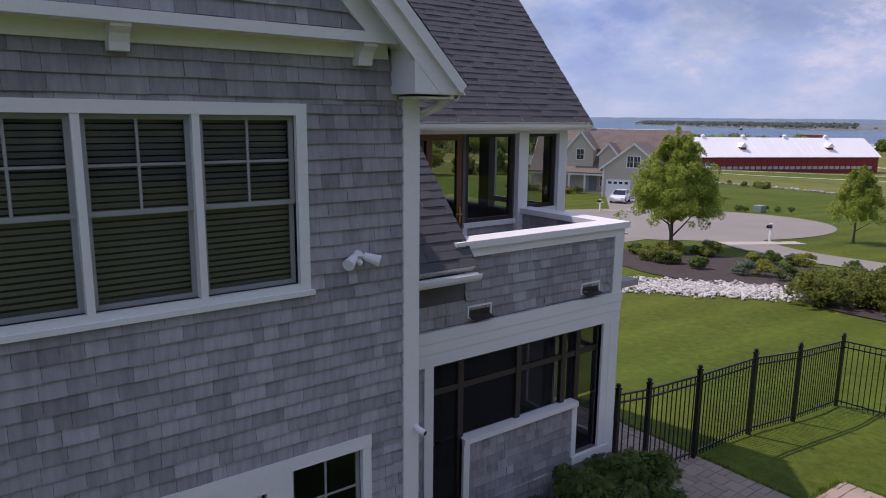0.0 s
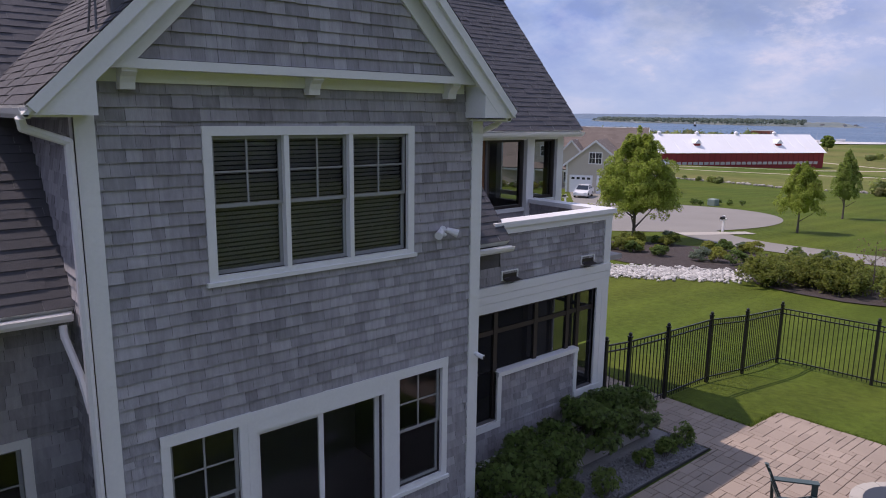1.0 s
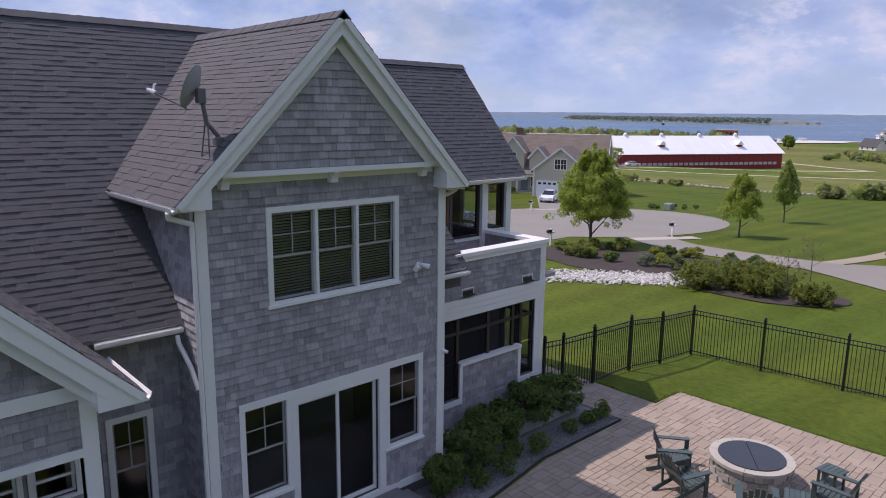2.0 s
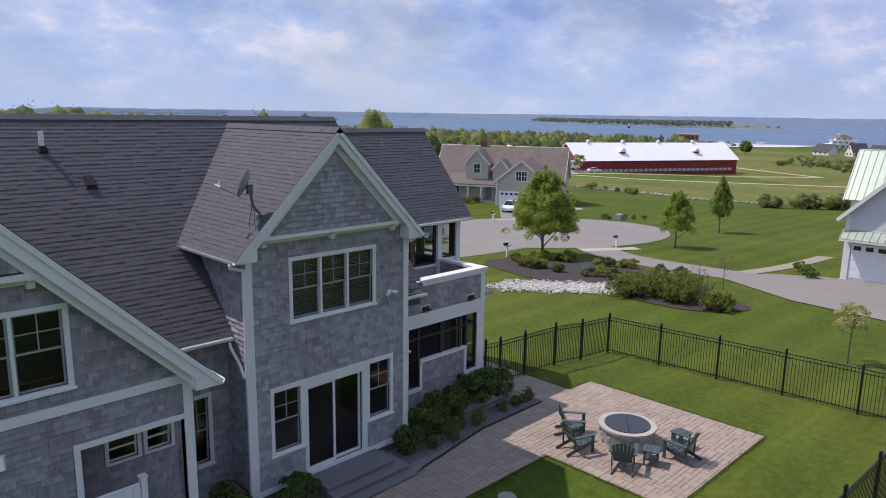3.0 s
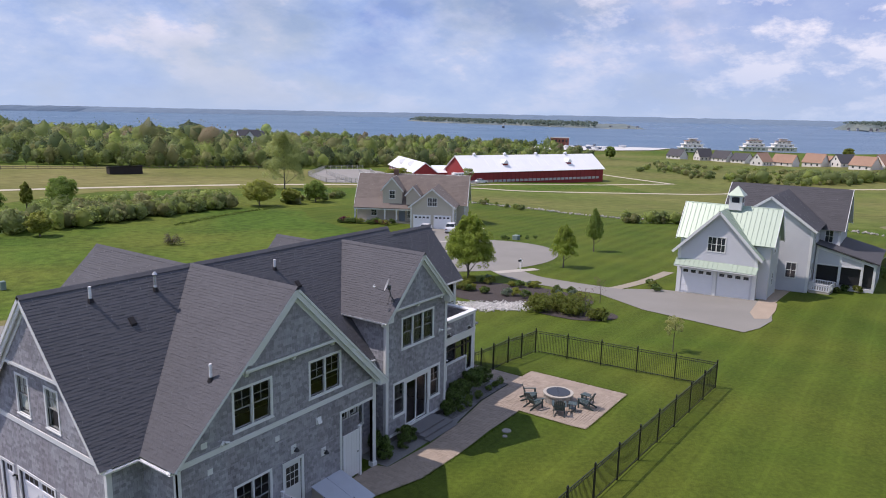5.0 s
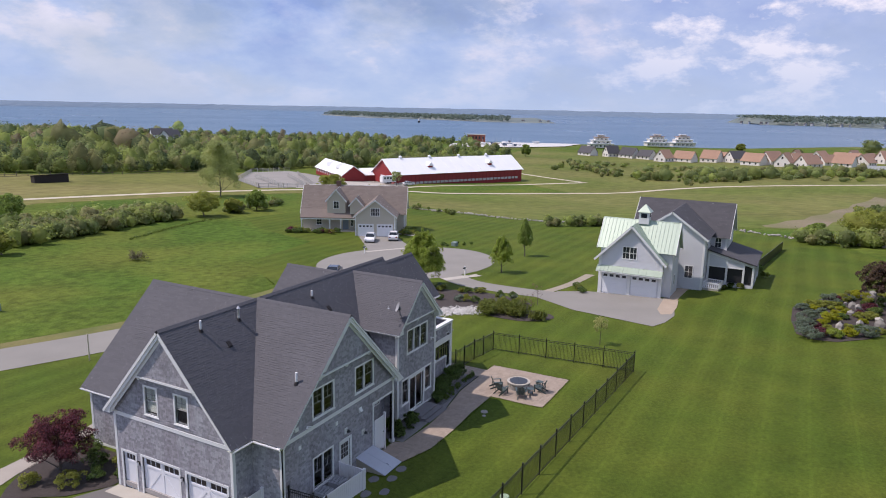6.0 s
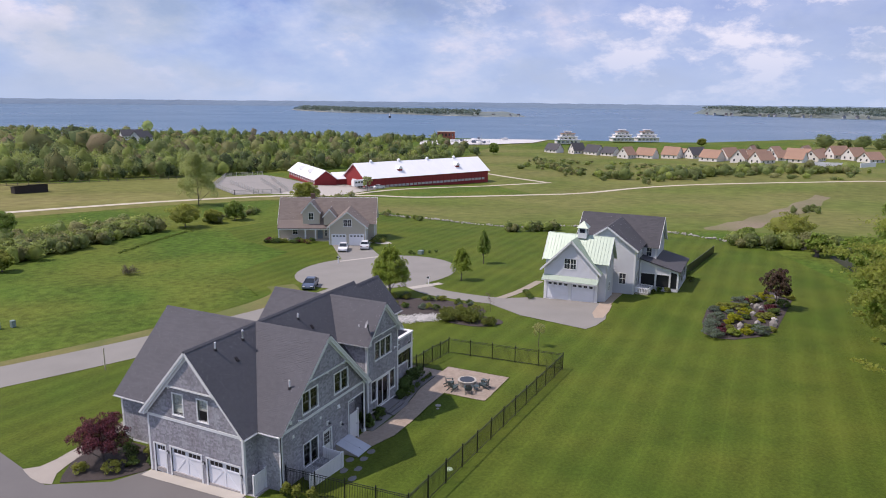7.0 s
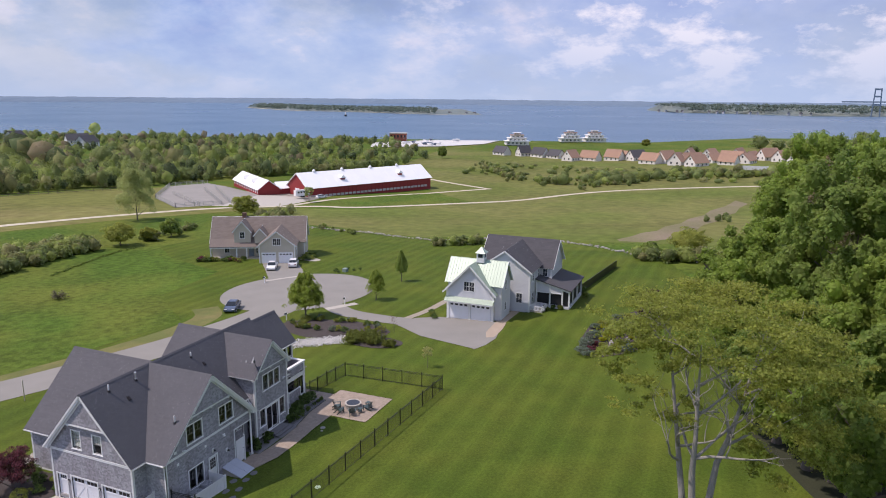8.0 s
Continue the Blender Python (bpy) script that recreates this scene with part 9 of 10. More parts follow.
pad = thing("paddock_fence", (150, 150, -6.3), "pale timber rail fence round sand paddocks", "fence")
P0 = Vector((150, 150, -6.3))
PADDOCK_RAIL = surface("weathered_pale_rail", (0.42, 0.41, 0.38), 0.85, 1.0, 0.2, 12, 0.2, 0.1)
for (x0, y0), (x1, y1) in (((132.3, 141.0), (150.4, 167.6)), ((150.4, 167.6), (190.5, 198.7)), ((139.8, 137.1), (164.1, 172.0)), ((147.1, 133.4), (183.9, 173.2)), ((147.1, 133.4), (132.3, 141.0)), ((153.3, 135.2), (194.9, 176.9)), ((190.5, 198.7), (212.8, 196.7))):
    n = int(math.hypot(x1 - x0, y1 - y0) / 3)
    for h in (0.5, 1.0, 1.5):
        bm = bmesh.new(); beam(bm, Vector((x0, y0, ground_z(x0, y0) + h)) - P0, Vector((x1, y1, ground_z(x1, y1) + h)) - P0, 0.05, 0.10); part("rail", bm, PADDOCK_RAIL, pad)
    for i in range(n + 1):
        x, y = x0 + (x1 - x0) * i / n, y0 + (y1 - y0) * i / n
        bm = bmesh.new(); box(bm, x - P0.x - 0.08, x - P0.x + 0.08, y - P0.y - 0.08, y - P0.y + 0.08, ground_z(x, y) - P0.z, ground_z(x, y) - P0.z + 1.7); part("post", bm, PADDOCK_RAIL, pad)
shed = thing("field_shed", (96, 193.5, -4.9), "dark low run-in shed in the far field", "shed", turn=-12)
bm = bmesh.new(); hexa(bm, [(-5, -1.5, 0), (5, -1.5, 0), (5, 1.5, 0), (-5, 1.5, 0), (-5, -1.5, 2.6), (5, -1.5, 2.6), (5, 1.5, 2.2), (-5, 1.5, 2.2)]); part("shed_body", bm, surface("dark_brown_boards", (0.035, 0.028, 0.025), 0.9, 1, 0.2, 10, 0.2, 0.0), shed)
bm = bmesh.new(); hexa(bm, [(-5.2, -1.8, 2.62), (5.2, -1.8, 2.62), (5.2, 1.7, 2.2), (-5.2, 1.7, 2.2), (-5.2, -1.8, 2.74), (5.2, -1.8, 2.74), (5.2, 1.7, 2.32), (-5.2, 1.7, 2.32)]); part("shed_roof", bm, SLATE_ROOF, shed)
ff = thing("field_fence", (110, 215, -5.3), "thin post and rail fence along the far field", "fence")
for i in range(40):
    x, y = 40 + i * 3.4, 236 - i * 0.9
    bm = bmesh.new(); box(bm, x - 110.07, x - 109.93, y - 215.07, y - 214.93, ground_z(x, y) + 5.3, ground_z(x, y) + 6.7); part("post", bm, BARK, ff)
for h in (0.6, 1.2):
    bm = bmesh.new(); beam(bm, (-70, 21, ground_z(40, 236) + 5.3 + h), (62.6, -14.1, ground_z(172, 201) + 5.3 + h), 0.06, 0.12); part("rail", bm, BARK, ff)


# ---- vehicles ----
GLASS_DARK = surface("dark_car_glass", (0.015, 0.018, 0.02), 0.06, 1, 0.1, 10, 0.05, 0.0, spec=0.9)
TYRE = surface("tyre_rubber", (0.02, 0.02, 0.02), 0.85, 5, 0.1, 40, 0.1, 0.1)


def car(at, turn, paint, label, group="", tall=0.0):
    """A saloon car; local x forward."""
    ob = thing("car", (*at, ground_z(*at) + 0.06), label, "car", group, turn=turn)
    prof = [(-2.25, 0.35), (-2.3, 0.75), (-2.05, 0.95 + tall * 0.4), (-1.2, 1.02 + tall * 0.1), (1.0, 0.98), (2.0, 0.82), (2.25, 0.6), (2.25, 0.32)]
    bm = bmesh.new()
    l, r = [bm.verts.new((x, -0.88, z)) for x, z in prof], [bm.verts.new((x, 0.88, z)) for x, z in prof]
    bm.faces.new(l); bm.faces.new(r[::-1])
    for i in range(len(prof)):
        j = (i + 1) % len(prof)
        bm.faces.new([l[i], l[j], r[j], r[i]])
    body = part("body", bevelled(bm, 0.06, 2), paint, ob)
    back = -1.95 if tall else -1.7
    cab = [(back, 0.98), (-1.0 - tall * 0.8, 1.42 + tall * 0.25), (0.25, 1.45 + tall * 0.25), (1.1, 0.98)]
    bm = bmesh.new()
    l, r = [bm.verts.new((x, -0.80 + (0.13 if z > 1.2 else 0), z)) for x, z in cab], [bm.verts.new((x, 0.80 - (0.13 if z > 1.2 else 0), z)) for x, z in cab]
    bm.faces.new(l); bm.faces.new(r[::-1])
    for i in range(4):
        j = (i + 1) % 4
        bm.faces.new([l[i], l[j], r[j], r[i]])
    part("cabin_glass", bm, GLASS_DARK, ob)
    bm = bmesh.new(); z = 1.435 + tall * 0.25; box(bm, -0.98 - tall * 0.7, 0.22, -0.64, 0.64, z, z + 0.04); part("roof_panel", bevelled(bm, 0.015), paint, ob)
    for s in (-1, 1):
        for x0, z0, x1, z1 in ((0.25, 1.44 + tall * 0.25, 1.08, 1.0), (-0.35, 1.42 + tall * 0.25, -0.38, 1.0), (-1.0 - tall * 0.8, 1.41 + tall * 0.25, back, 1.0)):
            bm = bmesh.new(); beam(bm, (x0, s * 0.675, z0), (x1, s * 0.805, z1), 0.07, 0.03, side=(1, 0, 0)); part("pillar", bm, paint, ob)
        for x in (-1.4, 1.42):
            bm = bmesh.new(); tube(bm, (x, s * 0.72, 0.32), (x, s * 0.91, 0.32), 0.33, 0.33, 16); wh = part("wheel", bm, TYRE, ob)
            bm = bmesh.new(); tube(bm, (x, s * 0.90, 0.32), (x, s * 0.925, 0.32), 0.2, 0.2, 12); part("rim", bm, STEEL, wh)
        bm = bmesh.new(); box(bm, 2.14, 2.26, s * 0.6 - 0.18, s * 0.6 + 0.18, 0.62, 0.74); part("headlight", bm, WHITE_VINYL, ob)
        bm = bmesh.new(); box(bm, -2.32, -2.2, s * 0.62 - 0.17, s * 0.62 + 0.17, 0.72, 0.86); part("tail_light", bm, MATS["dark_red_trim"], ob)
    return ob


WHITE_CAR = surface("white_car_paint", (0.78, 0.78, 0.78), 0.2, 1, 0.02, 10, 0.02, 0.0, spec=0.6)
BLUE_CAR = surface("slate_blue_car_paint", (0.10, 0.13, 0.19), 0.25, 1, 0.03, 10, 0.03, 0.0, metal=0.3, spec=0.6)
car((37.5, 40.2), 205, BLUE_CAR, "slate blue saloon car parked by the turning circle")
car((67.0, 53.8), -152, WHITE_CAR, "white open-topped car before a garage", "white cars")
car((71.3, 51.4), 28, WHITE_CAR, "white sport utility car before a garage", "white cars", tall=0.6)
car((187, 117), -25, WHITE_CAR, "white pickup beside the red barn", tall=0.3)
trailer = thing("horse_trailer", (182, 123, -7.9), "white horse trailer beside the red barn", "trailer", turn=-25)
bm = bmesh.new(); box(bm, -3, 3, -1.1, 1.1, 0.5, 3.0); part("trailer_body", bevelled(bm, 0.15, 2), WHITE_CAR, trailer)
for k in range(4):
    bm = bmesh.new(); box(bm, -2.4 + k * 1.3, -1.6 + k * 1.3, -1.13, -1.1, 1.8, 2.5); part("window", bm, GLASS_DARK, trailer)
bm = bmesh.new()
for x in (-0.7, 0.5):
    tube(bm, (x, -1.15, 0.35), (x, 1.15, 0.35), 0.36, 0.36, 12)
part("wheels", bm, TYRE, trailer)


# ---- posts and boxes ----
def mail_post(at, label, h=1.25):
    ob = thing("mailbox", (*at, ground_z(*at)), label, "mailbox", "mailboxes")
    bm = bmesh.new(); box(bm, -0.07, 0.07, -0.07, 0.07, -0.1, h); box(bm, -0.09, 0.09, -0.09, 0.09, h, h + 0.05); box(bm, -0.4, 0.4, -0.05, 0.05, h * 0.74, h * 0.82); part("post", bm, WHITE_VINYL, ob)
    bm = bmesh.new()
    pf = [(-0.1, 0), (0.1, 0), (0.1, 0.12), (0.06, 0.2), (-0.06, 0.2), (-0.1, 0.12)]
    l, r = [bm.verts.new((-0.42, y, h * 0.82 + z)) for y, z in pf], [bm.verts.new((0.02, y, h * 0.82 + z)) for y, z in pf]
    bm.faces.new(l); bm.faces.new(r[::-1])
    for i in range(6):
        bm.faces.new([l[i], l[(i + 1) % 6], r[(i + 1) % 6], r[i]])
    part("letter_box", bm, BLACK_METAL, ob)


mail_post((46.4, 24.3), "white mailbox post at a drive mouth"); mail_post((35.1, 28.0), "white mailbox post beside the road"); mail_post((56.0, 47.6), "white mailbox post at the tan house drive")
lp = thing("lamp_post", (-1.6, 37.0, ground_z(-1.6, 37.0)), "slim pale post at the road edge", "post")
bm = bmesh.new(); tube(bm, (0, 0, -0.1), (0, 0, 2.3), 0.06, 0.05, 8); part("post", bm, GRAVEL_TRACK, lp)
bm = bmesh.new(); tube(bm, (0, 0, 2.3), (0, 0, 2.42), 0.09, 0.04, 8); part("post_cap", bm, GRAVEL_TRACK, lp)
ub = thing("utility_box", (69.6, 37.7, ground_z(69.6, 37.7)), "grey-green utility cabinet among low shrubs", "utility box")
bm = bmesh.new(); box(bm, -0.5, 0.5, -0.45, 0.45, 0, 0.75); part("cabinet", bevelled(bm, 0.04), surface("grey_green_steel", (0.20, 0.26, 0.24), 0.5, 2, 0.1, 20, 0.1, 0.05), ub)
for k, (dx, dy) in enumerate(((-1.6, 0.6), (1.4, -1.2), (1.8, 0.4), (0.2, 2.2), (-0.8, 2.0), (2.3, -2.2))):
    shrub("shrub", (69.6 + dx, 37.7 + dy), 0.5, 0.7, 260, 0.16, LEAF_SHRUB, 760 + k, "low shrub beside the utility cabinet", "utility shrubs")
for x, y in ((4.0, 60.4), (2.6, 61.2)):
    ob = thing("ground_box", (x, y, ground_z(x, y)), "small green service pedestal in the meadow", "utility box", "service pedestals")
    bm = bmesh.new(); box(bm, -0.25, 0.25, -0.25, 0.25, 0, 0.9); part("pedestal", bevelled(bm, 0.04), MATS["grey_green_steel"], ob)


# ---- far village, waterfront, shores ----
COTTAGE_WALL = surface("pale_cottage_wall", (0.72, 0.69, 0.65), 0.8, 0.2, 0.1, 2, 0.1, 0.0)
COTTAGE_ROOF = surface("orange_brown_roof", (0.33, 0.205, 0.145), 0.9, 0.2, 0.15, 2, 0.2, 0.0)


def cottage(x, y, w, l, h, turn, roof_mat, label, z=None):
    ob = thing("cottage", (x, y, ground_z(x, y) if z is None else z), label, "house", "waterfront cottages", turn=turn)
    gable_block(ob, -w / 2, w / 2, -l / 2, l / 2, -1, h * 0.36, h, "y", COTTAGE_WALL, roof_mat, 0.4, seams=30, trim=None)
    for sx in (-1, 1):
        f1 = Face((sx * w / 2, 0, 0), (0, 1, 0), (sx, 0, 0))
        for a in (-l * 0.3, 0, l * 0.3):
            bm = bmesh.new(); f1.box(bm, a - 0.5, a + 0.5, 0.7, 1.9, 0, 0.06); part("window", bm, MATS["dark_window_pane"], ob)
    f2 = Face((0, -l / 2, 0), (1, 0, 0), (0, -1, 0))
    for a, zz in ((-w * 0.22, 0.9), (w * 0.22, 0.9), (0, h * 0.55)):
        bm = bmesh.new(); f2.box(bm, a - 0.5, a + 0.5, zz, zz + 1.3, 0, 0.06); part("window", bm, MATS["dark_window_pane"], ob)
    return ob


CL = "far pale cottage with an orange-brown roof"
GL = "far white cottage with a grey roof"
pr = random.Random(3)
for x, y, g in ((475.9, 132.1, 1), (473.9, 113.8, 1), (469.0, 99.5, 1), (465.0, 86.3, 1), (447.3, 71.1, 0), (456.2, 58.8, 0), (462.1, 42.6, 0), (473.0, 34.4, 0), (463.1, 27.3, 1), (431.5, 14.1, 0), (439.4, 4.9, 0), (420.6, -3.3, 0), (429.5, -11.5, 0), (411.6, -15.6, 0), (422.6, -34.0, 0), (441.4, -25.8, 0), (435.4, -44.3, 0), (464.1, -48.3, 0), (464.1, -57.5, 0), (451.3, -36.1, 0), (475.9, -40.2, 0), (480.8, -21.8, 0), (491.0, -60.6, 0), (433.9, -74.0, 0), (451.6, -66.8, 0), (484.8, -7.5, 0)):
    cottage(x, y, pr.uniform(7.5, 9.5), pr.uniform(10, 15), pr.uniform(6.2, 8.6), pr.choice((-110, -122, -132, 150)) + pr.uniform(-10, 10), SLATE_ROOF if g else COTTAGE_ROOF, GL if g else CL)


def villa(x, y, turn):
    ob = thing("waterfront_villa", (x, y, -13), "large white tiered waterfront house with balconies", "house", "waterfront villas", turn=turn)
    for k, (w, d, z0, z1) in enumerate(((22, 15, 0, 3.6), (17, 12, 3.6, 6.6), (12, 9, 6.6, 9.4), (6, 5, 9.4, 11.4))):
        bm = bmesh.new(); box(bm, -w / 2, w / 2, -d / 2, d / 2, z0, z1); part("storey", bm, COTTAGE_WALL, ob)
        bm = bmesh.new(); box(bm, -w / 2 - 1, w / 2 + 1, -d / 2 - 1, d / 2 + 1, z1, z1 + 0.35); part("terrace", bm, COTTAGE_ROOF if k == 2 else WHITE_ROOF, ob)
        for i in range(int(w / 4)):
            a = -w / 2 + 2 + i * 4
            bm = bmesh.new(); box(bm, a - 0.9, a + 0.9, -d / 2 - 0.1, -d / 2, z0 + 1, z1 - 0.8); part("window", bm, MATS["dark_window_pane"], ob)
            bm = bmesh.new(); box(bm, a - 0.15, a + 0.15, -d / 2 - 0.9, -d / 2 - 0.6, z0, z1); part("column", bm, TRIM, ob)


villa(606, 158, -65); villa(683, 122, -65); villa(700, 100, -65)
bb = thing("brick_building", (608, 287, -13), "far square red brick building at the waterfront", "building", turn=-65)
bm = bmesh.new(); box(bm, -9, 9, -7, 7, 0, 7.5); part("wall", bm, surface("red_brick_wall", (0.30, 0.10, 0.07), 0.9, 0.3, 0.15, 3, 0.15, 0.0), bb)
bm = bmesh.new(); box(bm, -9.4, 9.4, -7.4, 7.4, 7.5, 8.0); part("roof", bm, CONCRETE, bb)
for k in range(5):
    bm = bmesh.new(); box(bm, -7.8 + k * 3.4, -6.2 + k * 3.4, -7.1, -7, 3.5, 6); part("window", bm, MATS["dark_window_pane"], bb)
sheet("boatyard", [(500, 262), (560, 292), (640, 262), (670, 196), (600, 190), (540, 214)], 0.6, surface("pale_hardstanding", (0.55, 0.54, 0.52), 0.9, 0.05, 0.15, 1, 0.2, 0.0), "pale boatyard hardstanding at the waterfront", "yard")
for k in range(14):
    x, y = 560 + pr.uniform(-30, 90), 230 + pr.uniform(-30, 40)
    ob = thing("stored_boat", (x, y, ground_z(x, y) + 0.6), "far pale boat stored ashore", "boat", "stored boats", turn=pr.uniform(0, 180))
    bm = bmesh.new(); hexa(bm, [(-3.5, -0.6, 0.4), (3.0, -0.3, 0.4), (3.0, 0.3, 0.4), (-3.5, 0.6, 0.4), (-4, -1.5, 2.2), (5, -0.3, 2.4), (5, 0.3, 2.4), (-4, 1.5, 2.2)]); part("hull", bm, WHITE_CAR if k % 3 else BLUE_CAR, ob)
    bm = bmesh.new(); tube(bm, (0, 0, 2.2), (0, 0, 8 if k % 2 else 3), 0.12, 0.08, 5); part("boat_mast", bm, STEEL, ob)
ww = thing("white_wall", (360, -52, -5.6), "long low white wall before the far cottages", "wall")
bm = bmesh.new(); beam(bm, (-2, 13, 1.2), (1, -5, 1.2), 0.3, 2.2); beam(bm, (2, -10, 1.2), (14, -18, 1.2), 0.3, 2.2); part("wall_panel", bm, WHITE_VINYL, ww)
buoy = thing("bay_beacon", (1437, 831, -15), "small dark beacon standing in the bay", "beacon")
bm = bmesh.new(); tube(bm, (0, 0, -1), (0, 0, 4), 3.2, 2.8, 10); part("beacon_base", bm, BLACK_METAL, buoy)
bm = bmesh.new(); tube(bm, (0, 0, 4), (0, 0, 10), 2.0, 1.4, 8); part("beacon_tower", bm, COTTAGE_WALL, buoy)


def shore(name, line, depth, height, material, label, seed, step=18, rough=0.35):
    """A low wooded shore along a line of (x, y): a lumpy bank with an uneven top."""
    rng = np.random.default_rng(seed)
    pts = [Vector((*p, 0)) for p in line]
    fine = []
    for a, b in zip(pts, pts[1:]):
        n = max(int((b - a).length / step), 1)
        fine += [a.lerp(b, i / n) for i in range(n)]
    fine.append(pts[-1])
    n = len(fine)
    low = np.convolve(rng.normal(size=n + 40), np.ones(41) / 41, "valid") * 5
    mid = np.convolve(rng.normal(size=n + 6), np.ones(7) / 7, "valid") * 1.3
    verts, faces = [], []
    prof = ((0.0, -0.1), (0.14, 0.30), (0.28, 0.62), (0.42, 0.85), (0.6, 1.0), (1.0, -0.4))
    for i, p in enumerate(fine):
        back = Vector((0.926, 0.375, 0))
        end = min(1.0, 0.12 + min(i, n - 1 - i) / 6)
        h = height * end * max(0.35, 1 + rough * (low[i] + 0.5 * mid[i] + 0.35 * rng.normal()))
        for q, z in prof:
            k = rng.normal() * 0.03
            q *= 0.25 + 0.75 * end
            verts.append((p.x + back.x * depth * q, p.y + back.y * depth * q, -15 + h * (z + k)))
    m = len(prof)
    for i in range(n - 1):
        for j in range(m - 1):
            a = i * m + j
            faces.append((a, a + m, a + m + 1, a + 1))
    ob = raw(name, verts, faces, material)
    return tagged(ob, label, "shore", kind="structure")


shore("island", [(2250, 1760), (1930, 1310), (1850, 1015), (1750, 735), (1830, 622)], 420, 11, HAZED_SHORE_BANK, "low wooded island with a pale beach across the bay", 21, step=9, rough=0.1)
shore("shore_east", [(2560, 130), (2540, -44), (2320, -276), (2440, -460), (2600, -900), (2700, -1500)], 700, 25, HAZED_SHORE_BANK, "wooded shore with scattered houses across the bay", 22, step=9, rough=0.14)
shore("shore_far", [(900, 4350), (2200, 4250), (3300, 3500), (4050, 2350), (4450, 1500), (4600, 600), (4650, -300), (4500, -1500)], 300, 33, HAZE_BLUE_SHORE, "distant shore along the horizon with haze painted into its blue", 23, step=40, rough=0.03)
# leaf green paled and greyed, haze over the bay put into the colour
HAZED_SHORE_LEAF = leaf("haze_tinted_shore_leaf", (0.185, 0.230, 0.185), (0.155, 0.205, 0.170))
for word, line, depth, rise, top, n in (("island", [(2240, 1740), (1930, 1310), (1850, 1015), (1750, 735)], 330, 8.5, 9, 620), ("eastern shore", [(2560, 110), (2540, -44), (2320, -276), (2440, -460), (2560, -800)], 420, 22, 12, 760)):
    spots = []
    for k in range(n):
        i = pr.randrange(len(line) - 1)
        t, q = pr.random(), pr.random() ** 1.4
        x = line[i][0] + (line[i + 1][0] - line[i][0]) * t + 0.926 * depth * q + 12
        y = line[i][1] + (line[i + 1][1] - line[i][1]) * t + 0.375 * depth * q
        h = top * pr.uniform(0.6, 1.25)
        spots.append((x, y, h * pr.uniform(0.7, 1.2), h, -15 + rise * min(1.0, 0.4 + 2.0 * q)))
    rng = np.random.default_rng(95 + n)
    got = [crown_points(26, (x, y, z + h * 0.4), (r, r, h * 0.5), rng, 6, 0.5, 0.5) for x, y, r, h, z in spots]
    v, f = leaf_quads((np.concatenate([g[0] for g in got]), np.concatenate([g[1] for g in got])), 5.0, rng, 0.5, 0.4)
    tagged(raw("shore_trees", v, f, HAZED_SHORE_LEAF), "green trees with haze mixed into their colour crowding the " + word, "trees", kind="stuff")
beach = band([(2240, 1740), (1915, 1305), (1838, 1010), (1738, 728), (1800, 606)], 16)
bm = bmesh.new(); bm.faces.new([bm.verts.new((x, y, -14.4)) for x, y in beach]); bmesh.ops.triangulate(bm, faces=bm.faces[:])
tagged(part("beach", bm, GRAVEL_TRACK, None), "pale strip of island beach", "beach", kind="structure")
pr = random.Random(8)
SHORE_WALL = surface("weathered_shore_house_wall", (0.42, 0.42, 0.43), 0.8, 0.2, 0.1, 2, 0.1, 0.0)
for k in range(20):
    t = pr.random()
    x, y = (2560 - 240 * t + 20, 240 - 500 * t) if k < 16 else (1800 + pr.uniform(10, 60), 640 + 160 * t)
    ob = thing("shore_house", (x + 30, y, -14), "tiny pale house on the far wooded shore", "house", "shore houses", turn=pr.uniform(0, 90))
    gable_block(ob, -3.6, 3.6, -3, 3, 0, 3.5 + (4 * pr.random() if k < 16 else 0), 6 if k >= 16 else 10, "x", SHORE_WALL, SLATE_ROOF, 0.5, seams=40, trim=None)
# tower and deck take the horizon shore's blue, so haze is painted on them
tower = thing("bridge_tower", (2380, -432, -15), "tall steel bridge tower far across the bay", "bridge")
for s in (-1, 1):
    bm = bmesh.new(); beam(bm, (0, s * 11, 0), (0, s * 8, 84), 3, 3, side=(1, 0, 0)); part("tower_leg", bm, HAZE_BLUE_SHORE, tower)
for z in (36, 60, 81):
    bm = bmesh.new(); beam(bm, (0, -10, z), (0, 10, z), 4, 5, side=(1, 0, 0)); part("tower_brace", bm, HAZE_BLUE_SHORE, tower)
bm = bmesh.new(); beam(bm, (16, 90, 44), (-120, -800, 44), 8, 4); part("bridge_deck", bm, HAZE_BLUE_SHORE, tower)

# houses among the woods
for x, y, z, turn in ((394, 573, -13.0, 20), (388, 488, -13.0, -25), (372, 458, -13.0, 15)):
    ob = thing("woodland_house", (x, y, z), "grey-roofed house half hidden among trees", "house", "woodland houses", turn=turn)
    gable_block(ob, -9, 9, -5, 5, 0, 6.5, 11.5, "x", GREY_SIDING, SLATE_ROOF, 0.5, seams=40, trim=None)
    for a in (-6, -2, 2, 6):
        bm = bmesh.new(); box(bm, a - 0.6, a + 0.6, -5.06, -5.0, 3.8, 5.4); part("window", bm, MATS["dark_window_pane"], ob)


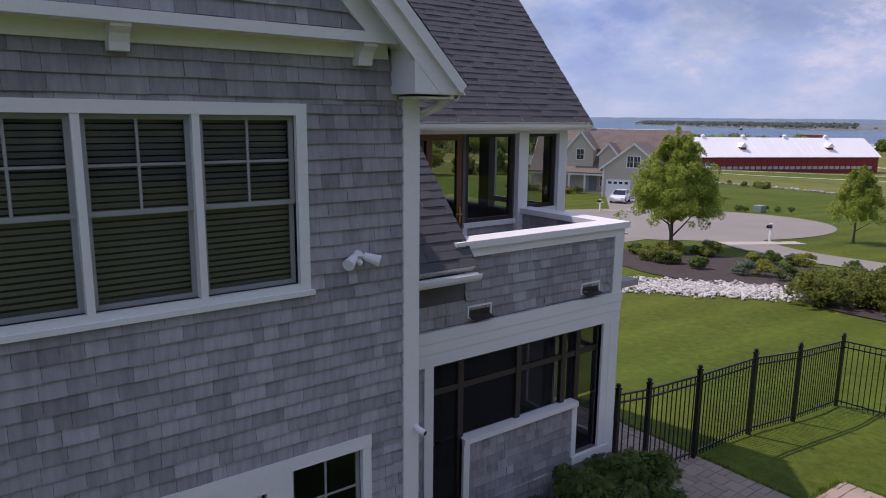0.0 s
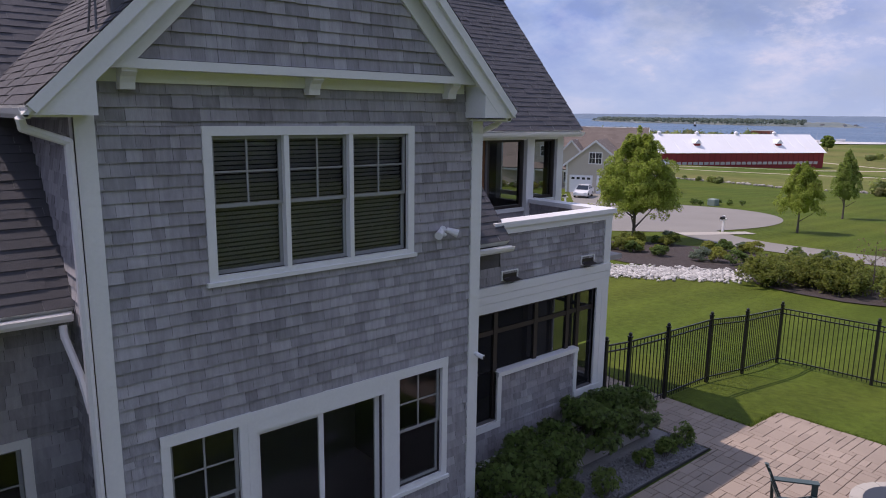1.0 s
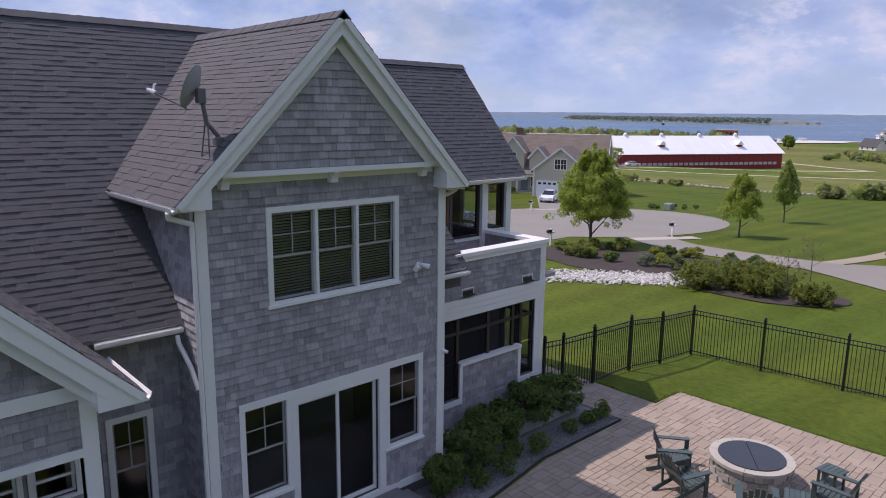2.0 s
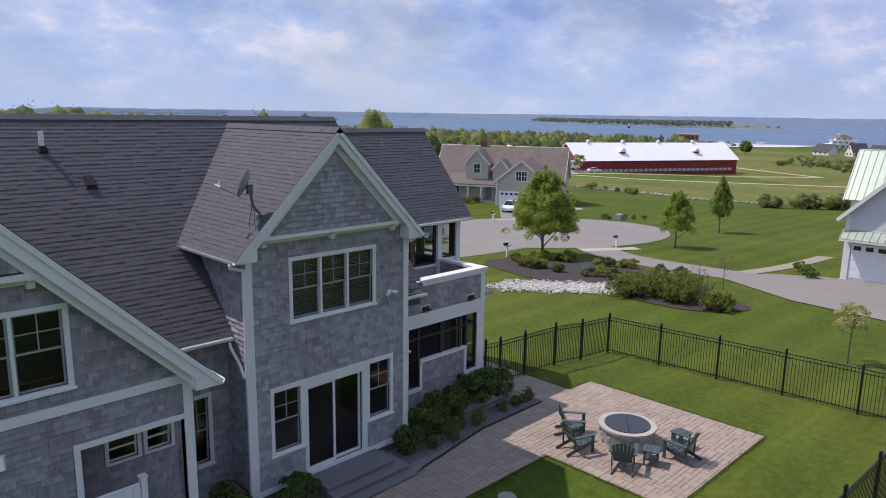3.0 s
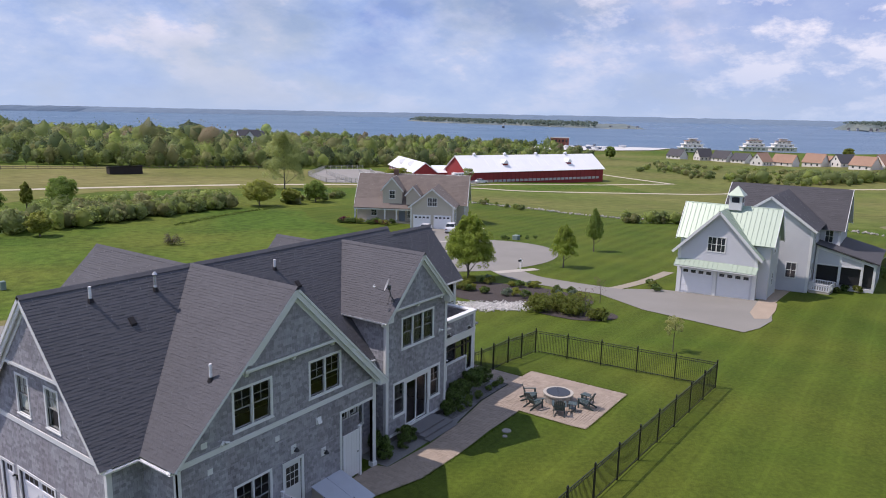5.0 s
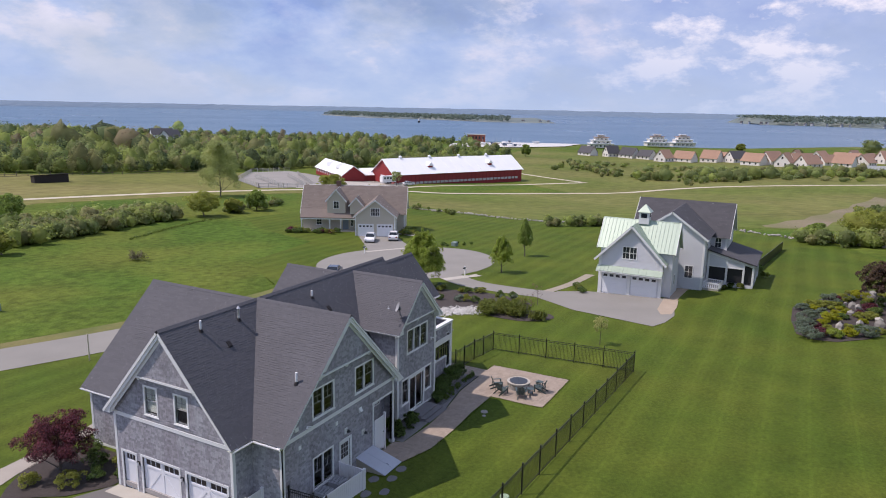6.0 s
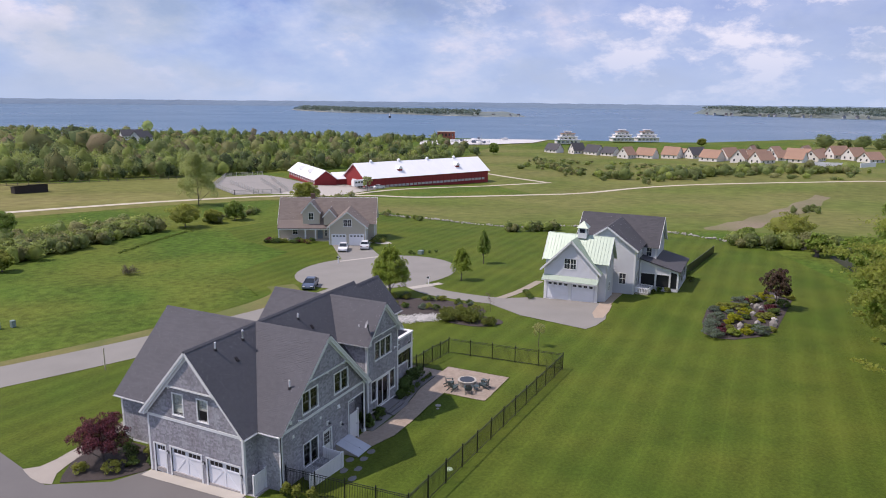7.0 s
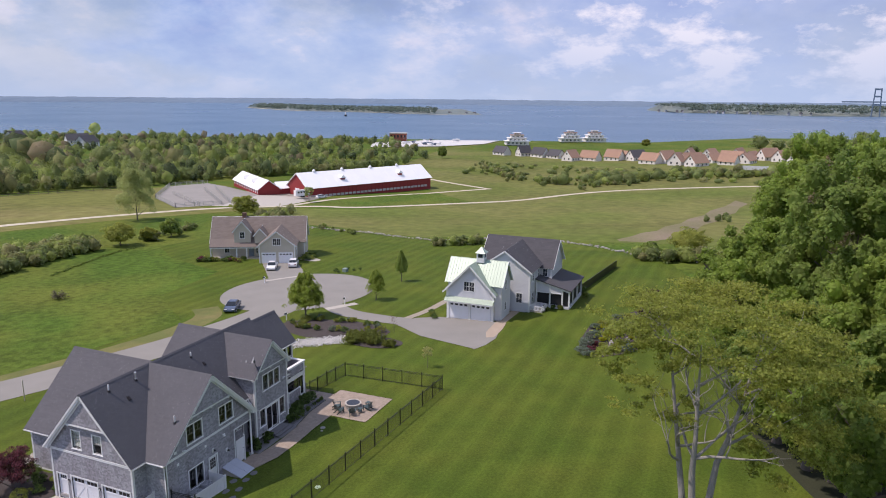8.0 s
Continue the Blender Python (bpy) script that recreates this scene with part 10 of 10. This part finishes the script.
# ---- paving, piece by piece ----
SLABS = [[(6.1, -1.55), (12.12, -1.6), (12.1, 4.8), (6.1, 4.8)], [(9.15, 4.8), (10.72, 4.8), (10.72, 11.4), (9.15, 11.4)], [(2.9, 2.5), (6.1, 2.4), (6.1, 4.82), (2.9, 4.3)], [(-0.3, 2.3), (2.9, 2.5), (2.9, 4.3), (0.0, 4.12), (-0.3, 4.12)], [(-3.2, 2.3), (-0.3, 2.3), (-0.3, 4.12), (-3.2, 4.25)], [(-5.9, 3.05), (-3.2, 2.3), (-3.2, 4.25), (-3.4, 4.85), (-7.3, 4.85)]]
pave = sheet("patio", SLABS, 0.025, PAVER_JOINT, "warm beige concrete paver patio and walk", "patio")
EDGING = surface("black_edging", (0.05, 0.05, 0.05), 0.7, 3, 0.2, 40, 0.2, 0.1)
bm = bmesh.new()
for p, q in (((9.11, 4.86), (5.95, 4.88)), ((5.95, 4.88), (2.9, 4.37))):
    a, b = Vector((*p, ground_z(*p) + 0.03)), Vector((*q, ground_z(*q) + 0.03))
    beam(bm, a, b, 0.02, 0.08)
tagged(part("bed_edging", bm, EDGING, None), "thin black edging between gravel bed and pavers", "edging", kind="structure")


def clipped(poly, bound):
    """The part of poly inside the convex bound, whose corners run anticlockwise."""
    for (ax, ay), (bx, by) in zip(bound, bound[1:] + bound[:1]):
        out = []
        for (px, py), (qx, qy) in zip(poly, poly[1:] + poly[:1]):
            sp, sq = (bx - ax) * (py - ay) - (by - ay) * (px - ax), (bx - ax) * (qy - ay) - (by - ay) * (qx - ax)
            if sp >= 0:
                out.append((px, py))
            if (sp >= 0) != (sq >= 0):
                t = sp / (sp - sq)
                out.append((px + (qx - px) * t, py + (qy - py) * t))
        poly = out
        if len(poly) < 3:
            return []
    return poly


def paver_solid(poly):
    """A low slab with a worn edge."""
    n = len(poly)
    cx, cy = sum(p[0] for p in poly) / n, sum(p[1] for p in poly) / n
    v = [(x, y, 0.0) for x, y in poly] + [(x, y, 0.014) for x, y in poly]
    for x, y in poly:
        d = max(math.hypot(cx - x, cy - y), 0.02)
        k = min(0.011 / d, 0.4)
        v.append((x + (cx - x) * k, y + (cy - y) * k, 0.020))
    f = [tuple(range(2 * n, 3 * n))]
    for i in range(n):
        j = (i + 1) % n
        f += [(i, j, n + j, n + i), (n + i, n + j, 2 * n + j, 2 * n + i)]
    return v, f


pr = random.Random(17)
CELL, NX, NY = 0.152, 130, 86
taken = [[False] * NY for _ in range(NX)]
paver_shapes, rest_v, rest_f, singles_n = {}, [], [], 0
for j in range(NY):
    for i in range(NX):
        if taken[i][j]:
            continue
        for a, b in pr.sample(((2, 1), (2, 1), (1, 2), (2, 2), (3, 2), (2, 1)), 6) + [(1, 1)]:
            if i + a <= NX and j + b <= NY and not any(taken[i + p][j + q] for p in range(a) for q in range(b)):
                break
        for p in range(a):
            for q in range(b):
                taken[i + p][j + q] = True
        x, y, w, h, g = -7.5 + i * CELL, -1.65 + j * CELL, a * CELL, b * CELL, 0.005
        if j + b > NY:
            continue
        whole = [(x + g, y + g), (x + w - g, y + g), (x + w - g, y + h - g), (x + g, y + h - g)]
        for bound in SLABS:
            piece = clipped(whole, bound)
            if len(piece) < 3:
                continue
            z = ground_z(x + w / 2, y + h / 2) + 0.026 + pr.uniform(0, 0.004)
            full = len(piece) == 4 and all(math.hypot(m[0] - n[0], m[1] - n[1]) < 1e-6 for m, n in zip(sorted(piece), sorted(whole)))
            if full and singles_n < 300 and 6.2 < x < 9.2 and -1.0 < y < 3.4:
                if (a, b) not in paver_shapes:
                    me = bpy.data.meshes.new("paver")
                    pv, pf = paver_solid([(g, g), (w - g, g), (w - g, h - g), (g, h - g)])
                    me.from_pydata(pv, [], pf)
                    me.materials.append(PAVER)
                    paver_shapes[a, b] = me
                s = new("paver", paver_shapes[a, b]); s.parent = pave
                s.location = (x, y, z)
                singles_n += 1
            else:
                pv, pf = paver_solid(piece)
                k = len(rest_v)
                rest_v += [(c[0], c[1], c[2] + z) for c in pv]
                rest_f += [tuple(k + m for m in face_i) for face_i in pf]
me = bpy.data.meshes.new("pavers")
me.from_pydata(rest_v, [], rest_f)
me.materials.append(PAVER)
rest = new("pavers", me)
rest.parent = pave
tagged(rest, kind="stuff")


# uneven grass along the paving's edges
rg = np.random.default_rng(77)
blade_v, blade_f = [], []
for (x0, y0), (x1, y1), (nx, ny) in (((6.1, -1.55), (12.12, -1.6), (0, -1)), ((12.12, -1.6), (12.1, 4.8), (1, 0)), ((10.72, 4.8), (12.1, 4.8), (0, 1)), ((10.72, 4.8), (10.72, 11.4), (1, 0)), ((6.1, -1.55), (6.1, 2.4), (-1, 0)), ((-0.3, 2.3), (6.1, 2.45), (0, -1)), ((-3.2, 2.3), (-0.3, 2.3), (0, -1)), ((-5.9, 3.05), (-3.2, 2.3), (-0.27, -0.96))):
    length = math.hypot(x1 - x0, y1 - y0)
    wave = rg.uniform(0, 6.28, 3)
    for k in range(int(length * 420)):
        t = rg.uniform()
        s = t * length
        off = 0.012 * (math.sin(s * 3.1 + wave[0]) + math.sin(s * 7.7 + wave[1]) + math.sin(s * 17 + wave[2])) + rg.uniform(-0.035, 0.10)
        x, y = x0 + (x1 - x0) * t + nx * off, y0 + (y1 - y0) * t + ny * off
        a, h, lean = rg.uniform(0, 6.28), rg.uniform(0.035, 0.085), rg.uniform(0.01, 0.05)
        b = rg.uniform(0, 6.28)
        z, n = ground_z(x, y) + 0.02, len(blade_v)
        blade_v += [(x - 0.006 * math.cos(a), y - 0.006 * math.sin(a), z), (x + 0.006 * math.cos(a), y + 0.006 * math.sin(a), z), (x + lean * math.cos(b), y + lean * math.sin(b), z + h)]
        blade_f.append((n, n + 1, n + 2))
tagged(raw("edge_grass", blade_v, blade_f, leaf("lawn_blade", (0.125, 0.190, 0.030), (0.155, 0.200, 0.040))), "ragged lawn grass along the patio edge", "grass", kind="stuff")
